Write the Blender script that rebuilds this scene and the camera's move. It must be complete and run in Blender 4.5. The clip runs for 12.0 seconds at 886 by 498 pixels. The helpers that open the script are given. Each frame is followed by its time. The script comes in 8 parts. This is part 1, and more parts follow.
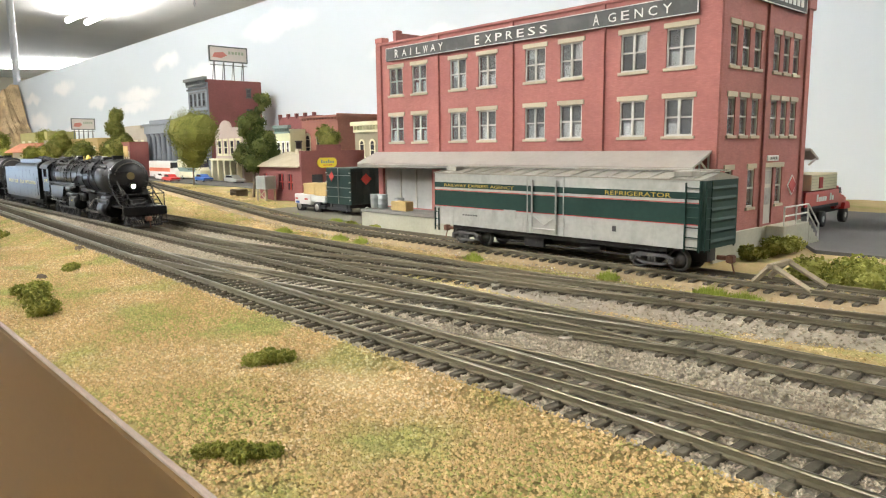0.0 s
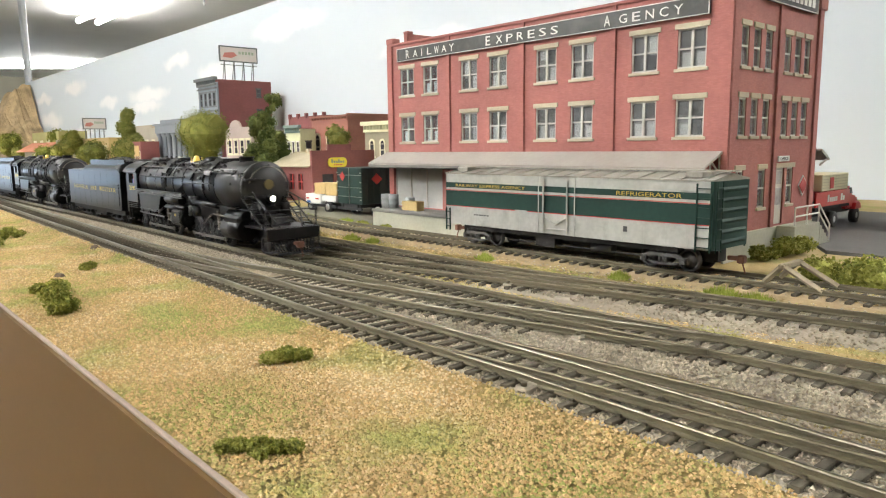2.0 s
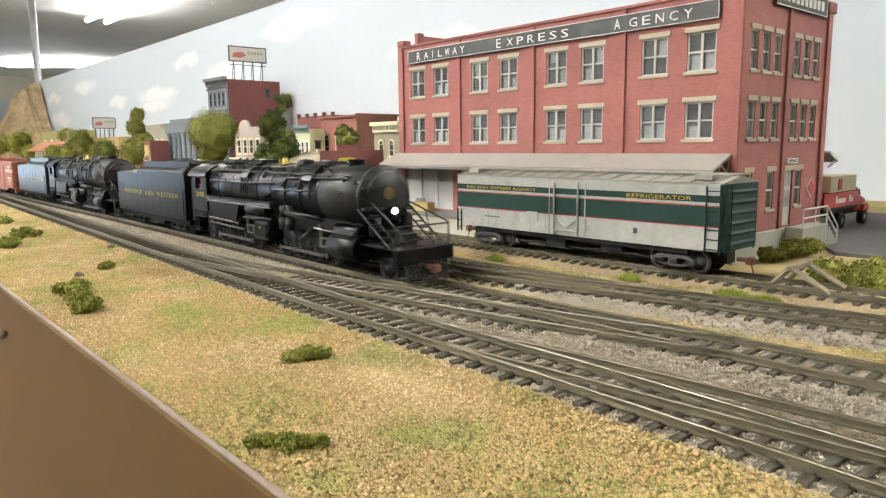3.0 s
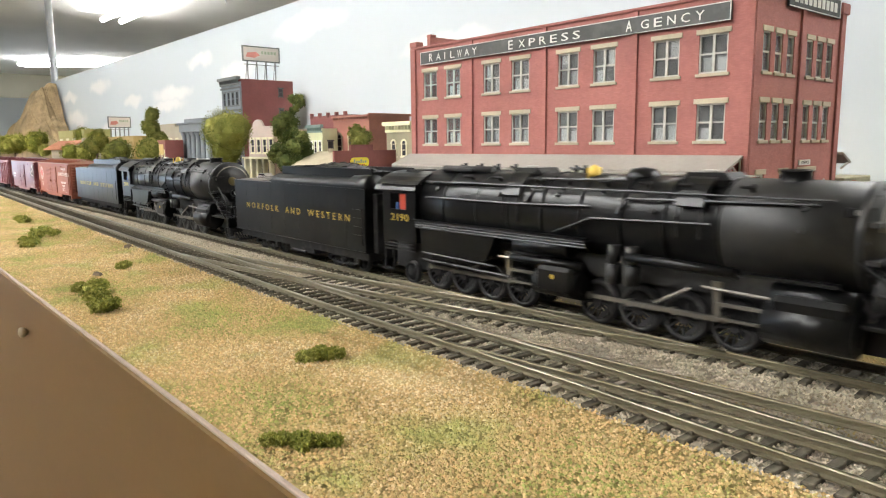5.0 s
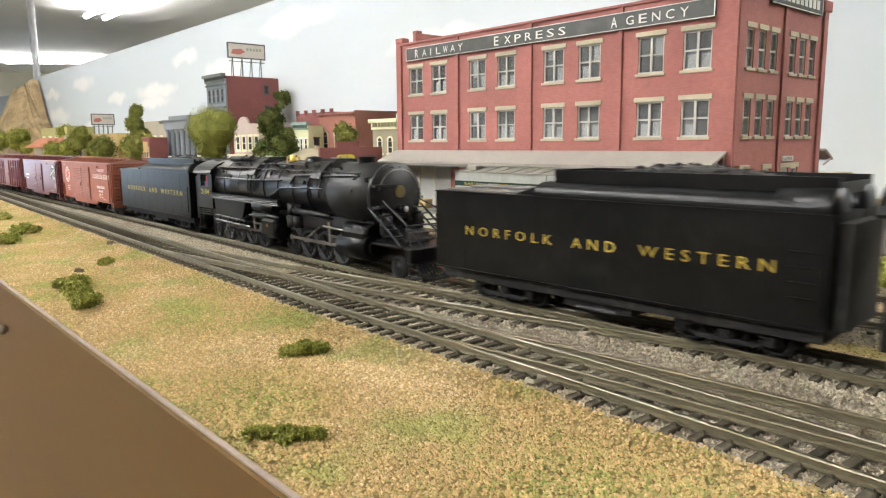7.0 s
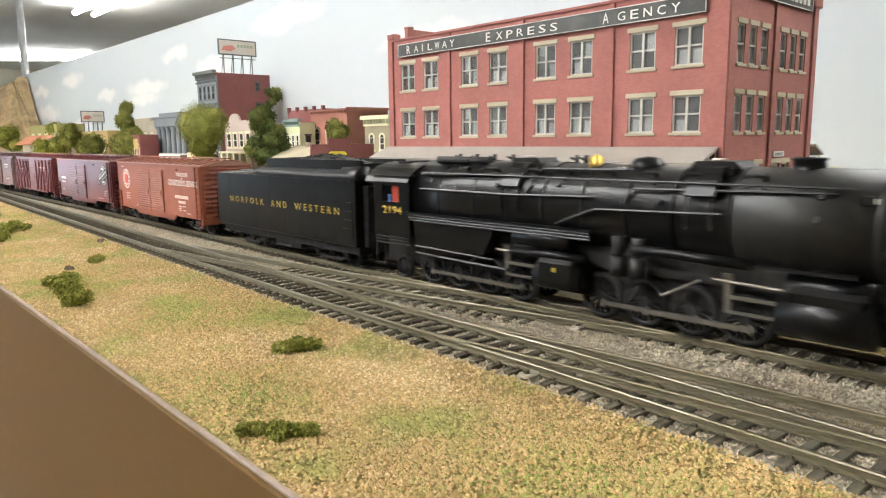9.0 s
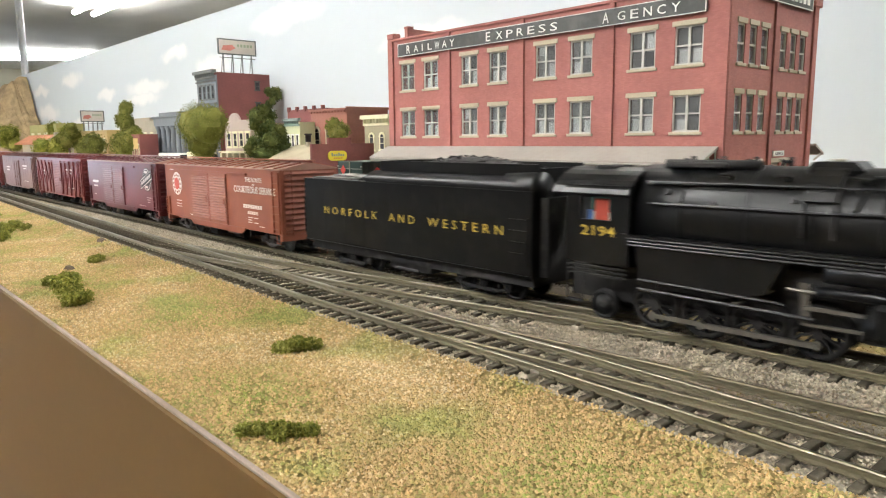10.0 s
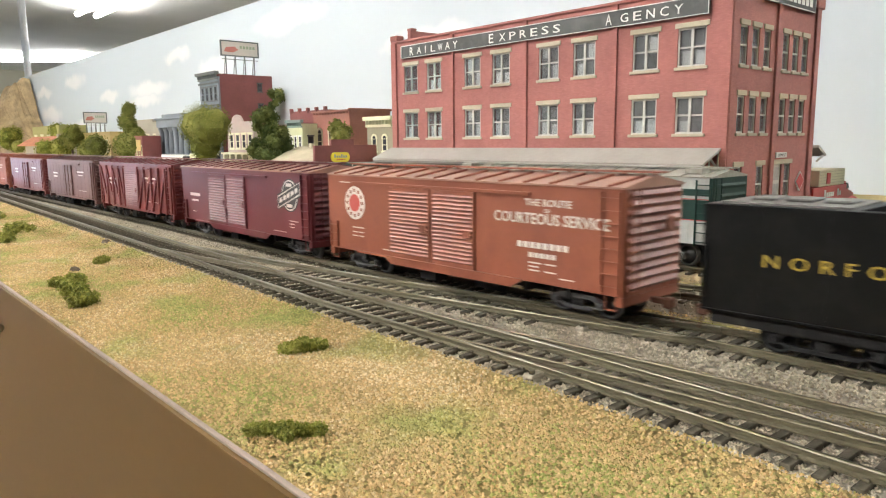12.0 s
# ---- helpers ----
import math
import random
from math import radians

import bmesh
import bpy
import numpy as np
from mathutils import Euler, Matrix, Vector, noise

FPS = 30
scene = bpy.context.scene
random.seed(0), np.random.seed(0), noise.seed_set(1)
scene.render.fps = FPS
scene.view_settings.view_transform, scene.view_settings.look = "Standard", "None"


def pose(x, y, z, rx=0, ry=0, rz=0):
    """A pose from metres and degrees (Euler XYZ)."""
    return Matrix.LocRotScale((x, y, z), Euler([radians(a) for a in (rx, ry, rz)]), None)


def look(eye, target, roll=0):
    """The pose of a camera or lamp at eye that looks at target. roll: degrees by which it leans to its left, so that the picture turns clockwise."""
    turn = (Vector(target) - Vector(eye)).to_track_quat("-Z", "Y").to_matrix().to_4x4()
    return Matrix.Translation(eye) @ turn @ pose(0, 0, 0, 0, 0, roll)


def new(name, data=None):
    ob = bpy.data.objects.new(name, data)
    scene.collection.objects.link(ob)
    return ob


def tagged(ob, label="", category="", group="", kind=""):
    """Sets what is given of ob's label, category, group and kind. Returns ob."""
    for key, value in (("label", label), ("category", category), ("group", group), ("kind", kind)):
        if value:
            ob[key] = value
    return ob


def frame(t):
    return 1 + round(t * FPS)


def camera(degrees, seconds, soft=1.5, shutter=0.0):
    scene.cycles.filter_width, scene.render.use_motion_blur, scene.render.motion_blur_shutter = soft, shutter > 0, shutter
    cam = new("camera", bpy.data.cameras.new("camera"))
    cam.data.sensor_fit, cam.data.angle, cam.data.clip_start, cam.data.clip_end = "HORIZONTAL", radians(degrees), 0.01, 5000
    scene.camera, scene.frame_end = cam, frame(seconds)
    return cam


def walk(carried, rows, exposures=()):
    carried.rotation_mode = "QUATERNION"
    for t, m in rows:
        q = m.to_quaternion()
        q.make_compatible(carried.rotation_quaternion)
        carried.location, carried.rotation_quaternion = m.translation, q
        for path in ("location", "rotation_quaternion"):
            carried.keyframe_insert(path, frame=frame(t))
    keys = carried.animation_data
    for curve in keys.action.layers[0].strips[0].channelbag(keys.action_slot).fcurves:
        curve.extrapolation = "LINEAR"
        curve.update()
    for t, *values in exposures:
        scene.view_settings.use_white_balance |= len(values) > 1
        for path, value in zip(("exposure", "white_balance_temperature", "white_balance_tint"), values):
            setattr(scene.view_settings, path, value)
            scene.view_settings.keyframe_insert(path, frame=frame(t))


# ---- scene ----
cam = camera(64.607, 12.0, soft=1.15, shutter=0.5)
PATH = [
    (0, (-0.00002, 0.00008, 0.06600), (-0.73118, 0.66707, -0.07727), -0.632),
    (0.5, (0.00006, -0.00063, 0.06589), (-0.73290, 0.66442, -0.07721), -0.608),
    (1, (0.00020, -0.00059, 0.06597), (-0.73501, 0.66194, -0.07725), -0.630),
    (1.5, (0.00037, -0.00167, 0.06590), (-0.73648, 0.65904, -0.07729), -0.597),
    (2, (0.00095, -0.00355, 0.06680), (-0.73778, 0.65484, -0.07743), -0.640),
    (2.5, (0.00187, -0.00661, 0.06758), (-0.73920, 0.64896, -0.07748), -0.626),
    (3, (0.00307, -0.00989, 0.06865), (-0.74130, 0.64181, -0.07693), -0.569),
    (5, (0.00576, -0.01204, 0.07045), (-0.74946, 0.62664, -0.07696), -0.556),
    (5.5, (0.00610, -0.01244, 0.07022), (-0.74597, 0.63003, -0.07682), -0.491),
    (6, (0.00601, -0.01198, 0.06980), (-0.74395, 0.63272, -0.07829), -0.527),
    (6.5, (0.00585, -0.01190, 0.06940), (-0.74127, 0.63595, -0.07926), -0.499),
    (7, (0.00585, -0.01113, 0.06878), (-0.73705, 0.64129, -0.08101), -0.476),
    (9, (0.00562, -0.01105, 0.06831), (-0.72959, 0.64903, -0.08583), -0.579),
    (9.5, (0.00603, -0.01150, 0.06881), (-0.72901, 0.64851, -0.08645), -0.646),
    (10, (0.00552, -0.01105, 0.06840), (-0.72948, 0.64909, -0.08644), -0.594),
    (10.5, (0.00600, -0.01136, 0.06903), (-0.72906, 0.64865, -0.08611), -0.647),
    (11, (0.00570, -0.01150, 0.06880), (-0.72959, 0.64855, -0.08506), -0.611),
    (11.5, (0.00580, -0.01243, 0.06861), (-0.72991, 0.64716, -0.08521), -0.603),
    (12, (0.00582, -0.01278, 0.06865), (-0.73103, 0.64572, -0.08440), -0.614),
]
walk(cam, [(t, look(eye, target, roll)) for t, eye, target, roll in PATH])

# ---- light ----
world = bpy.data.worlds.new("room_dark")
scene.world = world
world.use_nodes = True
world.node_tree.nodes["Background"].inputs["Color"].default_value = (0.9, 0.95, 1.0, 1)
world.node_tree.nodes["Background"].inputs["Strength"].default_value = 0.05
scene.view_settings.exposure = 0.26
LAMP_WATTS = 1.0
# First two hang in view; the rest are unseen, added to light the layout.
LAMPS = [(-5.62, 1.76, 0), (-9.72, 2.25, 54), (-3.2, -0.80, 0), (-1.2, -0.62, 0), (-2.85, 2.32, 0), (-1.55, 2.32, 0), (0.7, 1.5, 0), (-0.5, -1.7, 0)]
CEILING_Z = 1.15
for lx, ly, turn in LAMPS:
    lamp = bpy.data.lights.new("tube_light", "AREA")
    lamp.shape, lamp.size, lamp.size_y, lamp.energy, lamp.color = "RECTANGLE", 1.2, 0.22, LAMP_WATTS, (0.985, 0.985, 0.975)
    new("tube_light", lamp).matrix_world = pose(lx, ly, CEILING_Z - 0.095, 0, 0, turn)

# ---- materials ----
def nodes_of(m):
    m.use_nodes = True
    t = m.node_tree
    return t, t.nodes, t.links, t.nodes["Principled BSDF"]


def rgb(c):
    return (c[0], c[1], c[2], 1.0)


def mat(name, base, rough=0.6, metal=0.0, var=0.2, big=40.0, fine=500.0, bump=0.15, depth=0.0004, spec=0.5, stain=None, stain_at=0.6, islands=0.0):
    """A paint, plastic, card or plaster surface: base colour, blotches at two scales, fine relief."""
    m = bpy.data.materials.new(name)
    t, n, l, p = nodes_of(m)
    co = n.new("ShaderNodeTexCoord")
    a, b = n.new("ShaderNodeTexNoise"), n.new("ShaderNodeTexNoise")
    a.inputs["Scale"].default_value, b.inputs["Scale"].default_value = big, fine
    a.inputs["Detail"].default_value, b.inputs["Detail"].default_value = 5, 3
    l.new(co.outputs["Object"], a.inputs["Vector"]), l.new(co.outputs["Object"], b.inputs["Vector"])
    add = n.new("ShaderNodeMath")
    add.operation = "MULTIPLY_ADD"
    l.new(b.outputs["Fac"], add.inputs[0])
    add.inputs[1].default_value = 0.5
    l.new(a.outputs["Fac"], add.inputs[2])
    ramp = n.new("ShaderNodeMapRange")
    ramp.inputs["From Min"].default_value, ramp.inputs["From Max"].default_value = 0.45, 1.05
    ramp.inputs["To Min"].default_value, ramp.inputs["To Max"].default_value = 1 - var, 1 + var
    l.new(add.outputs[0], ramp.inputs["Value"])
    last = ramp.outputs[0]
    if islands:
        geo, mr, mul = n.new("ShaderNodeNewGeometry"), n.new("ShaderNodeMapRange"), n.new("ShaderNodeMath")
        mr.inputs["To Min"].default_value, mr.inputs["To Max"].default_value = 1 - islands, 1 + islands
        l.new(geo.outputs["Random Per Island"], mr.inputs["Value"])
        mul.operation = "MULTIPLY"
        l.new(last, mul.inputs[0]), l.new(mr.outputs[0], mul.inputs[1])
        last = mul.outputs[0]
    mix = n.new("ShaderNodeVectorMath")
    mix.operation = "SCALE"
    mix.inputs[0].default_value = base
    l.new(last, mix.inputs["Scale"])
    col = mix.outputs[0]
    if stain:
        s = n.new("ShaderNodeTexNoise")
        s.inputs["Scale"].default_value, s.inputs["Detail"].default_value = big * 2.3, 6
        l.new(co.outputs["Object"], s.inputs["Vector"])
        sr = n.new("ShaderNodeMapRange")
        sr.inputs["From Min"].default_value, sr.inputs["From Max"].default_value = stain_at - 0.12, stain_at + 0.12
        l.new(s.outputs["Fac"], sr.inputs["Value"])
        mx = n.new("ShaderNodeMix")
        mx.data_type = "RGBA"
        l.new(sr.outputs[0], mx.inputs["Factor"]), l.new(col, mx.inputs["A"])
        mx.inputs["B"].default_value = rgb(stain)
        col = mx.outputs["Result"]
    l.new(col, p.inputs["Base Color"])
    p.inputs["Roughness"].default_value, p.inputs["Metallic"].default_value = rough, metal
    p.inputs["Specular IOR Level"].default_value = spec
    if bump:
        bp = n.new("ShaderNodeBump")
        bp.inputs["Strength"].default_value, bp.inputs["Distance"].default_value = bump, depth
        l.new(b.outputs["Fac"], bp.inputs["Height"]), l.new(bp.outputs[0], p.inputs["Normal"])
    return m


def mix_mat(name, colours, big, fine, rough=0.9, bump=0.5, depth=0.001, islands=True, share=0.55, lo=0.42, hi=1.12, patch=None, spread=0.0):
    """Scenery: several colours chosen by patch and by flake."""
    m = bpy.data.materials.new(name)
    t, n, l, p = nodes_of(m)
    co = n.new("ShaderNodeTexCoord")
    a, b = n.new("ShaderNodeTexNoise"), n.new("ShaderNodeTexNoise")
    a.inputs["Scale"].default_value, b.inputs["Scale"].default_value = big, fine
    a.inputs["Detail"].default_value, b.inputs["Detail"].default_value = 3, 4
    l.new(co.outputs["Object"], a.inputs["Vector"]), l.new(co.outputs["Object"], b.inputs["Vector"])
    k = n.new("ShaderNodeMath")
    k.operation = "MULTIPLY_ADD"
    k.inputs[1].default_value = share
    if islands:
        geo = n.new("ShaderNodeNewGeometry")
        l.new(geo.outputs["Random Per Island"], k.inputs[0])
    else:
        l.new(b.outputs["Fac"], k.inputs[0])
    l.new(a.outputs["Fac"], k.inputs[2])
    ramp = n.new("ShaderNodeValToRGB")
    mr = n.new("ShaderNodeMapRange")
    mr.inputs["From Min"].default_value, mr.inputs["From Max"].default_value = lo, hi
    l.new(k.outputs[0], mr.inputs["Value"]), l.new(mr.outputs[0], ramp.inputs["Fac"])
    for i, c in enumerate(colours):
        at = i / (len(colours) - 1)
        e = ramp.color_ramp.elements[i] if i < 2 else ramp.color_ramp.elements.new(at)
        e.position, e.color = at, rgb(c)
    for i, c in enumerate(colours):
        ramp.color_ramp.elements[i].position, ramp.color_ramp.elements[i].color = i / (len(colours) - 1), rgb(c)
    col = ramp.outputs[0]
    if patch:
        g, gr, gm = n.new("ShaderNodeTexNoise"), n.new("ShaderNodeMapRange"), n.new("ShaderNodeMix")
        g.inputs["Scale"].default_value, g.inputs["Detail"].default_value = big * 2.4, 6
        l.new(co.outputs["Object"], g.inputs["Vector"]), l.new(g.outputs["Fac"], gr.inputs["Value"])
        gr.inputs["From Min"].default_value, gr.inputs["From Max"].default_value, gr.inputs["To Max"].default_value = 0.50, 0.66, 0.55
        gm.data_type = "RGBA"
        gm.inputs["B"].default_value = rgb(patch)
        l.new(gr.outputs[0], gm.inputs["Factor"]), l.new(col, gm.inputs["A"])
        col = gm.outputs["Result"]
    if spread:
        wn, wr, ws = n.new("ShaderNodeTexWhiteNoise"), n.new("ShaderNodeMapRange"), n.new("ShaderNodeVectorMath")
        wn.noise_dimensions = "1D"
        l.new(n.new("ShaderNodeNewGeometry").outputs["Random Per Island"], wn.inputs["W"]), l.new(wn.outputs["Value"], wr.inputs["Value"])
        wr.inputs["To Min"].default_value, wr.inputs["To Max"].default_value = 1 - spread, 1 + spread
        ws.operation = "SCALE"
        l.new(col, ws.inputs[0]), l.new(wr.outputs[0], ws.inputs["Scale"])
        col = ws.outputs[0]
    l.new(col, p.inputs["Base Color"])
    p.inputs["Roughness"].default_value = rough
    p.inputs["Specular IOR Level"].default_value = 0.2
    bp = n.new("ShaderNodeBump")
    bp.inputs["Strength"].default_value, bp.inputs["Distance"].default_value = bump, depth
    l.new(b.outputs["Fac"], bp.inputs["Height"]), l.new(bp.outputs[0], p.inputs["Normal"])
    return m


def brick_mat(name, base, mortar, bw=0.0024, bh=0.0008, side="front"):
    """Moulded and painted brickwork, at the size of the model's courses."""
    m = mat(name, base, 0.75, 0, 0.16, 25, 260, 0.0)
    t, n, l, p = nodes_of(m)
    co = n.new("ShaderNodeTexCoord")
    sep, com = n.new("ShaderNodeSeparateXYZ"), n.new("ShaderNodeCombineXYZ")
    l.new(co.outputs["Object"], sep.inputs[0])
    s = n.new("ShaderNodeMath")
    l.new(sep.outputs[0], s.inputs[0]), l.new(sep.outputs[1], s.inputs[1])
    l.new(s.outputs[0], com.inputs[0]), l.new(sep.outputs[2], com.inputs[1])
    br = n.new("ShaderNodeTexBrick")
    br.inputs["Scale"].default_value = 1.0
    br.inputs["Brick Width"].default_value, br.inputs["Row Height"].default_value = bw, bh
    br.inputs["Mortar Size"].default_value = bh * 0.13
    br.inputs["Color1"].default_value, br.inputs["Color2"].default_value, br.inputs["Mortar"].default_value = (1, 1, 1, 1), (0.85, 0.83, 0.83, 1), rgb(mortar)
    l.new(com.outputs[0], br.inputs["Vector"])
    old = p.inputs["Base Color"].links[0].from_socket
    mx = n.new("ShaderNodeMix")
    mx.data_type, mx.blend_type = "RGBA", "MULTIPLY"
    mx.inputs["Factor"].default_value = 1.0
    l.new(old, mx.inputs["A"]), l.new(br.outputs["Color"], mx.inputs["B"])
    l.new(mx.outputs["Result"], p.inputs["Base Color"])
    bp = n.new("ShaderNodeBump")
    bp.inputs["Strength"].default_value, bp.inputs["Distance"].default_value = 0.35, 0.0002
    l.new(br.outputs["Fac"], bp.inputs["Height"])
    bp.invert = True
    l.new(bp.outputs[0], p.inputs["Normal"])
    return m


def glow(name, colour, strength):
    m = bpy.data.materials.new(name)
    t, n, l, p = nodes_of(m)
    p.inputs["Base Color"].default_value = rgb(colour)
    p.inputs["Emission Color"].default_value, p.inputs["Emission Strength"].default_value = rgb(colour), strength
    return m


def clear(name, tint=(0.74, 0.76, 0.76), rough=0.05):
    m = bpy.data.materials.new(name)
    t, n, l, p = nodes_of(m)
    p.inputs["Base Color"].default_value = rgb(tint)
    # A tenth stays diffuse grey: a painted haze that lightens the panes.
    p.inputs["Transmission Weight"].default_value, p.inputs["Roughness"].default_value, p.inputs["IOR"].default_value = 0.90, rough, 1.45
    return m


BRICK = brick_mat("red_painted_brick", (0.395, 0.148, 0.124), (0.93, 0.86, 0.84))
BRICK_TALL = brick_mat("dark_red_brick", (0.235, 0.078, 0.072), (0.9, 0.85, 0.83))
BRICK_DULL = brick_mat("brown_red_brick", (0.36, 0.15, 0.11), (0.9, 0.87, 0.85))
BRICK_SMALL = brick_mat("maroon_brick", (0.23, 0.075, 0.068), (0.9, 0.85, 0.85))
STONE = mat("tan_window_stone", (0.50, 0.44, 0.31), 0.75, 0, 0.12, 60, 700)
FOUND = mat("grey_green_concrete", (0.43, 0.42, 0.33), 0.85, 0, 0.15, 40, 500)
SASH = mat("cream_sash_paint", (0.55, 0.53, 0.46), 0.55, 0, 0.08, 80, 800)
GLASS = clear("window_glazing")
DARKROOM = mat("dark_interior_card", (0.38, 0.37, 0.35), 0.8, 0, 0.45)
SHADE = mat("white_window_blind", (0.78, 0.78, 0.74), 0.8, 0, 0.08)
SIGN_BLACK = mat("weathered_black_signboard", (0.06, 0.06, 0.055), 0.6, 0, 0.2, 40, 500, stain=(0.11, 0.11, 0.1))
SIGN_WHITE = mat("white_sign_paint", (0.80, 0.79, 0.74), 0.6, 0, 0.06)
AWNING = mat("grey_tan_awning_roof", (0.36, 0.33, 0.29), 0.8, 0, 0.1, 30, 300)
DOOR_GREY = mat("grey_freight_door", (0.50, 0.50, 0.47), 0.55, 0, 0.1, 60, 400)
DOCK_TOP = mat("dark_dock_edge", (0.20, 0.19, 0.17), 0.8, 0, 0.2, 60, 600)
# The front rails' glint is put into a brighter metal; other rails lack it.
RAIL = mat("worn_nickel_rail", (0.22, 0.20, 0.155), 0.31, 1.0, 0.2, 12, 300, 0.03, stain=(0.10, 0.085, 0.052), stain_at=0.50)
RAIL_DULL = mat("rail_head_without_glint", (0.12, 0.10, 0.062), 0.40, 0.7, 0.25, 20, 300, 0.05)
RAILSIDE = mat("grimy_rail_web", (0.098, 0.082, 0.046), 0.6, 0.1, 0.25, 60, 500)
TIE = mat("weathered_black_brown_tie", (0.068, 0.058, 0.039), 0.8, 0, 0.35, 90, 900, 0.4, stain=(0.14, 0.12, 0.085), stain_at=0.62, spec=0.25)
LOCO = mat("satin_black_locomotive_paint", (0.0045, 0.0045, 0.0048), 0.34, 0.0, 0.3, 60, 700, 0.06, 0.0002, 0.27, stain=(0.010, 0.0095, 0.009))
LOCO_DULL = mat("sooty_black_underframe", (0.011, 0.010, 0.010), 0.65, 0, 0.35, 80, 900, 0.2, stain=(0.05, 0.045, 0.04), stain_at=0.66)
SMOKEBOX = mat("graphite_smokebox", (0.017, 0.0165, 0.016), 0.46, 0.1, 0.35, 60, 600, 0.1, stain=(0.03, 0.028, 0.025))
STEEL = mat("bright_worn_steel", (0.45, 0.43, 0.40), 0.35, 0.9, 0.2, 80, 600)
YELLOW = mat("yellow_lettering", (0.50, 0.35, 0.05), 0.5, 0, 0.08)
STEEL_DARK = mat("oily_dark_steel", (0.17, 0.155, 0.13), 0.45, 0.6, 0.25, 80, 600)
WHITE_LET = mat("white_lettering", (0.72, 0.66, 0.60), 0.6, 0, 0.1)
COAL = mat("black_coal", (0.022, 0.021, 0.021), 0.45, 0, 0.6, 200, 900, 0.6, islands=0.6)
CABRED = mat("red_cab_curtain", (0.42, 0.055, 0.03), 0.6, 0, 0.15)
CABBLUE = mat("blue_overall_cloth", (0.05, 0.12, 0.32), 0.7, 0, 0.1)
CAR_RED = mat("oxide_red_car_paint", (0.265, 0.078, 0.040), 0.5, 0, 0.12, 30, 500, stain=(0.215, 0.062, 0.034))
EMBLEM_RED = mat("faded_red_emblem", (0.55, 0.10, 0.08), 0.6, 0, 0.1)
CAR_ROOF = mat("galvanised_brown_roof", (0.38, 0.21, 0.16), 0.45, 0.1, 0.2, 40, 500)
CAR_MAROON = mat("maroon_car_paint", (0.125, 0.026, 0.030), 0.35, 0, 0.15, 30, 500)
CAR_BROWN = mat("brown_grey_car_paint", (0.15, 0.075, 0.065), 0.45, 0, 0.2, 30, 500)
CAR_DARK = mat("dark_oxide_car_paint", (0.165, 0.034, 0.032), 0.38, 0, 0.15, 30, 500)
SILVER = mat("weathered_aluminium_car_side", (0.46, 0.46, 0.42), 0.5, 0.15, 0.16, 50, 400, 0.1, stain=(0.36, 0.35, 0.31), stain_at=0.64)
REEF_GREEN = mat("dark_green_car_paint", (0.014, 0.042, 0.032), 0.65, 0, 0.2, 40, 400, spec=0.25)
REEF_ROOF = mat("dirty_pale_car_roof", (0.34, 0.32, 0.27), 0.7, 0, 0.25, 60, 500, stain=(0.30, 0.27, 0.22))
RED_LINE = mat("red_pinstripe", (0.50, 0.05, 0.04), 0.5, 0, 0.05)
TRUCKMETAL = mat("dusty_black_truck_casting", (0.075, 0.072, 0.070), 0.7, 0.1, 0.35, 90, 800, 0.2)
RUST = mat("rusty_coupler", (0.17, 0.075, 0.045), 0.7, 0.2, 0.3, 90, 800, 0.3)
FASCIA = mat("brown_painted_hardboard", (0.135, 0.076, 0.026), 0.5, 0, 0.06, 6, 300, 0.02, 0.0004, 0.18)
FASCIA_EDGE = mat("raw_fascia_edge", (0.33, 0.26, 0.215), 0.8, 0, 0.15, 60, 500)
CEILING_M = mat("off_white_ceiling", (0.84, 0.82, 0.77), 0.9, 0, 0.05, 2, 60)
# Unseen south wall, darkened so that the black locomotives reflect less light.
DARK_WALL_M = mat("unseen_dark_wall", (0.06, 0.042, 0.03), 0.6, 0, 0.25, 6, 90)
WALL_M = mat("cream_wall", (0.50, 0.47, 0.37), 0.85, 0, 0.05, 3, 80)
FLOOR_M = mat("grey_floor", (0.16, 0.15, 0.14), 0.7, 0, 0.15, 4, 60)
PIPE = mat("galvanised_pipe", (0.62, 0.64, 0.66), 0.4, 0.3, 0.1, 20, 200)
TUBE = glow("lit_fluorescent_tube", (0.98, 0.985, 0.98), 62.0)
WHITE_METAL = mat("white_enamel_housing", (0.8, 0.8, 0.78), 0.5, 0, 0.04)
GRASS = mix_mat("straw_and_green_turf_flakes", [(0.33, 0.35, 0.105), (0.45, 0.39, 0.155), (0.55, 0.41, 0.19), (0.60, 0.425, 0.21), (0.53, 0.35, 0.155), (0.64, 0.49, 0.26), (0.72, 0.58, 0.35)], 15, 900, share=0.42, lo=0.42, hi=0.98, patch=(0.30, 0.38, 0.10), spread=0.24)
GROUND = mix_mat("straw_turf_sheet", [(0.24, 0.235, 0.068), (0.34, 0.275, 0.105), (0.40, 0.30, 0.135), (0.45, 0.34, 0.165)], 15, 700, islands=False, share=0.38, lo=0.42, hi=0.85, patch=(0.23, 0.27, 0.075))
BALLAST = mix_mat("grey_tan_ballast_stones", [(0.255, 0.217, 0.155), (0.355, 0.303, 0.225), (0.435, 0.376, 0.285), (0.54, 0.47, 0.365)], 30, 900, spread=0.12)
BALLAST_BED = mat("packed_ballast_bed", (0.34, 0.295, 0.23), 0.9, 0, 0.25, 60, 900, 0.6, 0.0008)
DIRT = mat("tan_dirt", (0.33, 0.245, 0.135), 0.95, 0, 0.2, 25, 700, 0.5, 0.0008)
ASPHALT = mat("grey_road_card", (0.125, 0.12, 0.112), 0.9, 0, 0.2, 20, 500, 0.2)
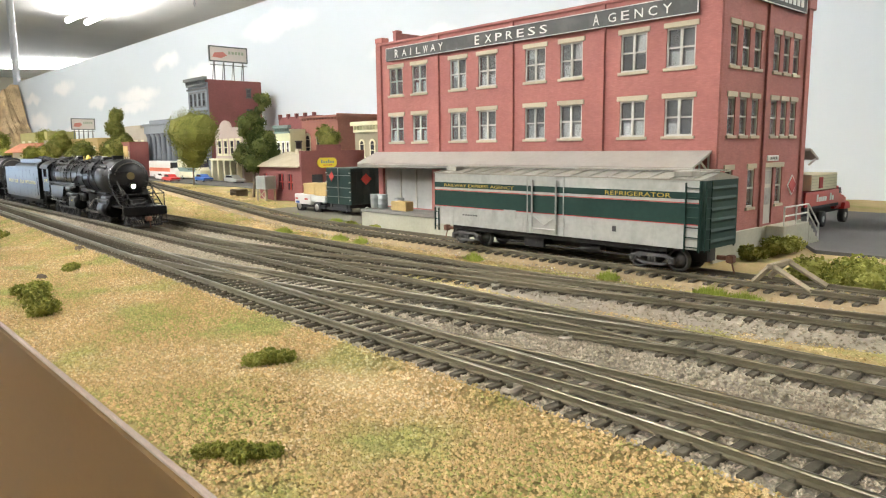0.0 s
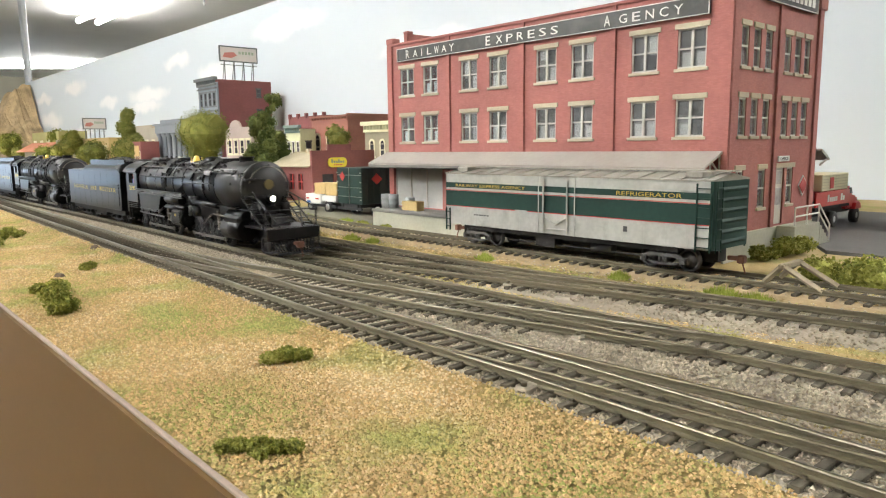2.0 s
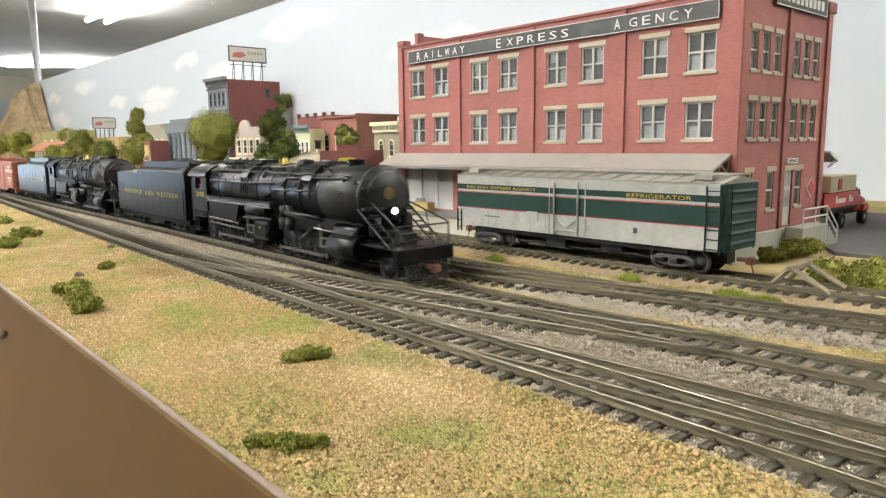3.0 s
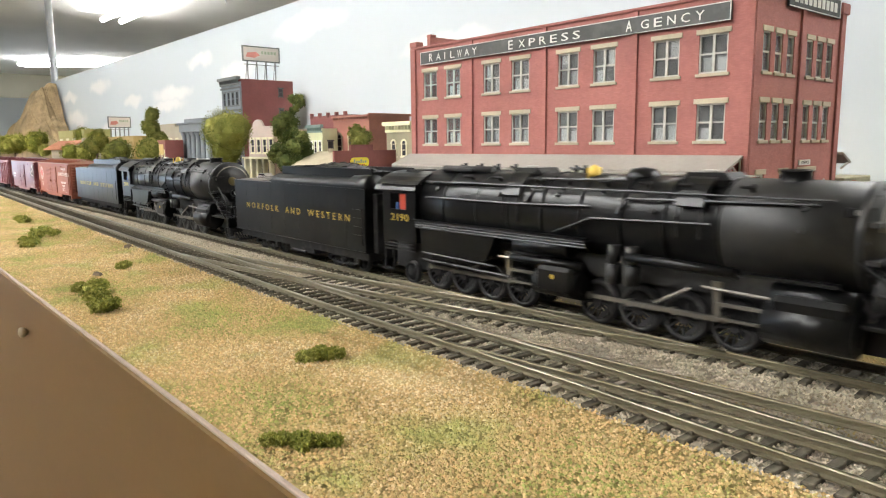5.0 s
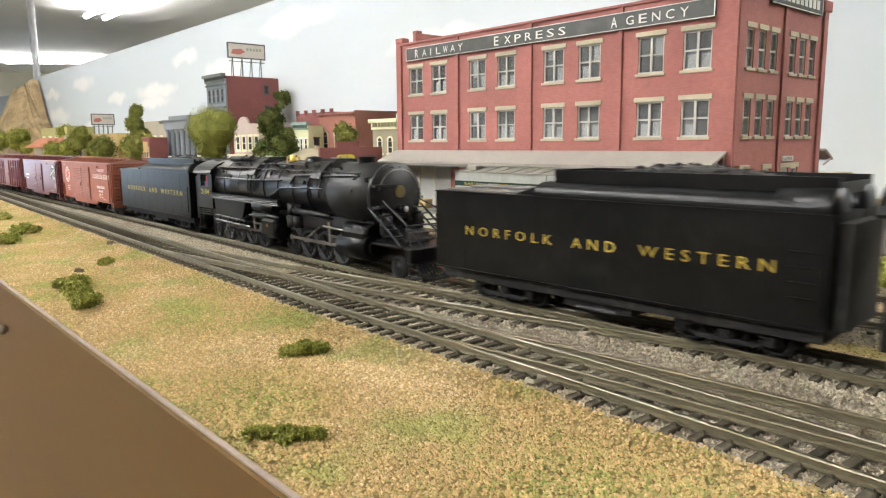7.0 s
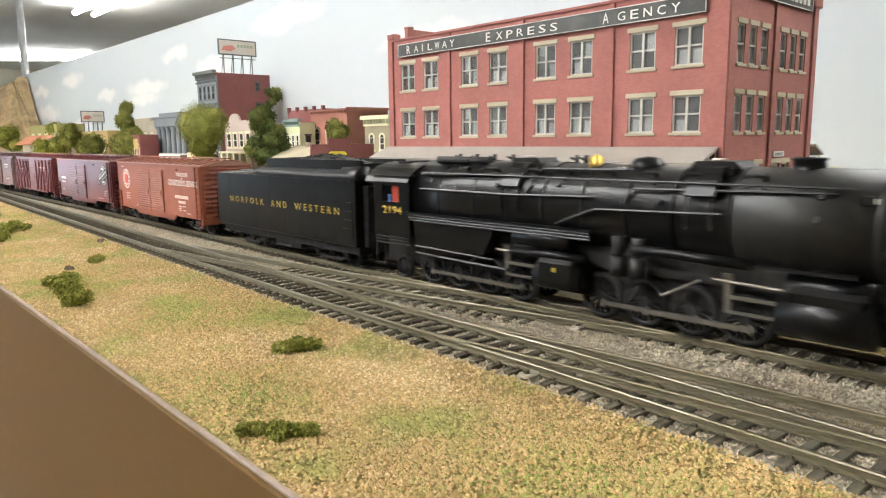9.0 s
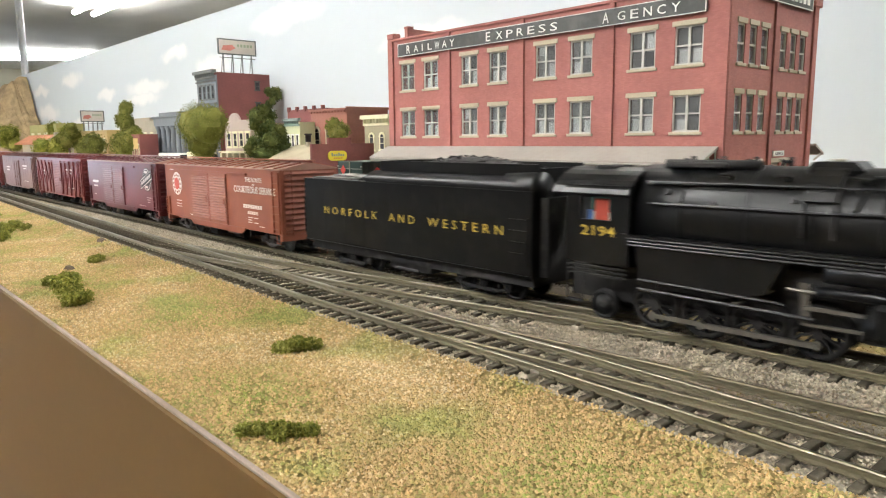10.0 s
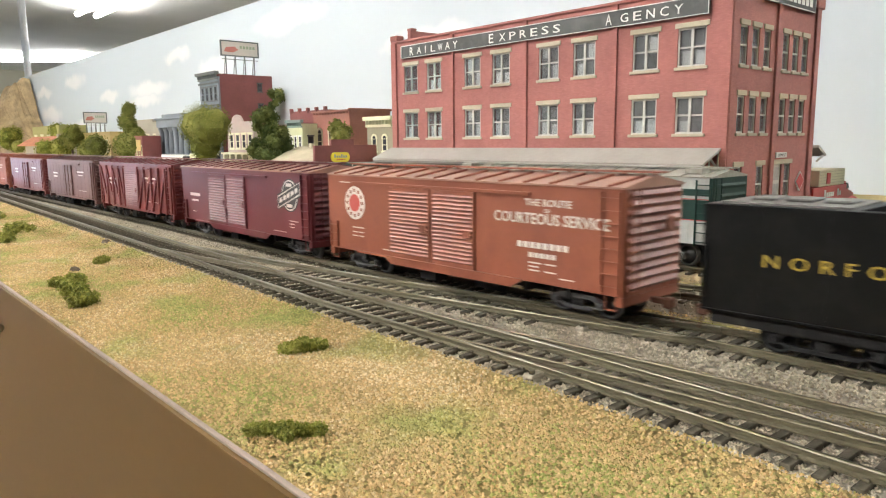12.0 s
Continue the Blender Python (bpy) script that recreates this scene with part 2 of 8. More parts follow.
FOAM_DARK = mix_mat("dark_green_foam", [(0.12, 0.135, 0.022), (0.20, 0.215, 0.038), (0.29, 0.295, 0.06), (0.40, 0.38, 0.11)], 60, 900)
FOAM_TREE = mix_mat("dark_green_tree_foam", [(0.035, 0.048, 0.012), (0.068, 0.09, 0.022), (0.11, 0.13, 0.035), (0.17, 0.18, 0.055)], 60, 900)
FOAM_OLIVE = mix_mat("olive_foam", [(0.085, 0.095, 0.018), (0.14, 0.147, 0.03), (0.185, 0.188, 0.042), (0.235, 0.23, 0.066)], 40, 900)
FOAM_LIME = mix_mat("lime_static_grass", [(0.17, 0.22, 0.03), (0.28, 0.33, 0.05), (0.38, 0.40, 0.10)], 60, 900)
BARK = mat("grey_brown_bark", (0.16, 0.12, 0.08), 0.9, 0, 0.3, 120, 900, 0.5)
WOOD = mat("weathered_grey_timber", (0.30, 0.25, 0.17), 0.85, 0, 0.25, 90, 900, 0.4)

# ---- mesh helpers ----
def box(bm, x0, x1, y0, y1, z0, z1, bev=0.0):
    vs = [bm.verts.new((x, y, z)) for z in (z0, z1) for y in (y0, y1) for x in (x0, x1)]
    fs = [bm.faces.new([vs[i] for i in f]) for f in ((0, 2, 3, 1), (4, 5, 7, 6), (0, 1, 5, 4), (1, 3, 7, 5), (3, 2, 6, 7), (2, 0, 4, 6))]
    if bev:
        es = list({e for f in fs for e in f.edges})
        bmesh.ops.bevel(bm, geom=es, offset=bev, segments=1, affect="EDGES", profile=0.5)
    return bm


def tube(bm, p0, p1, r, seg=8, r1=None):
    p0, p1 = Vector(p0), Vector(p1)
    q = (p1 - p0).to_track_quat("Z", "Y")
    rings = []
    for p, rr in ((p0, r), (p1, r if r1 is None else r1)):
        rings.append([bm.verts.new(p + q @ Vector((math.cos(2 * math.pi * i / seg) * rr, math.sin(2 * math.pi * i / seg) * rr, 0))) for i in range(seg)])
    for i in range(seg):
        f = bm.faces.new((rings[0][i], rings[0][(i + 1) % seg], rings[1][(i + 1) % seg], rings[1][i]))
        f.smooth = seg > 6
    bm.faces.new(rings[0][::-1]), bm.faces.new(rings[1])
    return bm


def lathe(bm, rows, axis="x", centre=(0, 0, 0), seg=24, closed=False):
    """A body of revolution: rows of (place along the axis, radius)."""
    rings = []
    for s, r in rows:
        ring = []
        for i in range(seg):
            a = 2 * math.pi * i / seg
            c, d = math.cos(a) * max(r, 1e-5), math.sin(a) * max(r, 1e-5)
            v = {"x": (s, c, d), "y": (c, s, d), "z": (c, d, s)}[axis]
            ring.append(bm.verts.new((v[0] + centre[0], v[1] + centre[1], v[2] + centre[2])))
        rings.append(ring)
    for a, b in zip(rings, rings[1:] + ([rings[0]] if closed else [])):
        for i in range(seg):
            f = bm.faces.new((a[i], a[(i + 1) % seg], b[(i + 1) % seg], b[i]))
            f.smooth = True
    if not closed:
        bm.faces.new(rings[0]), bm.faces.new(rings[-1])
    bmesh.ops.recalc_face_normals(bm, faces=bm.faces)
    return bm


def prism(bm, pts, axis, a, b):
    """A flat outline (in the two other axes, in order) pushed from a to b along the axis."""
    def at(p, s):
        return {"x": (s, p[0], p[1]), "y": (p[0], s, p[1]), "z": (p[0], p[1], s)}[axis]
    lo, hi = [bm.verts.new(at(p, a)) for p in pts], [bm.verts.new(at(p, b)) for p in pts]
    n = len(pts)
    for i in range(n):
        bm.faces.new((lo[i], lo[(i + 1) % n], hi[(i + 1) % n], hi[i]))
    bm.faces.new(lo[::-1]), bm.faces.new(hi)
    bmesh.ops.recalc_face_normals(bm, faces=bm.faces)
    return bm


def B():
    return bmesh.new()


def thing(name, x, y, z, label, category, group="", rz=0):
    ob = new(name)
    ob.empty_display_size = 0.01
    ob.matrix_basis = pose(x, y, z, 0, 0, rz)
    return tagged(ob, label, category, group)


def part(name, bm, material, parent=None, label=""):
    me = bpy.data.meshes.new(name)
    bm.to_mesh(me)
    bm.free()
    me.materials.append(material)
    ob = new(name, me)
    if parent:
        ob.parent = parent
    if label:
        tagged(ob, label)
    return ob


def raw(name, verts, faces, material, parent=None, label="", kind="", category=""):
    me = bpy.data.meshes.new(name)
    me.from_pydata(verts, [], faces)
    me.materials.append(material)
    ob = new(name, me)
    if parent:
        ob.parent = parent
    return tagged(ob, label, category, "", kind)


def lettering(name, text, height, material, parent, m, width=None, label="", bold=0.0, spacing=1.0):
    """Raised letters, upright on a side: m puts the text's plane (x along, y up) in its place."""
    cu = bpy.data.curves.new(name, "FONT")
    cu.body, cu.size, cu.extrude, cu.offset, cu.space_character = text, 1.0, 0.01, bold, spacing
    cu.resolution_u = 2
    ob = bpy.data.objects.new(name, cu)
    scene.collection.objects.link(ob)
    bpy.context.view_layer.update()
    me = bpy.data.meshes.new_from_object(ob.evaluated_get(bpy.context.evaluated_depsgraph_get()))
    bpy.data.objects.remove(ob)
    co = np.array([v.co[:] for v in me.vertices])
    lo, hi = co.min(0), co.max(0)
    sy = height / (hi[1] - lo[1])
    sx = sy if width is None else width / (hi[0] - lo[0])
    for v in me.vertices:
        v.co = m @ Vector(((v.co.x - lo[0]) * sx, (v.co.y - lo[1]) * sy, v.co.z * 0.004))
    me.materials.clear()
    me.materials.append(material)
    out = new(name, me)
    out.parent = parent
    return tagged(out, label) if label else out


def on_front(x, y, z):
    """Puts lettering on a side that faces -y, its lower left corner at x, z."""
    return Matrix(((1, 0, 0, x), (0, 0, -1, y), (0, 1, 0, z), (0, 0, 0, 1)))


def on_side(x, y, z):
    """Puts lettering on a side that faces +x, its lower left corner at y, z."""
    return Matrix(((0, 0, 1, x), (1, 0, 0, y), (0, 1, 0, z), (0, 0, 0, 1)))

# ---- the room ----
CORDS = ((-4.98, 2.19, 0.05), (-5.22, 1.87, 0.03))


def room():
    b = B()
    box(b, -12, 3.2, -2.6, 4.2, -1.2, -1.15)
    tagged(part("floor", b, FLOOR_M), "grey floor of the railway room", "floor", kind="structure")
    b = B()
    box(b, -12, 3.2, -2.6, 4.2, CEILING_Z, CEILING_Z + 0.05)
    tagged(part("ceiling", b, CEILING_M), "off-white ceiling with fluorescent lights", "ceiling", kind="structure")
    b = B()
    wall_sheet(b, "y", -12.0, -12.1, -2.6, 4.2, -1.15, CEILING_Z, [(-2.5, -0.9, -0.95, 0.75)])
    tagged(part("wall_west", b, WALL_M), "plain cream wall with a wide daylight window", "wall", kind="structure")
    b = B()
    for y in (-2.5, -1.72, -0.94):
        box(b, -12.07, -12.02, y, y + 0.04, -0.95, 0.75)
    for z in (-0.95, 0.71):
        box(b, -12.07, -12.02, -2.46, -0.94, z, z + 0.04)
    tagged(part("window_1", b, WHITE_METAL), "wide white-framed window with daylight", "window", kind="structure")
    b = B()
    box(b, -12.6, -12.5, -4.5, 1.0, -1.5, 1.6)
    tagged(part("backdrop", b, glow("bright_outdoor_sky", (0.64, 0.80, 1.0), 10.0)), "bright sky outside the window", "backdrop", kind="structure")
    for nm, (x0, x1, y0, y1) in {"wall_east": (3.2, 3.3, -2.6, 4.2), "wall_south": (-12, 3.2, -2.7, -2.6), "wall_north": (-12, 3.2, 4.2, 4.3)}.items():
        b = B()
        box(b, x0, x1, y0, y1, -1.15, CEILING_Z)
        # The south wall is out of view; its dark surface only dims reflections.
        tagged(part(nm, b, DARK_WALL_M if nm == "wall_south" else WALL_M), "unseen wall behind the aisle, darkened to dim reflections" if nm == "wall_south" else "plain cream wall of the room", "wall", kind="structure")
    for lx, ly, turn in LAMPS:
        # Added fixtures get the same housing and tubes as the two in view.
        f = thing("ceiling_light", lx, ly, CEILING_Z, "white fluorescent ceiling light with lit tubes, of two seen and six added", "ceiling light", "ceiling lights", turn)
        b = B()
        prism(b, [(-0.03, 0), (0.03, 0), (0.03, -0.035), (-0.03, -0.035)], "x", -0.62, 0.62)
        part("housing", b, WHITE_METAL, f)
        for yy in (-0.07, 0.07):
            b = B()
            tube(b, (-0.6, yy, -0.06), (0.6, yy, -0.06), 0.019, 10)
            part("tube", b, TUBE, f, "lit fluorescent tube")
    for cx, cy, drop in CORDS:
        k = thing("pull_cord", cx, cy, CEILING_Z, "thin pull cord hanging from the ceiling", "cord", "ceiling cords")
        b = B()
        tube(b, (0, 0, 0), (0, 0, -drop), 0.004, 6)
        part("cord", b, PIPE, k)
        b = B()
        tube(b, (0, 0, -drop), (0, 0, -drop - 0.03), 0.009, 8, 0.005)
        part("pull", b, WHITE_METAL, k)
    p = thing("ceiling_post", -4.72, 0.985, 0.2, "white metal post from ceiling behind the backdrop", "post")
    b = B()
    box(b, -0.03, 0.03, -0.012, 0.012, -0.9, CEILING_Z - 0.2, 0.003)
    part("channel", b, PIPE, p)
    b = B()
    tube(b, (0.045, 0, -0.9), (0.045, 0, CEILING_Z - 0.2), 0.012, 8)
    part("conduit", b, PIPE, p)


BACK_Y, BACK_TOP = 0.92, 0.4395


def backdrop():
    m = bpy.data.materials.new("painted_sky_with_clouds")
    t, n, l, p = nodes_of(m)
    co = n.new("ShaderNodeTexCoord")
    sep = n.new("ShaderNodeSeparateXYZ")
    l.new(co.outputs["Object"], sep.inputs[0])
    grad = n.new("ShaderNodeMapRange")
    grad.inputs["From Min"].default_value, grad.inputs["From Max"].default_value = 0.02, 0.42
    l.new(sep.outputs[2], grad.inputs["Value"])
    sky = n.new("ShaderNodeMix")
    sky.data_type = "RGBA"
    sky.inputs["A"].default_value, sky.inputs["B"].default_value = (0.675, 0.72, 0.745, 1), (0.645, 0.70, 0.74, 1)
    l.new(grad.outputs[0], sky.inputs["Factor"])
    wob = n.new("ShaderNodeTexNoise")
    wob.inputs["Scale"].default_value, wob.inputs["Detail"].default_value = 9, 5
    l.new(co.outputs["Object"], wob.inputs["Vector"])
    shift = n.new("ShaderNodeVectorMath")
    shift.operation = "MULTIPLY_ADD"
    shift.inputs[1].default_value = (0.18, 0, 0.07)
    l.new(wob.outputs["Color"], shift.inputs[0]), l.new(co.outputs["Object"], shift.inputs[2])
    total = None
    # clouds: centre x, z, half width, half height
    for cx, cz, w, h in ((-1.62, 0.375, 0.22, 0.035), (-2.33, 0.352, 0.12, 0.028), (-2.05, 0.29, 0.14, 0.038), (-2.62, 0.262, 0.22, 0.035), (-2.66, 0.225, 0.2, 0.03), (-3.05, 0.258, 0.16, 0.03),
                         (-3.55, 0.35, 0.2, 0.04), (-4.1, 0.33, 0.18, 0.03), (-4.0, 0.22, 0.25, 0.05), (-1.02, 0.40, 0.24, 0.03), (-1.1, 0.265, 0.17, 0.028), (-3.4, 0.16, 0.25, 0.025), (-0.55, 0.33, 0.2, 0.02)):
        q = n.new("ShaderNodeVectorMath")
        q.operation = "SUBTRACT"
        q.inputs[1].default_value = (cx + 0.09, 0, cz + 0.035)
        l.new(shift.outputs[0], q.inputs[0])
        s = n.new("ShaderNodeVectorMath")
        s.operation = "MULTIPLY"
        s.inputs[1].default_value = (1 / w, 0, 1 / h)
        l.new(q.outputs[0], s.inputs[0])
        ln = n.new("ShaderNodeVectorMath")
        ln.operation = "LENGTH"
        l.new(s.outputs[0], ln.inputs[0])
        mr = n.new("ShaderNodeMapRange")
        mr.interpolation_type = "SMOOTHSTEP"
        mr.inputs["From Min"].default_value, mr.inputs["From Max"].default_value, mr.inputs["To Min"].default_value, mr.inputs["To Max"].default_value = 0.35, 1.1, 1, 0
        l.new(ln.outputs["Value"], mr.inputs["Value"])
        if total is None:
            total = mr.outputs[0]
        else:
            mx = n.new("ShaderNodeMath")
            mx.operation = "MAXIMUM"
            l.new(total, mx.inputs[0]), l.new(mr.outputs[0], mx.inputs[1])
            total = mx.outputs[0]
    cl = n.new("ShaderNodeMix")
    cl.data_type = "RGBA"
    cl.inputs["B"].default_value = (0.86, 0.86, 0.86, 1)
    l.new(total, cl.inputs["Factor"]), l.new(sky.outputs["Result"], cl.inputs["A"])
    l.new(cl.outputs["Result"], p.inputs["Base Color"])
    p.inputs["Roughness"].default_value = 0.85
    b = B()
    box(b, -4.62, 2.2, BACK_Y, BACK_Y + 0.012, -0.06, BACK_TOP)
    tagged(part("backdrop", b, m), "pale blue painted sky backdrop with white clouds", "backdrop", kind="structure")
    b = B()
    box(b, -9.0, -8.98, -1.0, 4.0, -0.06, 0.62)
    tagged(part("backdrop", b, m), "far painted sky backdrop of the layout", "backdrop", kind="structure")


FRONT_Y = 0.0522


def fascia():
    b = B()
    box(b, -7, 1.6, FRONT_Y - 0.0024, FRONT_Y - 0.0011, -0.32, -0.0002)
    tagged(part("fascia", b, FASCIA), "brown painted hardboard fascia along the layout edge", "fascia", kind="structure")
    b = B()
    box(b, -7, 1.6, FRONT_Y - 0.0010, FRONT_Y + 0.0004, -0.30, 0.0006, 0.0003)
    tagged(part("trim", b, FASCIA_EDGE), "raw pale top edge of the hardboard fascia", "trim", kind="structure")
    k = thing("fascia_knob", -0.393, FRONT_Y - 0.0024, -0.0210, "small brown round knob on the brown fascia", "knob")
    b = B()
    lathe(b, [(0, 0.0012), (-0.002, 0.0028), (-0.0035, 0.0026), (-0.0042, 0.0012)], "y", (0, 0, 0), 12)
    part("head", b, WOOD, k)


# ---- the ground ----
def ground():
    xs = np.concatenate([np.linspace(-7, -1.2, 50), np.linspace(-1.18, 0.3, 170), np.linspace(0.34, 1.6, 12)])
    ys = np.concatenate([np.linspace(FRONT_Y + 0.0004, 0.13, 22), np.linspace(0.135, 0.36, 30), np.linspace(0.38, BACK_Y, 18)])
    v, f = [], []
    for y in ys:
        for x in xs:
            z = 0.0012 * noise.noise((x * 22, y * 22, 0)) + 0.0006 * noise.noise((x * 90, y * 90, 3))
            v.append((x, y, z - 0.0006))
    n = len(xs)
    for j in range(len(ys) - 1):
        for i in range(n - 1):
            f.append((j * n + i, j * n + i + 1, (j + 1) * n + i + 1, (j + 1) * n + i))
    raw("ground", v, f, GROUND, None, "straw and green turf scenery ground of the layout", "structure", "ground")
    for p in bpy.data.objects["ground"].data.polygons:
        p.use_smooth = True


def flakes(name, count, region, size, material, label, seed, height=0.0, shape=4, keep=None):
    """Loose crumbs strewn over a strip of ground, joined as one stuff."""
    r = np.random.RandomState(seed)
    v, f = [], []
    made = 0
    while made < count:
        x, y, z = region(r)
        if keep and not keep(x, y, r):
            continue
        made += 1
        s = size * (0.55 + 0.9 * r.rand())
        o = len(v)
        if shape == 4:
            pts = r.normal(0, 1, (4, 3))
            pts /= np.linalg.norm(pts, axis=1)[:, None] + 1e-6
            pts *= s * np.array([1, 1, 0.55])
            v += [(x + a, y + b, z + height + c + s * 0.25) for a, b, c in pts]
            f += [(o, o + 1, o + 2), (o, o + 3, o + 1), (o, o + 2, o + 3), (o + 1, o + 3, o + 2)]
        else:
            q = [(1, 0, 0), (0, 1, 0), (-1, 0, 0), (0, -1, 0), (0, 0, 0.8), (0, 0, -0.8)]
            a = r.rand() * 3.14
            ca, sa = math.cos(a), math.sin(a)
            for px_, py_, pz_ in q:
                k = s * (0.6 + 0.6 * r.rand())
                v.append((x + k * (px_ * ca - py_ * sa), y + k * (px_ * sa + py_ * ca), z + height + k * pz_ + s * 0.2))
            f += [(o + i, o + (i + 1) % 4, o + 4) for i in range(4)] + [(o + (i + 1) % 4, o + i, o + 5) for i in range(4)]
    ob = raw(name, v, f, material, None, label, "stuff", name.replace("_", " "))
    return ob


# ---- the tracks ----
HEAD_Z = 0.0062
GAUGE = 0.0176


def track_c(x):
    return 0.1425 + max(0.0, -0.24 - x) * 0.030 - max(0.0, x + 0.12) * 0.030


def track_b(x):
    return 0.1955 + 0.10 * max(0.0, min(x, 0.0) + 0.30) ** 2 + 0.06 * max(0.0, x) + min(0.0025, 0.01 * max(0.0, -0.30 - x))


def track_a(x):
    return 0.2460 + (0.0 if x < -0.28 else (x + 0.28) ** 2 * 0.47)


def track_s(x):
    if x > -0.42:
        return 0.3135
    k = -0.42 - x
    return 0.3135 + (k * k * 0.62 if k < 0.17 else 0.01792 + (k - 0.17) * 0.2108)


def cross_cb(x):
    """Crossover from the front track to the train's track."""
    k = x + 0.257
    return 0.1690 + 0.16 * k + 0.20 * k * k


def cross_ba(x):
    """Crossover from the train's track to the third track."""
    k = x + 0.275
    return 0.2275 + 0.20 * k + 0.35 * max(0.0, -k - 0.06) ** 2


def spur_c(x):
    """Route that leaves the front track backwards."""
    return track_c(x) + 0.105 * max(0.0, x + 0.17)


def rail_mesh(b, centre, off, x0, x1, step=0.01):
    """A rail with foot, web and head, laid along a track at an offset from its centre line."""
    n = max(2, int(abs(x1 - x0) / step))
    prof = [(-0.0013, 0.0038), (0.0013, 0.0038), (0.0013, 0.0042), (0.0004, 0.0046), (0.0004, 0.0054), (0.0006, 0.0056), (0.0006, 0.0058), (0.00025, HEAD_Z), (-0.00025, HEAD_Z), (-0.0006, 0.0058), (-0.0006, 0.0056), (-0.0004, 0.0054), (-0.0004, 0.0046), (-0.0013, 0.0042)]
    last = None
    for i in range(n + 1):
        x = x0 + (x1 - x0) * i / n
        slope = (centre(x + 0.002) - centre(x - 0.002)) / 0.004
        h = math.hypot(1, slope)
        cx, cy = x - slope / h * off, centre(x) + off / h
        ring = [b.verts.new((cx - slope / h * py_, cy + py_ / h, pz_)) for py_, pz_ in prof]
        if last:
            for k in range(len(prof)):
                fc = b.faces.new((last[k], last[(k + 1) % len(prof)], ring[(k + 1) % len(prof)], ring[k]))
                if k in (6, 7, 8):
                    fc.material_index, fc.smooth = 1, True
        else:
            b.faces.new(ring)
        last = ring
    b.faces.new(last[::-1])


def rail_part(centre, off, x0, x1, parent):
    b = B()
    rail_mesh(b, centre, off, x0, x1)
    bmesh.ops.recalc_face_normals(b, faces=b.faces)
    ob = part("rail", b, RAILSIDE, parent)
    # Painted glint goes on the front track and its crossover only.
    ob.data.materials.append(RAIL if centre in (track_c, cross_cb) else RAIL_DULL)
    return ob


def tie_mesh(half):
    b = B()
    box(b, -0.00125, 0.00125, -half, half, 0.0012, 0.0039, 0.00025)
    for s in (-1, 1):
        for e in (-1, 1):
            box(b, -0.0006, 0.0006, s * GAUGE / 2 + e * 0.0017 - 0.0004, s * GAUGE / 2 + e * 0.0017 + 0.0004, 0.0039, 0.0045)
    me = bpy.data.meshes.new("tie")
    b.to_mesh(me)
    b.free()
    me.materials.append(TIE)
    return me


def lay_track(label, centre, x0, x1, near0, near1, rails=True, step=0.0069):
    tr = thing("railway_track", 0, 0, 0, label, "track", "railway tracks")
    rail_part(centre, -GAUGE / 2, x0, x1, tr)
    rail_part(centre, GAUGE / 2, x0, x1, tr)
    me = tie_mesh(0.0148)
    r = random.Random(int(centre(-0.3) * 1e5))
    far = B()
    x = x0
    while x < x1:
        s = (centre(x + 0.002) - centre(x - 0.002)) / 0.004
        if near0 < x < near1:
            t = new("tie", me)
            t.parent = tr
            t.matrix_basis = pose(x + r.uniform(-0.0003, 0.0003), centre(x) + r.uniform(-0.0004, 0.0004), 0, 0, 0, math.degrees(math.atan(s)) + r.uniform(-1.2, 1.2))
        else:
            box(far, x - 0.00125, x + 0.00125, centre(x) - 0.0148, centre(x) + 0.0148, 0.0012, 0.0039)
        x += step
    tagged(part("tie_row", far, TIE, tr), kind="stuff")
    return tr


def lay_turnout(label, centre, x0, x1, ties):
    tr = thing("railway_track", 0, 0, 0, label, "track", "railway tracks")
    rail_part(centre, -GAUGE / 2, x0, x1, tr)
    rail_part(centre, GAUGE / 2, x0, x1, tr)
    me = tie_mesh(0.0148)
    x = ties[0]
    while x < ties[1]:
        t = new("tie", me)
        t.parent = tr
        s = (centre(x + 0.002) - centre(x - 0.002)) / 0.004
        t.matrix_basis = pose(x, centre(x), -0.0002, 0, 0, math.degrees(math.atan(s)) * 0.5)
        x += 0.0069
    return tr


def switch_machine(x, y):
    m = thing("switch_throw", x, y, 0.002, "small grey ballasted turnout throw bar block", "switch", "turnout throws")
    b = B()
    box(b, -0.002, 0.002, -0.0035, 0.0035, 0, 0.0026, 0.0006)
    box(b, -0.001, 0.001, 0.0035, 0.012, 0.0008, 0.0018, 0.0002)
    part("block", b, BALLAST_BED, m)
    b = B()
    tube(b, (0, -0.0015, 0.0026), (0, -0.0015, 0.0036), 0.0009, 8)
    part("pin", b, RAILSIDE, m)


def bank(x, y):
    """Height of the scenery: flat, rising to the tracks' banks."""
    d = min(abs(y - track_c(x)), abs(y - track_b(x)), abs(y - track_a(x)))
    if -0.42 < x < -0.10:
        d = min(d, abs(y - cross_cb(x)))
    if -0.45 < x < -0.14:
        d = min(d, abs(y - cross_ba(x)))
    return 0.0029 * max(0.0, min(1.0, (0.0232 - d) / 0.0084))


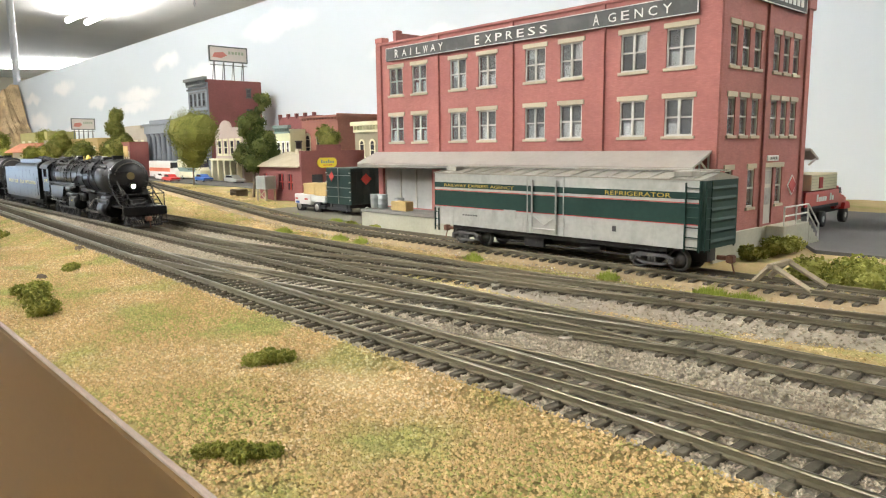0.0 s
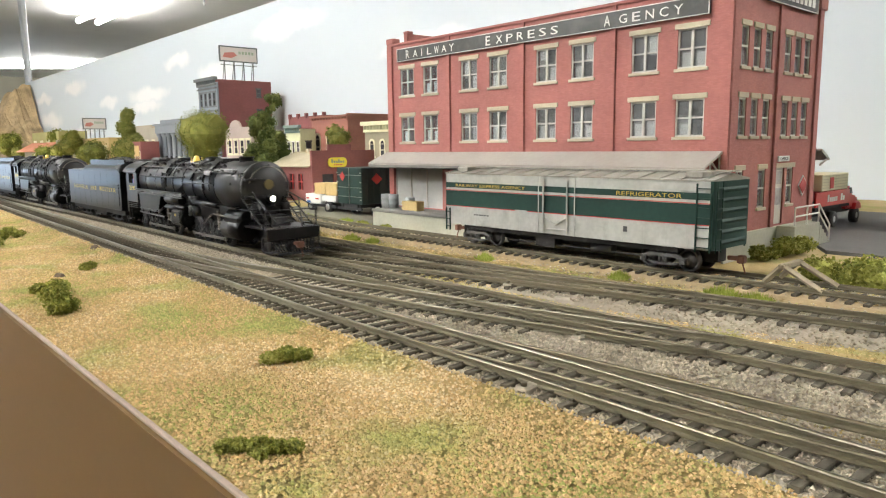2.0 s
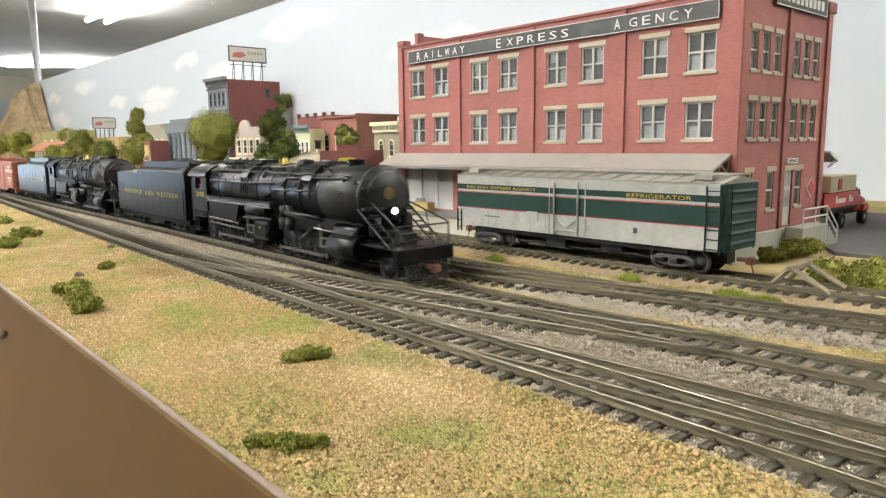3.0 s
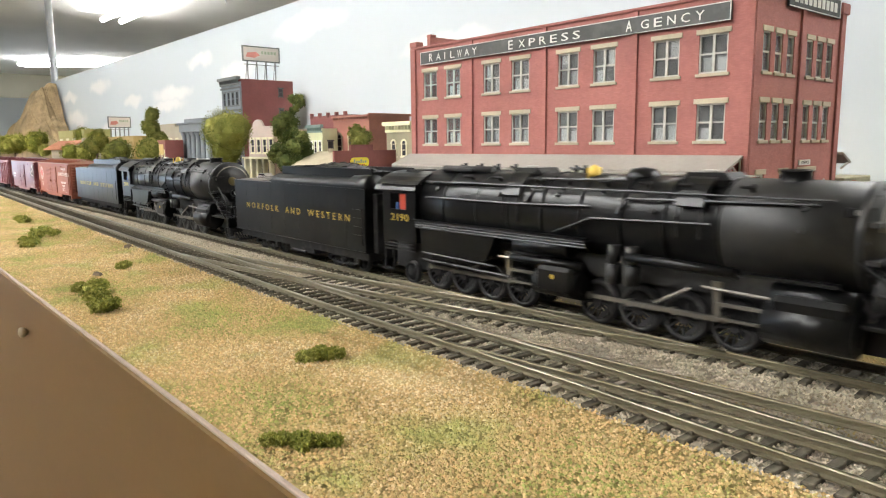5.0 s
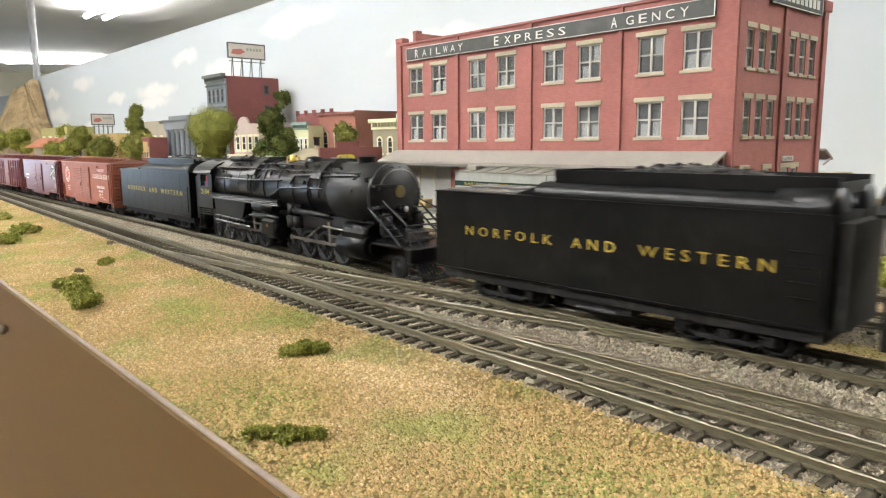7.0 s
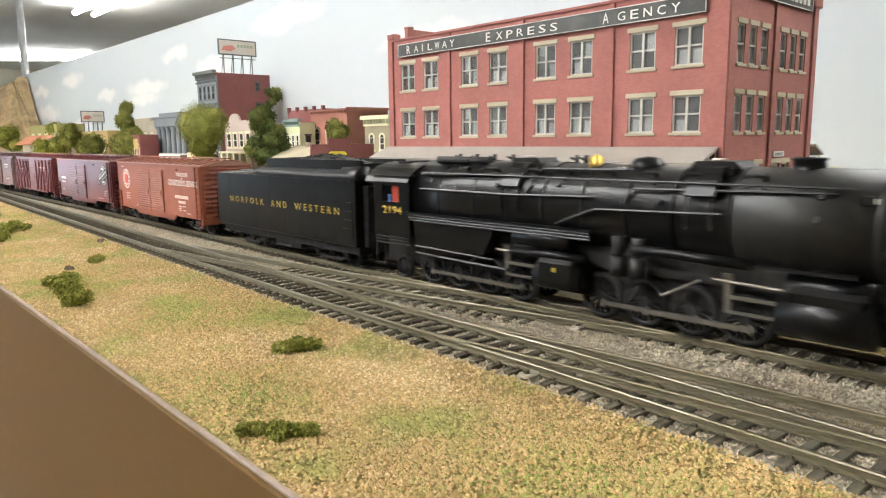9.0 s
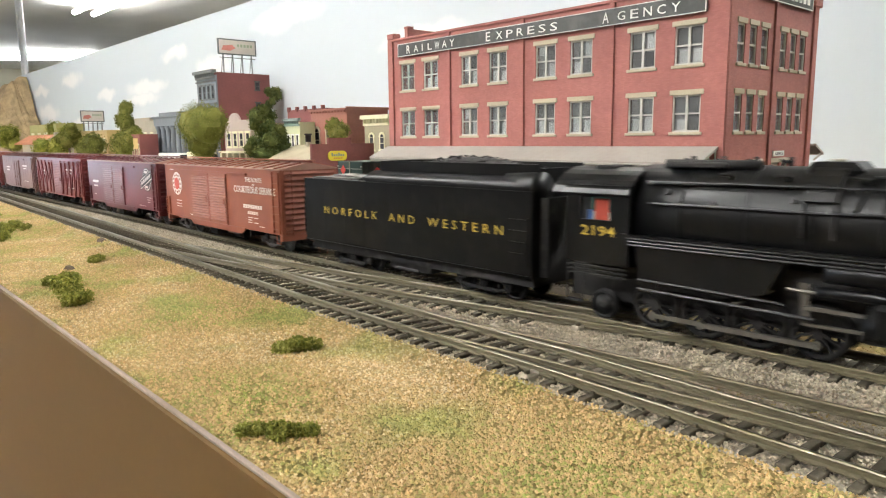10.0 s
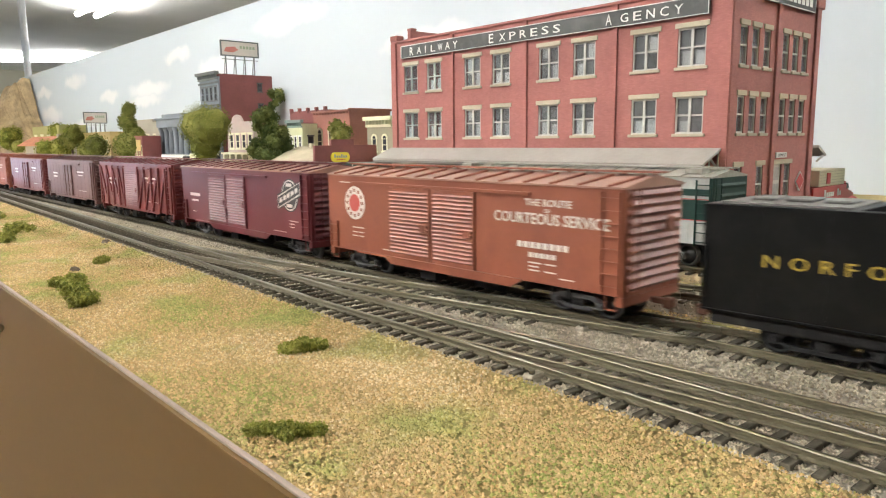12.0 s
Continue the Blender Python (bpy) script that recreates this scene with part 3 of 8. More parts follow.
def tracks():
    lay_track("front railway track with weathered rails and dark ties", track_c, -2.2, 0.25, -0.75, 0.08)
    lay_track("main railway track that carries the long train", track_b, -4.6, 0.4, -0.8, 0.12)
    lay_track("third railway track with weathered rails and dark ties", track_a, -1.6, 0.3, -0.72, 0.1)
    lay_track("siding track under the standing refrigerator car", track_s, -1.6, -0.083, -0.85, -0.08)
    lay_turnout("crossover track between the front and main tracks", cross_cb, -0.42, -0.10, (-0.31, -0.155))
    lay_turnout("crossover track between the main and third tracks", cross_ba, -0.45, -0.14, (-0.38, -0.20))
    lay_turnout("diverging turnout track off the front track", spur_c, -0.165, 0.1, (0.0, 0.09))
    for x, y in ((-0.138, 0.1815), (-0.117, 0.1310), (-0.107, 0.1385), (-0.215, 0.2300)):
        switch_machine(x, y)

    def strip(c, half, x0, x1, near):
        def f(rr):
            x = x1 - (x1 - x0) * rr.rand() ** near
            return x, c(x) + rr.uniform(-half, half), 0

        def g(rr):
            x, y, z = f(rr)
            return x, y, bank(x, y)
        return g
    # ballast bed: one low bank under each track
    for top, front, c, x0, x1 in ((0.0027, -0.0156, track_c, -2.2, 0.25), (0.0028, -0.0240, track_b, -4.6, 0.4), (0.0029, -0.0240, track_a, -1.6, 0.3), (0.0025, -0.0220, cross_cb, -0.42, -0.10), (0.0026, -0.0220, cross_ba, -0.45, -0.14)):
        b = B()
        last = None
        n = 90
        for i in range(n + 1):
            x = x0 + (x1 - x0) * i / n
            ring = [b.verts.new((x, c(x) + dy, z)) for dy, z in ((front, -0.0022), (-0.0148, top), (0.0148, top), (0.0240, -0.0022))]
            if last:
                for k in range(3):
                    b.faces.new((last[k], ring[k], ring[k + 1], last[k + 1]))
            last = ring
        tagged(part("ballast_bed", b, BALLAST_BED), "bank of packed grey ballast under the track", "ballast", kind="structure")
    b = B()
    last = None
    for i in range(91):
        x = -2.2 + 2.45 * i / 90
        ring = [b.verts.new((x, track_c(x) + dy, z)) for dy, z in ((-0.0255, -0.0020), (-0.0190, 0.0008), (-0.0150, 0.0024), (-0.0149, -0.0020))]
        if last:
            for k in range(3):
                b.faces.new((last[k], ring[k], ring[k + 1], last[k + 1]))
        last = ring
    tagged(part("turf_bank", b, GROUND), "straw turf bank up to the front track", "ground", kind="structure")
    b = B()
    last = None
    for i in range(91):
        x = -1.6 + 1.56 * i / 90
        ring = [b.verts.new((x, track_s(x) + dy, z + 0.0003 * noise.noise((x * 60, dy * 90, 1)))) for dy, z in ((-0.024, -0.002), (-0.0165, 0.0026), (-0.007, 0.0034), (0.007, 0.0034), (0.0165, 0.0026), (0.024, -0.002))]
        if last:
            for k in range(5):
                b.faces.new((last[k], ring[k], ring[k + 1], last[k + 1]))
        last = ring
    tagged(part("dirt_bed", b, DIRT), "tan dirt that half buries the siding ties", "dirt", kind="structure")
    flakes("ballast_stones", 20000, strip(track_c, 0.0155, -0.8, 0.02, 1.6), 0.00052, BALLAST, "loose grey tan ballast stones along the front track", 1, 0, 6)
    flakes("ballast_stones", 24000, strip(track_b, 0.0230, -0.9, 0.05, 1.5), 0.00054, BALLAST, "loose grey tan ballast stones along the main track", 2, 0, 6)
    flakes("ballast_stones", 18000, strip(track_a, 0.0220, -0.9, 0.06, 1.3), 0.00056, BALLAST, "loose grey tan ballast stones along the third track", 3, 0, 6)

    def between(rr):
        x = 0.03 - 0.82 * rr.rand() ** 1.5
        y = rr.uniform(track_c(x) + 0.0145, track_b(x) - 0.0145)
        return x, y, bank(x, y)
    flakes("ballast_stones", 34000, between, 0.00054, BALLAST, "grey tan ballast stones strewn between the tracks", 4, 0, 6)

    def siding(rr):
        x = -0.085 - 0.66 * rr.rand() ** 1.2
        d = rr.normal(0, 0.013)
        return x, track_s(x) + d, 0.0034 - max(0.0, abs(d) - 0.007) * 0.18
    flakes("ballast_stones", 4500, siding, 0.0007, BALLAST, "few ballast stones along the dirty siding", 5, 0, 6)
    flakes("turf_flakes", 9000, siding, 0.0007, GRASS, "tan turf flakes over the siding dirt", 16)


def turf():
    def front(rr):
        x = 0.0 - 1.2 * rr.rand() ** 1.9
        y = rr.uniform(FRONT_Y + 0.001, track_c(x) - 0.0144)
        return x, y, bank(x, y)
    flakes("turf_flakes", 135000, front, 0.00047, GRASS, "straw and green turf flakes on the front strip", 11, 0, 6)

    def mid(rr):
        x = 0.1 - 0.9 * rr.rand() ** 1.2
        return x, rr.uniform(track_a(x) + 0.0225, track_s(x) - 0.014), 0.0
    flakes("turf_flakes", 16000, mid, 0.0007, GRASS, "tan turf flakes between third track and siding", 12)

    def slot(rr):
        x = 0.1 - 0.42 * rr.rand()
        return x, rr.uniform(track_b(x) + 0.019, track_a(x) - 0.020), bank(x, 0.5 * (track_a(x) + track_b(x)))
    flakes("turf_flakes", 6500, slot, 0.0006, GRASS, "tan turf flakes between main and third tracks", 13)

    def back(rr):
        x = rr.uniform(-0.14, 0.15)
        return x, 0.33 + 0.14 * rr.rand() ** 1.2, 0.0
    flakes("turf_flakes", 14000, back, 0.0009, GRASS, "tan and green turf flakes beside the warehouse", 14)

    def left(rr):
        x = rr.uniform(-1.3, -0.45)
        y = track_s(x) + rr.choice([-1, 1]) * rr.uniform(0.016, 0.06)
        return x, y, 0.0
    flakes("turf_flakes", 6000, left, 0.0012, GRASS, "tan and green turf flakes along the curved siding", 15)


def world_of(ob):
    m = Matrix.Identity(4)
    while ob:
        m = ob.matrix_basis @ m
        ob = ob.parent
    return m


def put(name, bm, material, parent, label=""):
    """Like part(), for a mesh whose coordinates are the layout's own."""
    bmesh.ops.transform(bm, matrix=world_of(parent).inverted(), verts=bm.verts)
    return part(name, bm, material, parent, label)


# ---- the brick warehouse ----
WX0, WX1, WY0, WY1 = -0.4915, -0.1865, 0.375, 0.496


def wall_sheet(b, axis, outer, inner, a0, a1, z0, z1, holes):
    """A wall with openings that go through it. axis: the way along which it runs."""
    us = sorted({a0, a1, *[h[0] for h in holes], *[h[1] for h in holes]})
    zs = sorted({z0, z1, *[h[2] for h in holes], *[h[3] for h in holes]})

    def vert(u, d, z, memo={}):
        return b.verts.new((u, d, z) if axis == "x" else (d, u, z))
    solid = {}
    for i in range(len(us) - 1):
        for j in range(len(zs) - 1):
            cu, cz = (us[i] + us[i + 1]) / 2, (zs[j] + zs[j + 1]) / 2
            solid[i, j] = not any(h[0] < cu < h[1] and h[2] < cz < h[3] for h in holes)
    for (i, j), s in solid.items():
        if not s:
            continue
        u0, u1, w0, w1 = us[i], us[i + 1], zs[j], zs[j + 1]
        for d in (outer, inner):
            b.faces.new([vert(u0, d, w0), vert(u1, d, w0), vert(u1, d, w1), vert(u0, d, w1)])
        for di, dj, (p, q) in ((-1, 0, ((u0, w0), (u0, w1))), (1, 0, ((u1, w0), (u1, w1))), (0, -1, ((u0, w0), (u1, w0))), (0, 1, ((u0, w1), (u1, w1)))):
            if not solid.get((i + di, j + dj), False):
                b.faces.new([vert(p[0], outer, p[1]), vert(q[0], outer, q[1]), vert(q[0], inner, q[1]), vert(p[0], inner, p[1])])
    bmesh.ops.remove_doubles(b, verts=b.verts, dist=1e-6)
    bmesh.ops.recalc_face_normals(b, faces=b.faces)


def flat_box(b, axis, u0, u1, d0, d1, z0, z1, bev=0.0):
    """A box that runs along the axis from u0 to u1 and lies between the depths d0 and d1."""
    lo, hi = min(d0, d1), max(d0, d1)
    return box(b, u0, u1, lo, hi, z0, z1, bev) if axis == "x" else box(b, lo, hi, u0, u1, z0, z1, bev)


def sash_window(parent, axis, plane, out, u0, u1, z0, z1, lintel, sill, double, blind, seed):
    """A window in an opening: stone head and sill, sashes, panes. out: +1 or -1, the way that faces out."""
    w = None
    b = B()
    d = lambda k: plane + out * k
    fr = 0.0010
    zm, um = (z0 + z1) / 2, (u0 + u1) / 2
    cols = [(u0 + fr, um - 0.0008), (um + 0.0008, u1 - fr)] if double else [(u0 + fr, u1 - fr)]
    wall_sheet(b, axis, d(-0.0006), d(-0.0019), u0, u1, z0, z1, [(a, c, p, q) for a, c in cols for p, q in ((z0 + fr, zm - 0.0005), (zm + 0.0005, z1 - fr))])
    w = put("window", b, SASH, parent, "cream sash window with tan stone head and sill")
    b = B()
    flat_box(b, axis, u0 - lintel, u1 + lintel, d(0.0007), d(-0.001), z1, z1 + 0.0030, 0.0002)
    put("window_head", b, STONE, w)
    b = B()
    flat_box(b, axis, u0 - lintel * 0.8, u1 + lintel * 0.8, d(0.0011), d(-0.001), z0 - 0.0018, z0, 0.0002)
    put("window_sill", b, STONE, w)
    for a, c in cols:
        b = B()
        flat_box(b, axis, a, c, d(-0.0014), d(-0.0016), z0 + fr, z1 - fr)
        g = put("pane", b, GLASS, w, "plastic window glazing with a painted haze")
        g.visible_shadow = False
    r = random.Random(seed)
    for a, c in cols:
        drop = r.choice(blind)
        if drop:
            b = B()
            lo = drop == 2
            flat_box(b, axis, a + 0.0005, c - 0.0005, d(-0.0034), d(-0.0037), z0 + fr if lo else z1 - (z1 - z0) * r.uniform(0.3, 0.65), z0 + (z1 - z0) * r.uniform(0.35, 0.5) if lo else z1 - fr)
            put("blind", b, SHADE, w, "white paper window blind")
    return w


def warehouse():
    h = thing("brick_warehouse", (WX0 + WX1) / 2, WY0, 0, "three-storey red brick express warehouse with signboard and awning", "building")
    starts = (-0.4776, -0.4480, -0.4029, -0.3725, -0.3273, -0.2971, -0.2511, -0.2206)
    rows = ((0.0711, 0.0925), (0.1097, 0.1318))
    holes = [(s + 0.0018, s + 0.0197, z0, z1) for s in starts for z0, z1 in rows]
    doors = ((-0.4850, -0.4235), (-0.405, -0.345), (-0.330, -0.270), (-0.255, -0.2))
    holes += [(a, c, 0.0165, 0.0530) for a, c in doors]
    b = B()
    wall_sheet(b, "x", WY0, WY0 + 0.004, WX0, WX1, 0.0, 0.1515, holes)
    put("wall", b, BRICK, h)
    ends = (0.3849, 0.3999, 0.4150, 0.4413, 0.4560, 0.4705)
    sides = [(s + 0.0016, s + 0.0108, z0, z1) for s in ends for z0, z1 in rows]
    ground_windows = ((0.3865, 0.3960, 0.0285, 0.0515), (0.4155, 0.4250, 0.0285, 0.0515), (0.4555, 0.4650, 0.0285, 0.0515))
    sides += list(ground_windows) + [(0.4385, 0.4520, 0.0165, 0.0515)]
    b = B()
    wall_sheet(b, "y", WX1, WX1 - 0.004, WY0 + 0.0042, WY1, 0.0, 0.1515, sides)
    put("wall", b, BRICK, h)
    b = B()
    wall_sheet(b, "y", WX0, WX0 + 0.004, WY0 + 0.0042, WY1, 0.0, 0.1515, [])
    wall_sheet(b, "x", WY1 + 0.004, WY1 + 0.0001, WX0, WX1, 0.0, 0.1515, [(-0.46, -0.44, 0.10, 0.13), (-0.40, -0.38, 0.10, 0.13), (-0.33, -0.31, 0.10, 0.13), (-0.25, -0.23, 0.10, 0.13)])
    put("wall", b, BRICK, h)
    # parapet: cornice band, corner caps and the raised side parapet
    b = B()
    box(b, WX0 - 0.0008, WX1 + 0.0008, WY0 - 0.0012, WY0 + 0.004, 0.1515, 0.1535, 0.0003)
    box(b, WX1 - 0.003, WX1 + 0.0012, WY0 + 0.004, WY1, 0.1515, 0.1535, 0.0003)
    for x in (WX0, WX1 - 0.008):
        box(b, x - 0.001, x + 0.009, WY0 - 0.0018, WY0 + 0.006, 0.1535, 0.1580, 0.0006)
    box(b, WX1 - 0.007, WX1 + 0.0022, WY1 - 0.008, WY1 + 0.004, 0.1515, 0.1585, 0.0006)
    box(b, WX0, WX0 + 0.004, 0.3925, WY1, 0.1515, 0.1645)
    box(b, WX0 - 0.001, WX0 + 0.005, 0.3925, 0.399, 0.1645, 0.1665, 0.0004)
    box(b, WX1 - 0.004, WX1, 0.405, 0.484, 0.1535, 0.1640)
    put("parapet", b, BRICK, h)
    b = B()
    box(b, WX0 + 0.004, WX1 - 0.004, WY0 + 0.004, WY1, 0.1475, 0.1485)
    put("roof", b, DOCK_TOP, h)
    for x0, x1 in ((WX0 - 0.0004, -0.4855), (-0.4165, -0.4127), (-0.3394, -0.3356), (-0.2641, -0.2603), (-0.1925, WX1 + 0.0010)):
        b = B()
        box(b, x0, x1, WY0 - 0.0014, WY0, 0.0155, 0.1515)
        put("pilaster", b, BRICK, h)
    for y0, y1 in ((WY0, 0.3808), (0.4325, 0.4370), (0.4905, WY1 + 0.0006)):
        b = B()
        box(b, WX1, WX1 + 0.0013, y0, y1, 0.0155, 0.1515)
        put("pilaster", b, BRICK, h)
    b = B()
    box(b, WX1, WX1 + 0.0016, WY0 - 0.0014, WY1 + 0.001, -0.002, 0.0155, 0.0003)
    put("foundation", b, FOUND, h, "grey-green concrete foundation")
    # dark floors inside, so that the upper storeys read as rooms
    for z in (0.0555, 0.0975):
        b = B()
        box(b, WX0 + 0.005, WX1 - 0.005, WY0 + 0.005, WY1 - 0.001, z, z + 0.001)
        put("storey_floor", b, DARKROOM, h)
    b = B()
    box(b, WX0 + 0.005, WX1 - 0.012, WY0 + 0.05, WY0 + 0.051, 0.0565, 0.147)
    put("inner_wall", b, DARKROOM, h)
    n = 0
    for s in starts:
        for z0, z1 in rows:
            n += 1
            sash_window(h, "x", WY0, -1, s + 0.0018, s + 0.0197, z0, z1, 0.0018, 0.0018, True, (0, 2, 2, 2, 1), n)
    for s in ends:
        for z0, z1 in rows:
            n += 1
            sash_window(h, "y", WX1, 1, s + 0.0016, s + 0.0108, z0, z1, 0.0014, 0.0014, False, (0, 2, 2, 1), n)
    for y0, y1, z0, z1 in ground_windows:
        sash_window(h, "y", WX1, 1, y0, y1, z0, z1, 0.0016, 0.0016, False, (0, 0), 90)
    d = B()
    flat_box(d, "y", 0.4385, 0.4520, WX1 - 0.001, WX1 - 0.002, 0.0165, 0.0515)
    door = put("office_door", d, SASH, h, "cream panelled office door with transom")
    b = B()
    flat_box(b, "y", 0.4408, 0.4497, WX1 - 0.0006, WX1 - 0.0009, 0.0415, 0.0495)
    put("transom_pane", b, DARKROOM, door)
    b = B()
    flat_box(b, "y", 0.4408, 0.4497, WX1 - 0.0006, WX1 - 0.0009, 0.0285, 0.0390)
    put("door_pane", b, DARKROOM, door)
    b = B()
    flat_box(b, "y", 0.4370, 0.4535, WX1 + 0.0009, WX1 - 0.001, 0.0515, 0.0545, 0.0002)
    put("door_head", b, STONE, h)
    for a, c in doors:
        b = B()
        box(b, a, c, WY0 + 0.0015, WY0 + 0.0025, 0.0165, 0.0530)
        dd = put("freight_door", b, DOOR_GREY, h, "grey sliding freight door")
        for k in range(4):
            x = a + (c - a) * k / 3
            b = B()
            box(b, max(a, x - 0.0007), min(c, x + 0.0007), WY0 + 0.0005, WY0 + 0.0015, 0.0165, 0.0530)
            put("door_stile", b, SASH, dd)
    # signboard
    b = B()
    box(b, -0.477, -0.199, WY0 - 0.0020, WY0 - 0.0004, 0.1378, 0.1482, 0.0002)
    sign = put("signboard", b, SIGN_BLACK, h, "long black signboard with white border and lettering")
    for x0, x1, z0, z1 in ((-0.477, -0.199, 0.1477, 0.1482), (-0.477, -0.199, 0.1378, 0.1383), (-0.477, -0.4764, 0.1383, 0.1477), (-0.1996, -0.199, 0.1383, 0.1477)):
        b = B()
        box(b, x0, x1, WY0 - 0.0023, WY0 - 0.0020, z0, z1)
        put("sign_border", b, SIGN_WHITE, sign)
    inv = world_of(sign).inverted()
    for text, x0, xm, x1 in (("RAILWAY", -0.4650, -0.4555, -0.4030), ("EXPRESS", -0.3720, -0.3615, -0.3010), ("AGENCY", -0.2685, -0.2575, -0.2115)):
        lettering("sign_lettering", text[0], 0.0066, SIGN_WHITE, sign, inv @ on_front(x0, WY0 - 0.0022, 0.1396), 0.0046, "white painted letters", 0.008)
        step = (x1 - xm) / (len(text) - 1)
        for k, ch in enumerate(text[1:]):
            lettering("sign_lettering", ch, 0.0054, SIGN_WHITE, sign, inv @ on_front(xm + step * k + (0.0014 if ch == "I" else 0), WY0 - 0.0022, 0.1400), 0.0012 if ch == "I" else step * 0.62, "white painted letters", 0.004)
    b = B()
    flat_box(b, "y", 0.412, 0.4845, WX1 + 0.0004, WX1 + 0.0018, 0.1478, 0.1590, 0.0002)
    side = put("side_signboard", b, SIGN_BLACK, h, "black side signboard with white border")
    b = B()
    flat_box(b, "y", 0.412, 0.4845, WX1 + 0.0018, WX1 + 0.0021, 0.1478, 0.1484)
    flat_box(b, "y", 0.4839, 0.4845, WX1 + 0.0018, WX1 + 0.0021, 0.1484, 0.1590)
    put("sign_border", b, SIGN_WHITE, side)
    b = B()
    for y in np.arange(0.419, 0.479, 0.0062):
        flat_box(b, "y", y, y + 0.0042, WX1 + 0.0018, WX1 + 0.0020, 0.1508, 0.1565)
    put("sign_bars", b, SIGN_WHITE, side)
    b = B()
    flat_box(b, "y", 0.4376, 0.4536, WX1 + 0.0014, WX1 + 0.0022, 0.0556, 0.0590, 0.0002)
    off = put("office_sign", b, SIGN_WHITE, h, "small white office sign")
    lettering("sign_lettering", "OFFICE", 0.0018, SIGN_BLACK, off, world_of(off).inverted() @ on_side(WX1 + 0.0023, 0.4400, 0.0564), 0.0112, "", 0.01)
    dia = B()
    prism(dia, [(0.4795, 0.0325), (0.4865, 0.0393), (0.4795, 0.0460), (0.4725, 0.0393)], "x", WX1 + 0.0004, WX1 + 0.0010)
    plate = put("diamond_sign", dia, SIGN_WHITE, h, "red diamond sign with white border")
    dia = B()
    prism(dia, [(0.4795, 0.0339), (0.4856, 0.0393), (0.4795, 0.0446), (0.4734, 0.0393)], "x", WX1 + 0.0010, WX1 + 0.0013)
    put("diamond_face", dia, mat("red_sign_enamel", (0.40, 0.05, 0.04), 0.5, 0, 0.1), plate)
    # awning over the dock
    b = B()
    prism(b, [(WY0 - 0.0015, 0.0628), (0.3530, 0.0540), (0.3530, 0.0528), (WY0 - 0.0015, 0.0612)], "x", WX0 - 0.003, -0.1882)
    put("awning_roof", b, AWNING, h, "grey-tan sloping awning roof")
    b = B()
    box(b, WX0 - 0.003, -0.1882, 0.3530, 0.3545, 0.0506, 0.0527, 0.0002)
    box(b, WX0 - 0.002, -0.1892, 0.3547, WY0 - 0.0016, 0.0498, 0.0506)
    put("awning_beam", b, DOCK_TOP, h)
    for x in (-0.1896, -0.265, -0.340, -0.416, -0.4925):
        b = B()
        for p0, p1 in (((0.3535, 0.0518), (WY0 - 0.002, 0.0508)), ((0.3535, 0.0518), (0.363, 0.0575)), ((0.363, 0.0518), (0.363, 0.0575)), ((0.363, 0.0575), (WY0 - 0.003, 0.0515)), ((WY0 - 0.002, 0.0508), (WY0 - 0.002, 0.0610))):
            tube(b, (x, p0[0], p0[1]), (x, p1[0], p1[1]), 0.00062, 6)
        put("awning_truss", b, SASH, h)
    b = B()
    prism(b, [(WY1 + 0.004, 0.0628), (0.514, 0.0565), (0.514, 0.0550), (WY1 + 0.004, 0.0610)], "x", -0.48, WX1 + 0.004)
    tube(b, (WX1 + 0.003, WY1 + 0.0045, 0.052), (WX1 + 0.003, 0.511, 0.0555), 0.0007, 6)
    put("rear_awning", b, AWNING, h)
    # loading dock
    b = B()
    box(b, -0.4795, -0.1890, 0.3455, WY0 - 0.0016, -0.002, 0.0135, 0.0004)
    dock = put("loading_dock", b, FOUND, h, "concrete loading dock with dark edge")
    b = B()
    box(b, -0.4803, -0.1885, 0.3447, WY0 - 0.0016, 0.0136, 0.0160, 0.0004)
    put("dock_deck", b, DOCK_TOP, dock)
    # porch at the office door
    b = B()
    box(b, WX1 + 0.0017, WX1 + 0.013, 0.4405, 0.4800, -0.002, 0.0160, 0.0004)
    porch = put("porch", b, FOUND, h, "concrete porch with steps and white railing")
    for k in range(5):
        b = B()
        box(b, WX1 + 0.0017, WX1 + 0.013, 0.4801 + k * 0.0038, 0.4838 + k * 0.0038, -0.002, 0.0135 - k * 0.0028)
        put("step", b, FOUND, porch)
    px_ = WX1 + 0.0122
    for pts in ([(0.4415, 0.016), (0.4415, 0.0275), (0.4790, 0.0275), (0.4985, 0.0130), (0.4985, 0.001)], [(0.4415, 0.0220), (0.4790, 0.0220), (0.4985, 0.0078)], [(0.4600, 0.016), (0.4600, 0.0275)], [(0.4790, 0.016), (0.4790, 0.0275)]):
        b = B()
        for p, q in zip(pts, pts[1:]):
            tube(b, (px_, p[0], p[1]), (px_, q[0], q[1]), 0.00055, 6)
        put("railing", b, SIGN_WHITE, porch, "white wire handrail")
    return h


# ---- rolling stock ----
def shift(bm, dz=-HEAD_Z):
    bmesh.ops.translate(bm, verts=bm.verts, vec=(0, 0, dz))
    return bm


def P(name, bm, material, parent, label=""):
    return part(name, shift(bm), material, parent, label)


WHEELS = []  # (part, place, radius)


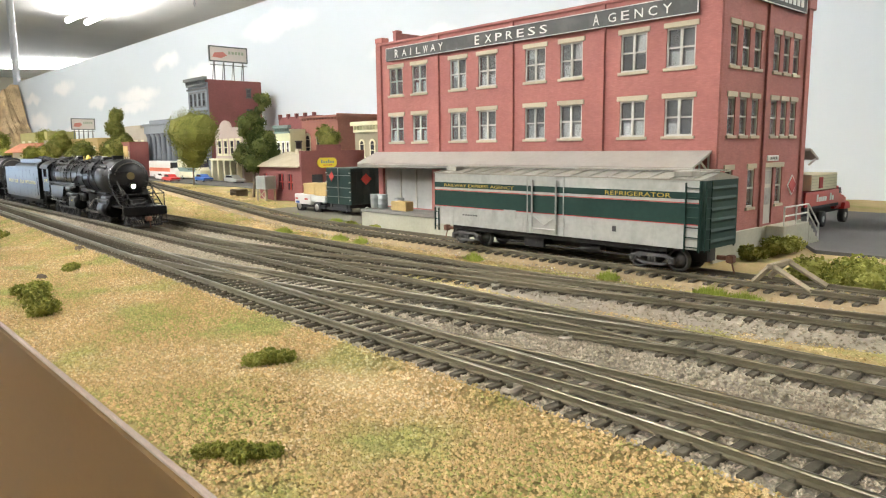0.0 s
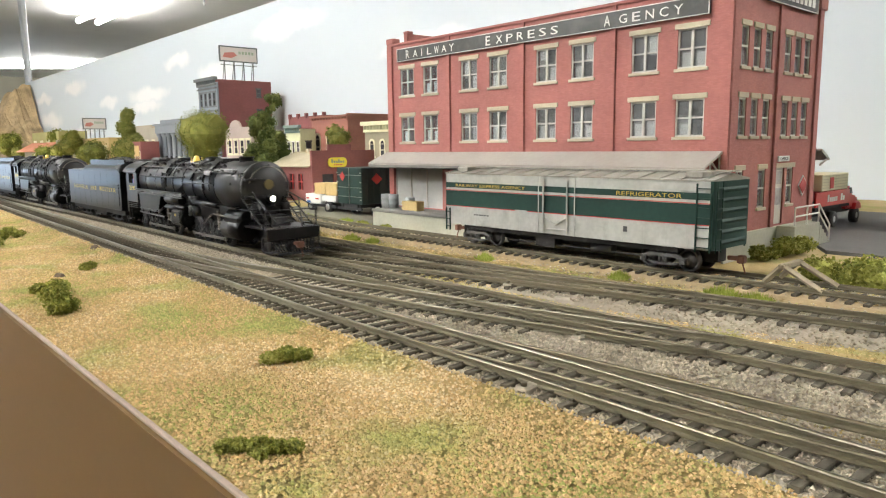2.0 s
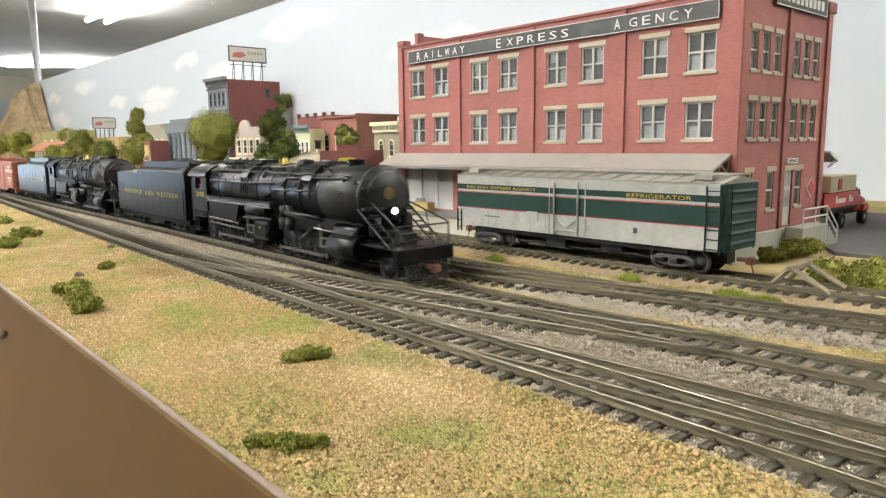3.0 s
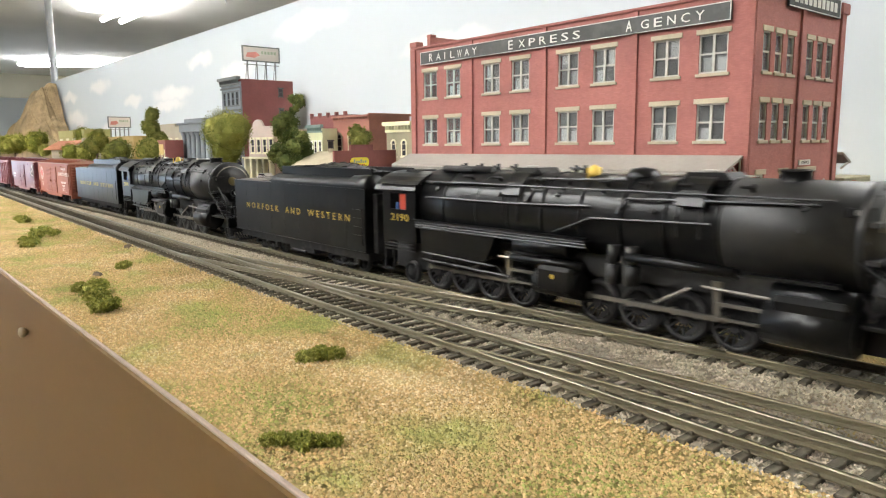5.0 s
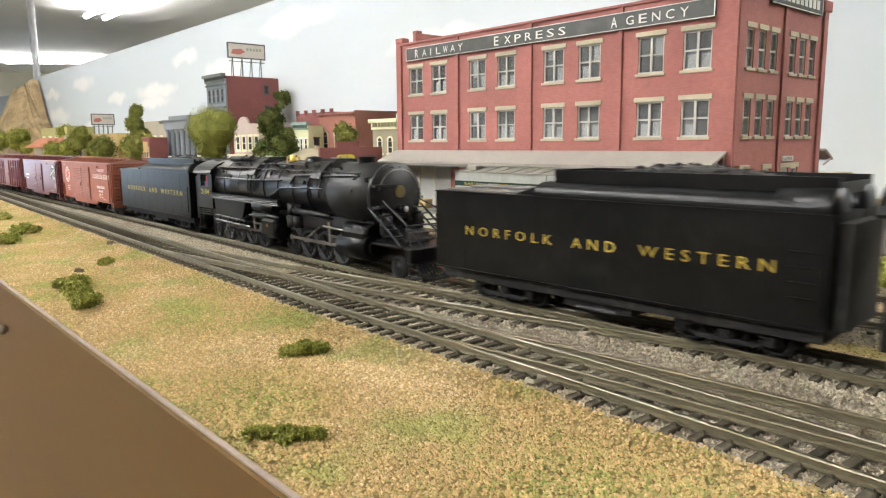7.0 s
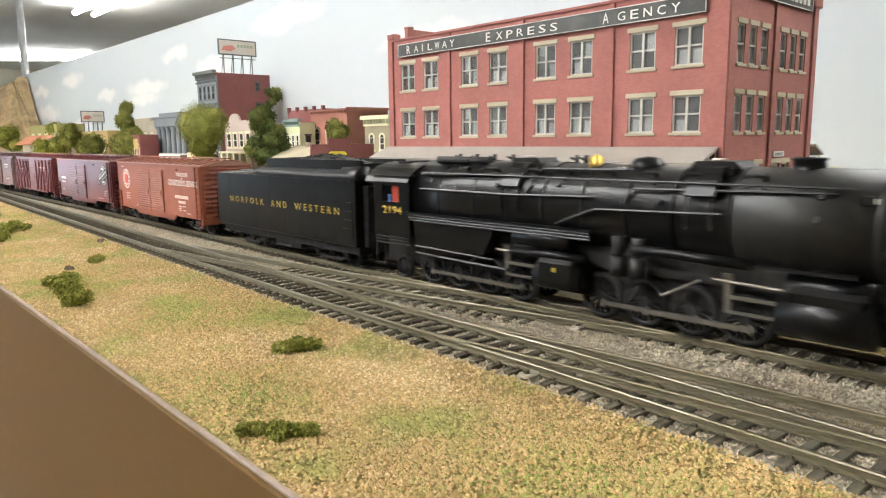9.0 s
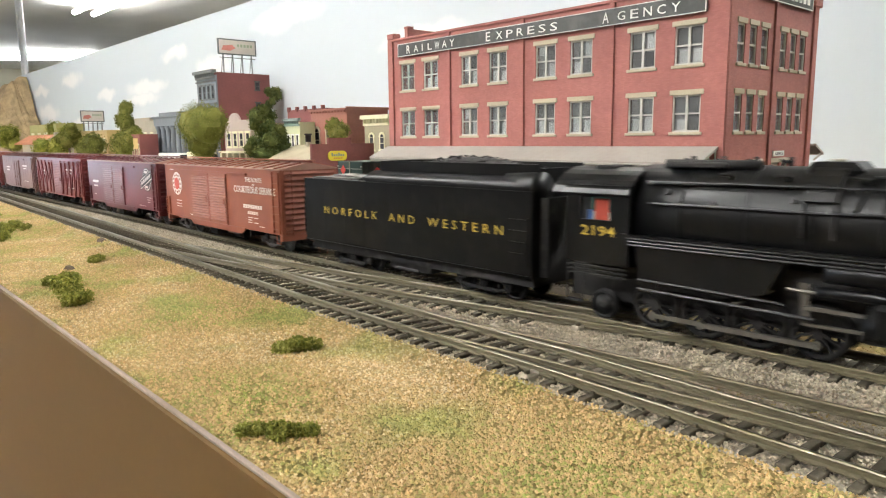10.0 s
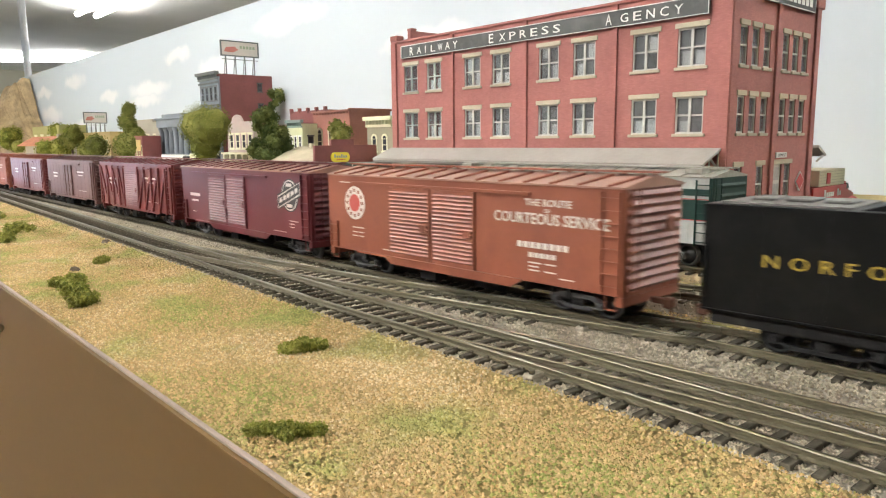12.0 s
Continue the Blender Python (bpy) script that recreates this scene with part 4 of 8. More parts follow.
def wheelset(parent, x, r, half=0.0074, spokes=0):
    """An axle with two wheels, turning about its own middle."""
    b, arms = B(), []
    tube(b, (0, -half, 0), (0, half, 0), r * 0.14, 8)
    for s in (-1, 1):
        lathe(b, [(s * (half + 0.0014), r * 0.80), (s * (half + 0.0014), r * 0.98), (s * half, r), (s * (half - 0.0002), r * 1.07), (s * (half - 0.0006), r * 1.07), (s * (half - 0.0006), r * 0.8)], "y", (0, 0, 0), 22, True)
        if spokes:
            tube(b, (0, s * (half + 0.0020), 0), (0, s * half, 0), r * 0.26, 10)
            for k in range(spokes):
                a = 2 * math.pi * k / spokes
                arm = B()
                tube(arm, (0, s * (half + 0.0009), 0), (math.cos(a) * r * 0.8, s * (half + 0.0009), math.sin(a) * r * 0.8), r * 0.06, 5)
                arms.append(arm)
            prism(b, [(math.cos(a) * r * 0.76, math.sin(a) * r * 0.76) for a in np.linspace(math.pi * 0.72, math.pi * 1.28, 8)], "y", s * (half + 0.0016), s * (half + 0.0004))
            tube(b, (r * 0.42, s * (half + 0.0032), 0), (r * 0.42, s * half, 0), r * 0.13, 8)
        else:
            lathe(b, [(s * (half + 0.0016), r * 0.2), (s * (half + 0.0008), r * 0.3), (s * (half + 0.0005), r * 0.82)], "y", (0, 0, 0), 16)
    ob = part("driving_wheel_axle" if spokes else "wheelset", b, TRUCKMETAL if "car" in parent.name else LOCO_DULL, parent)
    for arm in arms:
        part("spoke", arm, LOCO_DULL, ob)
    ob.matrix_basis = pose(x, 0, r)
    WHEELS.append((ob, (x, 0, r), r))
    return ob


def freight_truck(parent, x, axles, r, material=None, y=0.0110):
    """A truck: side frames with springs and journal boxes, and its wheelsets."""
    material = material or TRUCKMETAL
    lo, hi = min(axles), max(axles)
    b = B()
    for s in (-1, 1):
        yy = s * y
        for a in axles:
            box(b, x + a - 0.0016, x + a + 0.0016, yy - 0.0012, yy + 0.0012, HEAD_Z + r - 0.0016, HEAD_Z + r + 0.0016, 0.0003)
            tube(b, (x + a, yy + s * 0.0011, HEAD_Z + r), (x + a, yy + s * 0.0017, HEAD_Z + r), 0.0009, 8)
        pts = [(x + lo - 0.001, HEAD_Z + r + 0.0012), (x + lo + 0.003, HEAD_Z + r + 0.0030), (x + hi - 0.003, HEAD_Z + r + 0.0030), (x + hi + 0.001, HEAD_Z + r + 0.0012), (x + hi - 0.0005, HEAD_Z + r), (x + hi - 0.004, HEAD_Z + r + 0.0014), (x + lo + 0.004, HEAD_Z + r + 0.0014), (x + lo + 0.0005, HEAD_Z + r)]
        prism(b, pts, "y", yy - 0.0007, yy + 0.0007)
        pts = [(x + lo + 0.0014, HEAD_Z + r - 0.0008), (x + lo + 0.0048, HEAD_Z + r - 0.0026), (x + hi - 0.0048, HEAD_Z + r - 0.0026), (x + hi - 0.0014, HEAD_Z + r - 0.0008), (x + hi - 0.0050, HEAD_Z + r - 0.0014), (x + lo + 0.0050, HEAD_Z + r - 0.0014)]
        prism(b, pts, "y", yy - 0.0007, yy + 0.0007)
        mid = x + (lo + hi) / 2
        for dx in (-0.0016, 0, 0.0016):
            tube(b, (mid + dx, yy, HEAD_Z + r - 0.0015), (mid + dx, yy, HEAD_Z + r + 0.0016), 0.0007, 8)
    mid = x + (lo + hi) / 2
    box(b, mid - 0.002, mid + 0.002, -y, y, HEAD_Z + r - 0.0005, HEAD_Z + r + 0.0022)
    P("truck", b, material, parent)
    for a in axles:
        wheelset(parent, x + a, r)


def coupler(parent, x, way):
    b = B()
    box(b, min(x, x + way * 0.006), max(x, x + way * 0.006), -0.0011, 0.0011, 0.0128, 0.0148, 0.0003)
    box(b, min(x + way * 0.005, x + way * 0.0085), max(x + way * 0.005, x + way * 0.0085), -0.0024, 0.0016, 0.0118, 0.0155, 0.0006)
    tube(b, (x + way * 0.007, 0, 0.0120), (x + way * 0.0085, 0, 0.0070), 0.00035, 6)
    P("coupler", b, RUST, parent, "rusty knuckle coupler")


def ladder(parent, x0, x1, y, out, z0, z1, n, material):
    b = B()
    for x in (x0, x1):
        box(b, x - 0.00025, x + 0.00025, min(y, y + out * 0.0009), max(y, y + out * 0.0009), z0, z1)
    for k in range(n):
        z = z0 + (z1 - z0) * (k + 0.5) / n
        box(b, x0, x1, min(y + out * 0.0005, y + out * 0.0011), max(y + out * 0.0005, y + out * 0.0011), z - 0.00022, z + 0.00022)
    P("ladder", b, material, parent)


def box_car(label, paint, roof, style):
    """A freight car, its middle at the origin, its sides facing -y and +y."""
    L, W, Z0, Z1 = 0.0860 if style == 2 else 0.0845, 0.0180, 0.0168, 0.0525
    c = thing("box_car", 0, 0, HEAD_Z, label, "freight car", "cars of the moving train")
    b = B()
    box(b, -L, L, -W, W, Z0, Z1, 0.0002)
    body = P("body", b, paint, c)
    b = B()
    for s in (-1, 1):
        if style in (1, 2):
            pts = [(-0.0420, Z0 + 0.0004), (-0.0360, Z0 - 0.0030), (0.0360, Z0 - 0.0030), (0.0420, Z0 + 0.0004)]
        else:
            pts = [(-L + 0.026, Z0 + 0.0004), (-L + 0.030, Z0 - 0.0012), (L - 0.030, Z0 - 0.0012), (L - 0.026, Z0 + 0.0004)]
        prism(b, pts, "y", s * W - 0.0008, s * W + 0.0002)
        box(b, L - 0.0030 if s > 0 else -L, L if s > 0 else -L + 0.0030, -W, W, Z0 - 0.0032, Z0)
    P("side_sill", b, paint, c)
    b = B()
    box(b, -L + 0.004, L - 0.004, -0.0035, 0.0035, 0.0108, Z0 - 0.0002)
    for x in np.linspace(-0.06, 0.06, 7):
        box(b, x - 0.0008, x + 0.0008, -0.015, 0.015, 0.0125, Z0 - 0.0002)
    tube(b, (0.010, -0.009, 0.0112), (0.024, -0.009, 0.0112), 0.0028, 12)
    box(b, -0.022, -0.012, -0.013, -0.006, 0.0085, 0.0135)
    P("underframe", b, LOCO_DULL, c)
    # roof with raised panel seams and a running board
    b = B()
    prism(b, [(-W - 0.0006, Z1), (-W - 0.0006, Z1 + 0.0006), (0, Z1 + 0.0040), (W + 0.0006, Z1 + 0.0006), (W + 0.0006, Z1)], "x", -L - 0.0004, L + 0.0004)
    rf = P("roof", b, roof, c)
    for k in range(14):
        x = -L + 0.006 + k * (2 * L - 0.012) / 13
        b = B()
        for s in (-1, 1):
            d = 0.0035 if style in (1, 2) else 0.0
            vs = [(x - 0.0007, s * (W + 0.0004), Z1 + 0.0005), (x + 0.0007, s * (W + 0.0004), Z1 + 0.0005), (x + 0.0007 + d, s * 0.0035, Z1 + 0.0034), (x - 0.0007 + d, s * 0.0035, Z1 + 0.0034)]
            lo_ = [b.verts.new(v) for v in vs]
            hi_ = [b.verts.new((v[0], v[1], v[2] + 0.0008)) for v in vs]
            for i in range(4):
                b.faces.new((lo_[i], lo_[(i + 1) % 4], hi_[(i + 1) % 4], hi_[i]))
            b.faces.new(hi_)
        bmesh.ops.recalc_face_normals(b, faces=b.faces)
        P("roof_seam", b, paint if style in (1, 2) else roof, rf)
    b = B()
    for y in (-0.0019, 0, 0.0019):
        box(b, -L - 0.003, L + 0.003, y - 0.0008, y + 0.0008, Z1 + 0.0046, Z1 + 0.0052)
    P("running_board", b, paint, rf)
    # doors
    spans = {1: ((-0.0370, -0.0093), (-0.0086, 0.0170)), 2: ((-0.0412, -0.0150), (-0.0143, 0.0118)), 3: ((-0.0180, 0.0120),), 4: ((-0.0120, 0.0120),), 5: ((-0.0125, 0.0125),)}[style]
    for s in (-1, 1):
        for a, d in spans:
            b, slats = B(), []
            box(b, a, d, min(s * W, s * (W + 0.0007)), max(s * W, s * (W + 0.0007)), Z0 + 0.0006, Z1 - 0.0040, 0.0001)
            if style in (1, 2, 3):
                for z in np.arange(Z0 + 0.0025, Z1 - 0.0055, 0.00165):
                    lv = B()
                    prism(lv, [(s * (W + 0.0006), z), (s * (W + 0.00115), z + 0.0004), (s * (W + 0.0006), z + 0.0012)], "x", a + 0.0012, d - 0.0012)
                    slats.append(lv)
            else:
                for z in np.linspace(Z0 + 0.004, Z1 - 0.008, 6):
                    lv = B()
                    box(lv, a + 0.001, d - 0.001, *sorted((s * (W + 0.0006), s * (W + 0.0012))), z, z + 0.0007)
                    slats.append(lv)
                for x in (a + 0.0008, (a + d) / 2, d - 0.0014):
                    lv = B()
                    box(lv, x, x + 0.0007, *sorted((s * (W + 0.0006), s * (W + 0.0013))), Z0 + 0.001, Z1 - 0.0045)
                    slats.append(lv)
            dr = P("door", b, paint, c, "louvred sliding car door" if style in (1, 2, 3) else "panelled sliding car door")
            for lv in slats:
                P("louvre" if style < 4 else "door_rib", lv, paint, dr)
            b = B()
            box(b, d - 0.006, d - 0.002, min(s * (W + 0.0012), s * (W + 0.0018)), max(s * (W + 0.0012), s * (W + 0.0018)), 0.0300, 0.0335, 0.0002)
            P("door_latch", b, paint, dr)
        b = B()
        box(b, spans[0][0] - 0.028, spans[-1][1] + 0.028, min(s * W, s * (W + 0.0011)), max(s * W, s * (W + 0.0011)), Z1 - 0.0038, Z1 - 0.0026)
        box(b, spans[0][0] - 0.024, spans[-1][1] + 0.024, min(s * W, s * (W + 0.0011)), max(s * W, s * (W + 0.0011)), Z0 - 0.0004, Z0 + 0.0006)
        P("door_track", b, paint, c)
        if style == 3:
            marks = [-L + 0.0030, -0.0640, -0.0480, -0.0330, -0.0200, 0.0140, 0.0290, 0.0440, 0.0590, 0.0730]
            for x in marks:
                b = B()
                prism(b, [(x - 0.0014, s * W), (x - 0.0009, s * (W + 0.0015)), (x + 0.0009, s * (W + 0.0015)), (x + 0.0014, s * W)], "z", Z0, Z1 - 0.002)
                P("side_post", b, paint, c)
            for x0, x1 in ((-0.0640, -0.0795), (-0.0480, -0.0640), (-0.0330, -0.0480), (-0.0200, -0.0330), (0.0140, 0.0290), (0.0290, 0.0440), (0.0440, 0.0590), (0.0590, 0.0730)):
                b = B()
                d = 0.0008
                prism(b, [(x0 - d, Z0 + 0.0015), (x0 + d, Z0 + 0.0015), (x1 + d, Z1 - 0.0035), (x1 - d, Z1 - 0.0035)], "y", *sorted((s * W, s * (W + 0.0013))))
                P("side_brace", b, paint, c)
        else:
            for x in np.arange(-L + 0.0125, L - 0.008, 0.0125):
                if style > 3 and not spans[0][0] - 0.001 < x < spans[-1][1] + 0.001:
                    b = B()
                    box(b, x - 0.00014, x + 0.00014, min(s * W, s * (W + 0.00010)), max(s * W, s * (W + 0.00010)), Z0, Z1)
                    P("panel_seam", b, paint, body)
        ladder(c, L - 0.0085, L - 0.0015, s * W, s, Z0 + 0.001, Z1 - 0.001, 8, paint)
        ladder(c, -L + 0.0015, -L + 0.0070, s * W, s, Z0 + 0.001, Z0 + 0.0135, 3, paint)
        for x in (-L + 0.004, L - 0.005):
            b = B()
            for dx in (-0.0022, 0.0022):
                tube(b, (x + dx, s * (W - 0.0005), Z0), (x + dx, s * (W - 0.0005), Z0 - 0.0048), 0.0003, 5)
            tube(b, (x - 0.0022, s * (W - 0.0005), Z0 - 0.0048), (x + 0.0022, s * (W - 0.0005), Z0 - 0.0048), 0.0004, 5)
            P("sill_step", b, paint, c)
    # corrugated ends with a ladder and a hand brake
    for e in (-1, 1):
        for z in np.linspace(Z0 + 0.003, Z1 - 0.002, 11):
            b = B()
            prism(b, [(e * L, z - 0.0012), (e * (L + 0.0011), z - 0.0002), (e * L, z + 0.0012)], "y", -W + 0.0018, W - 0.0018)
            P("end_rib", b, paint, c)
        b = B()
        for y in (-W + 0.0012, -W + 0.006):
            tube(b, (e * (L + 0.0018), y, Z0), (e * (L + 0.0018), y, Z1), 0.0003, 5)
        for z in np.linspace(Z0 + 0.002, Z1 - 0.003, 8):
            tube(b, (e * (L + 0.0018), -W + 0.0012, z), (e * (L + 0.0018), -W + 0.006, z), 0.0003, 5)
        P("end_ladder", b, paint, c)
        coupler(c, e * L, e)
    b = B()
    lathe(b, [(L + 0.0022, 0.0026), (L + 0.0027, 0.0028), (L + 0.0032, 0.0026)], "x", (0, 0.006, 0.040), 14)
    P("brake_wheel", b, paint, c)
    for x in (-L + 0.0215, L - 0.0215):
        freight_truck(c, x, (-0.0098, 0.0098), 0.0054, TRUCKMETAL, 0.0128)
    return c


def bars(parent, rows, y, material, name="marking_bar"):
    """Unreadable small lettering: plain bars of its size. rows: x0, x1, z0, z1."""
    for x0, x1, z0, z1 in rows:
        b = B()
        box(b, x0, x1, y - 0.00012, y, z0, z1)
        P(name, b, material, parent)


# ---- the two articulated steam locomotives and their tenders ----
def ring_band(b, x, r, w=0.0005, h=0.00022, cz=0.0440, seg=28):
    lathe(b, [(x - w, r), (x - w, r + h), (x + w, r + h), (x + w, r)], "x", (0, 0, cz), seg)


RODS = []  # (part, place of its middle, crank radius, wheel radius)


def locomotive(label, number, lit):
    g = thing("steam_locomotive", 0, 0, HEAD_Z, label, "locomotive", "steam locomotives of the train")
    CZ, R = 0.0440, 0.0152
    b = B()
    lathe(b, [(-0.0005, R - 0.0012), (0.0, R), (-0.038, R), (-0.0385, R - 0.0003), (-0.120, R + 0.0004), (-0.150, R + 0.0006), (-0.178, R + 0.0002)], "x", (0, 0, CZ), 36)
    boiler = P("boiler", b, LOCO, g, "satin black boiler with bands")
    b = B()
    lathe(b, [(-0.0003, R + 0.0002), (-0.0370, R + 0.0003), (-0.0374, R)], "x", (0, 0, CZ), 36)
    P("smokebox", b, SMOKEBOX, g, "graphite grey smokebox barrel")
    for x in (-0.038, -0.056, -0.072, -0.089, -0.106, -0.123, -0.140, -0.160):
        b = B()
        ring_band(b, x, R + (0.0002 if x > -0.1 else 0.0005))
        P("boiler_band", b, LOCO, boiler)
    b = B()
    lathe(b, [(-0.0002, R + 0.0004), (0.0012, R + 0.0004), (0.0018, R - 0.0004), (0.0020, R - 0.0022), (0.0024, R - 0.0026), (0.0042, R - 0.0075), (0.0048, 0.004), (0.0048, 0.0001)], "x", (0, 0, CZ), 36)
    front = P("smokebox_front", b, SMOKEBOX, g, "graphite smokebox door")
    for k in range(18):
        a = 2 * math.pi * k / 18
        b = B()
        tube(b, (0.0018, math.cos(a) * (R - 0.0014), CZ + math.sin(a) * (R - 0.0014)), (0.0027, math.cos(a) * (R - 0.0014), CZ + math.sin(a) * (R - 0.0014)), 0.00042, 6)
        P("bolt", b, LOCO_DULL, front)
    b = B()
    tube(b, (0.0046, 0, CZ + 0.002), (0.0056, 0, CZ + 0.002), 0.0030, 16)
    P("number_plate", b, mat("dull_brass_plate", (0.22, 0.17, 0.07), 0.5, 0.5, 0.3), front, "round dull brass plate")
    b = B()
    tube(b, (0.004, 0, 0.0378), (0.0098, 0, 0.0378), 0.0021, 16)
    box(b, 0.003, 0.009, -0.0015, 0.0015, 0.0335, 0.0355)
    head = P("headlight", b, LOCO, g, "round headlight on the smokebox")
    b = B()
    lathe(b, [(0.0098, 0.0016), (0.0103, 0.0012), (0.0106, 0.0001)], "x", (0, 0, 0.0378), 16)
    P("headlight_lens", b, HEAD_LIT if lit else HEAD_OFF, head, "lit warm white lens" if lit else "unlit lens")
    for s in (-1, 1):
        b = B()
        box(b, -0.004, -0.0012, s * (R * 0.86) - 0.0012, s * (R * 0.86) + 0.0012, CZ + R * 0.42, CZ + R * 0.42 + 0.0026, 0.0004)
        m = P("marker_lamp", b, LOCO, g)
        b = B()
        tube(b, (-0.0012, s * R * 0.86, CZ + R * 0.42 + 0.0013), (-0.0006, s * R * 0.86, CZ + R * 0.42 + 0.0013), 0.0008, 8)
        P("lamp_glass", b, SHADE, m)
    # top fittings
    b = B()
    lathe(b, [(0.0565, 0.0056), (0.0590, 0.0046), (0.0612, 0.0042), (0.0618, 0.0048), (0.0623, 0.0046), (0.0616, 0.0034)], "z", (-0.022, 0, 0), 20)
    P("smokestack", b, LOCO, g)
    for x, l, w, h in ((-0.047, 0.0085, 0.0082, 0.0610), (-0.121, 0.0075, 0.0080, 0.0612)):
        b = B()
        box(b, x - l, x + l, -w, w, 0.0545, h, 0.0022)
        d = P("sand_box", b, LOCO, g)
        b = B()
        tube(b, (x, -0.003, h - 0.0002), (x, -0.003, h + 0.0008), 0.0022, 12)
        P("sand_lid", b, STEEL, d, "bright steel lid")
        for s in (-1, 1):
            for dx in (-0.004, 0.004):
                b = B()
                pts = [Vector((x + dx, s * math.sin(a) * (R + 0.0012), CZ + math.cos(a) * (R + 0.0012))) for a in np.linspace(0.55, 1.75, 7)]
                for p, q in zip(pts, pts[1:]):
                    tube(b, p, q, 0.00045, 5)
                P("sand_pipe", b, LOCO_DULL, d)
            b = B()
            pts = [(s * math.sin(a) * (R + 0.0007), CZ + math.cos(a) * (R + 0.0007)) for a in np.linspace(0.35, 1.15, 6)]
            out = [(s * math.sin(a) * (R + 0.0022), CZ + math.cos(a) * (R + 0.0022)) for a in np.linspace(1.15, 0.35, 6)]
            prism(b, pts + out, "x", x - l * 0.55, x + l * 0.55)
            P("step_plate", b, LOCO, d)
    b = B()
    lathe(b, [(0.0565, 0.0062), (0.0595, 0.0058), (0.0615, 0.0042), (0.0622, 0.0001)], "z", (-0.073, 0, 0), 20)
    P("steam_dome", b, LOCO, g)
    b = B()
    lathe(b, [(0.0585, 0.0026), (0.0598, 0.0022), (0.0622, 0.0015), (0.0628, 0.0004)], "z", (-0.091, -0.0035, 0), 14)
    tube(b, (-0.091, -0.0072, 0.0575), (-0.091, -0.0072, 0.0618), 0.0005, 6)
    tube(b, (-0.091, 0.0002, 0.0575), (-0.091, 0.0002, 0.0618), 0.0005, 6)
    P("bell", b, mat("yellow_brass_bell", (0.62, 0.44, 0.10), 0.35, 0.7, 0.15), g, "yellow brass bell")
    for x in (-0.100, -0.104, -0.135, -0.145, -0.155, -0.165):
        b = B()
        tube(b, (x, 0.003, 0.058), (x, 0.003, 0.0622), 0.0008, 8)
        tube(b, (x, 0.003, 0.0605), (x - 0.003, 0.003, 0.0612), 0.0005, 6)
        P("safety_valve", b, LOCO, g)
    b = B()
    tube(b, (-0.14, -0.005, 0.0598), (-0.17, -0.005, 0.0598), 0.0016, 10)
    box(b, -0.168, -0.15, -0.008, 0.006, 0.0588, 0.0606, 0.0005)
    P("turret", b, LOCO_DULL, g)
    for s in (-1, 1):
        # handrail with stanchions, running boards, feed pipes
        b = B()
        y, z = s * (R * 0.80 + 0.0020), CZ + R * 0.62 + 0.0012
        tube(b, (-0.006, y, z), (-0.172, y, z), 0.00035, 6)
        for x in np.linspace(-0.012, -0.166, 10):
            tube(b, (x, y, z), (x, y - s * 0.0026, z - 0.0014), 0.00035, 5)
        P("handrail", b, LOCO, g)
        for x in (-0.030, -0.050, -0.064, -0.080, -0.097, -0.112, -0.131, -0.147):
            b = B()
            p = Vector((x, s * R * 0.66, CZ + R * 0.80))
            tube(b, p, p + Vector((0.0012, s * 0.0022, 0.0016)), 0.0007, 7)
            tube(b, p + Vector((0.0004, s * 0.001, 0.001)), p + Vector((-0.0026, s * 0.0026, 0.0012)), 0.0005, 6)
            P("check_valve", b, LOCO_DULL, g)
        b = B()
        box(b, -0.1775, -0.083, s * 0.0176 - 0.0012, s * 0.0176 + 0.0012, 0.0372, 0.0379)
        for k in range(3):
            tube(b, (-0.176, s * (0.0182 - k * 0.0003), 0.0366 - k * 0.0011), (-0.084, s * (0.0182 - k * 0.0003), 0.0366 - k * 0.0011), 0.0004, 6)
        P("running_board", b, LOCO, g)
        b = B()
        box(b, -0.060, -0.003, s * 0.0158 - 0.0016, s * 0.0158 + 0.0016, 0.0318, 0.0326)
        tube(b, (-0.068, s * 0.0168, 0.0332), (-0.030, s * 0.0168, 0.0322), 0.0016, 10)
        P("front_running_board", b, LOCO, g)
        b = B()
        prism(b, [(-0.174, 0.0345), (-0.128, 0.0345), (-0.133, 0.0245), (-0.145, 0.0215), (-0.172, 0.0215)], "y", s * 0.0115, s * 0.0168)
        P("firebox_side", b, LOCO, g)
        b = B()
        tube(b, (-0.172, s * 0.0172, 0.0235), (-0.128, s * 0.0172, 0.0225), 0.0005, 6)
        tube(b, (-0.172, s * 0.0172, 0.0205), (-0.120, s * 0.0172, 0.0195), 0.0006, 6)
        for x in (-0.165, -0.15, -0.135):
            tube(b, (x, s * 0.0172, 0.0235), (x, s * 0.0172, 0.0200), 0.0004, 5)
        P("piping", b, LOCO, g)
        b = B()
        tube(b, (-0.118, s * 0.0150, 0.0325), (-0.092, s * 0.0150, 0.0325), 0.0030, 14)
        tube(b, (-0.120, s * 0.0158, 0.0272), (-0.086, s * 0.0158, 0.0272), 0.0014, 10)
        P("air_reservoir", b, LOCO, g)
        b = B()
        for x in (-0.0735, -0.0665):
            tube(b, (x, s * 0.0155, 0.0235), (x, s * 0.0155, 0.0300), 0.0026, 12)
            tube(b, (x, s * 0.0155, 0.0308), (x, s * 0.0155, 0.0365), 0.0022, 12)
            tube(b, (x, s * 0.0155, 0.0298), (x, s * 0.0155, 0.0310), 0.0010, 8)
        P("air_pump", b, LOCO_DULL, g)
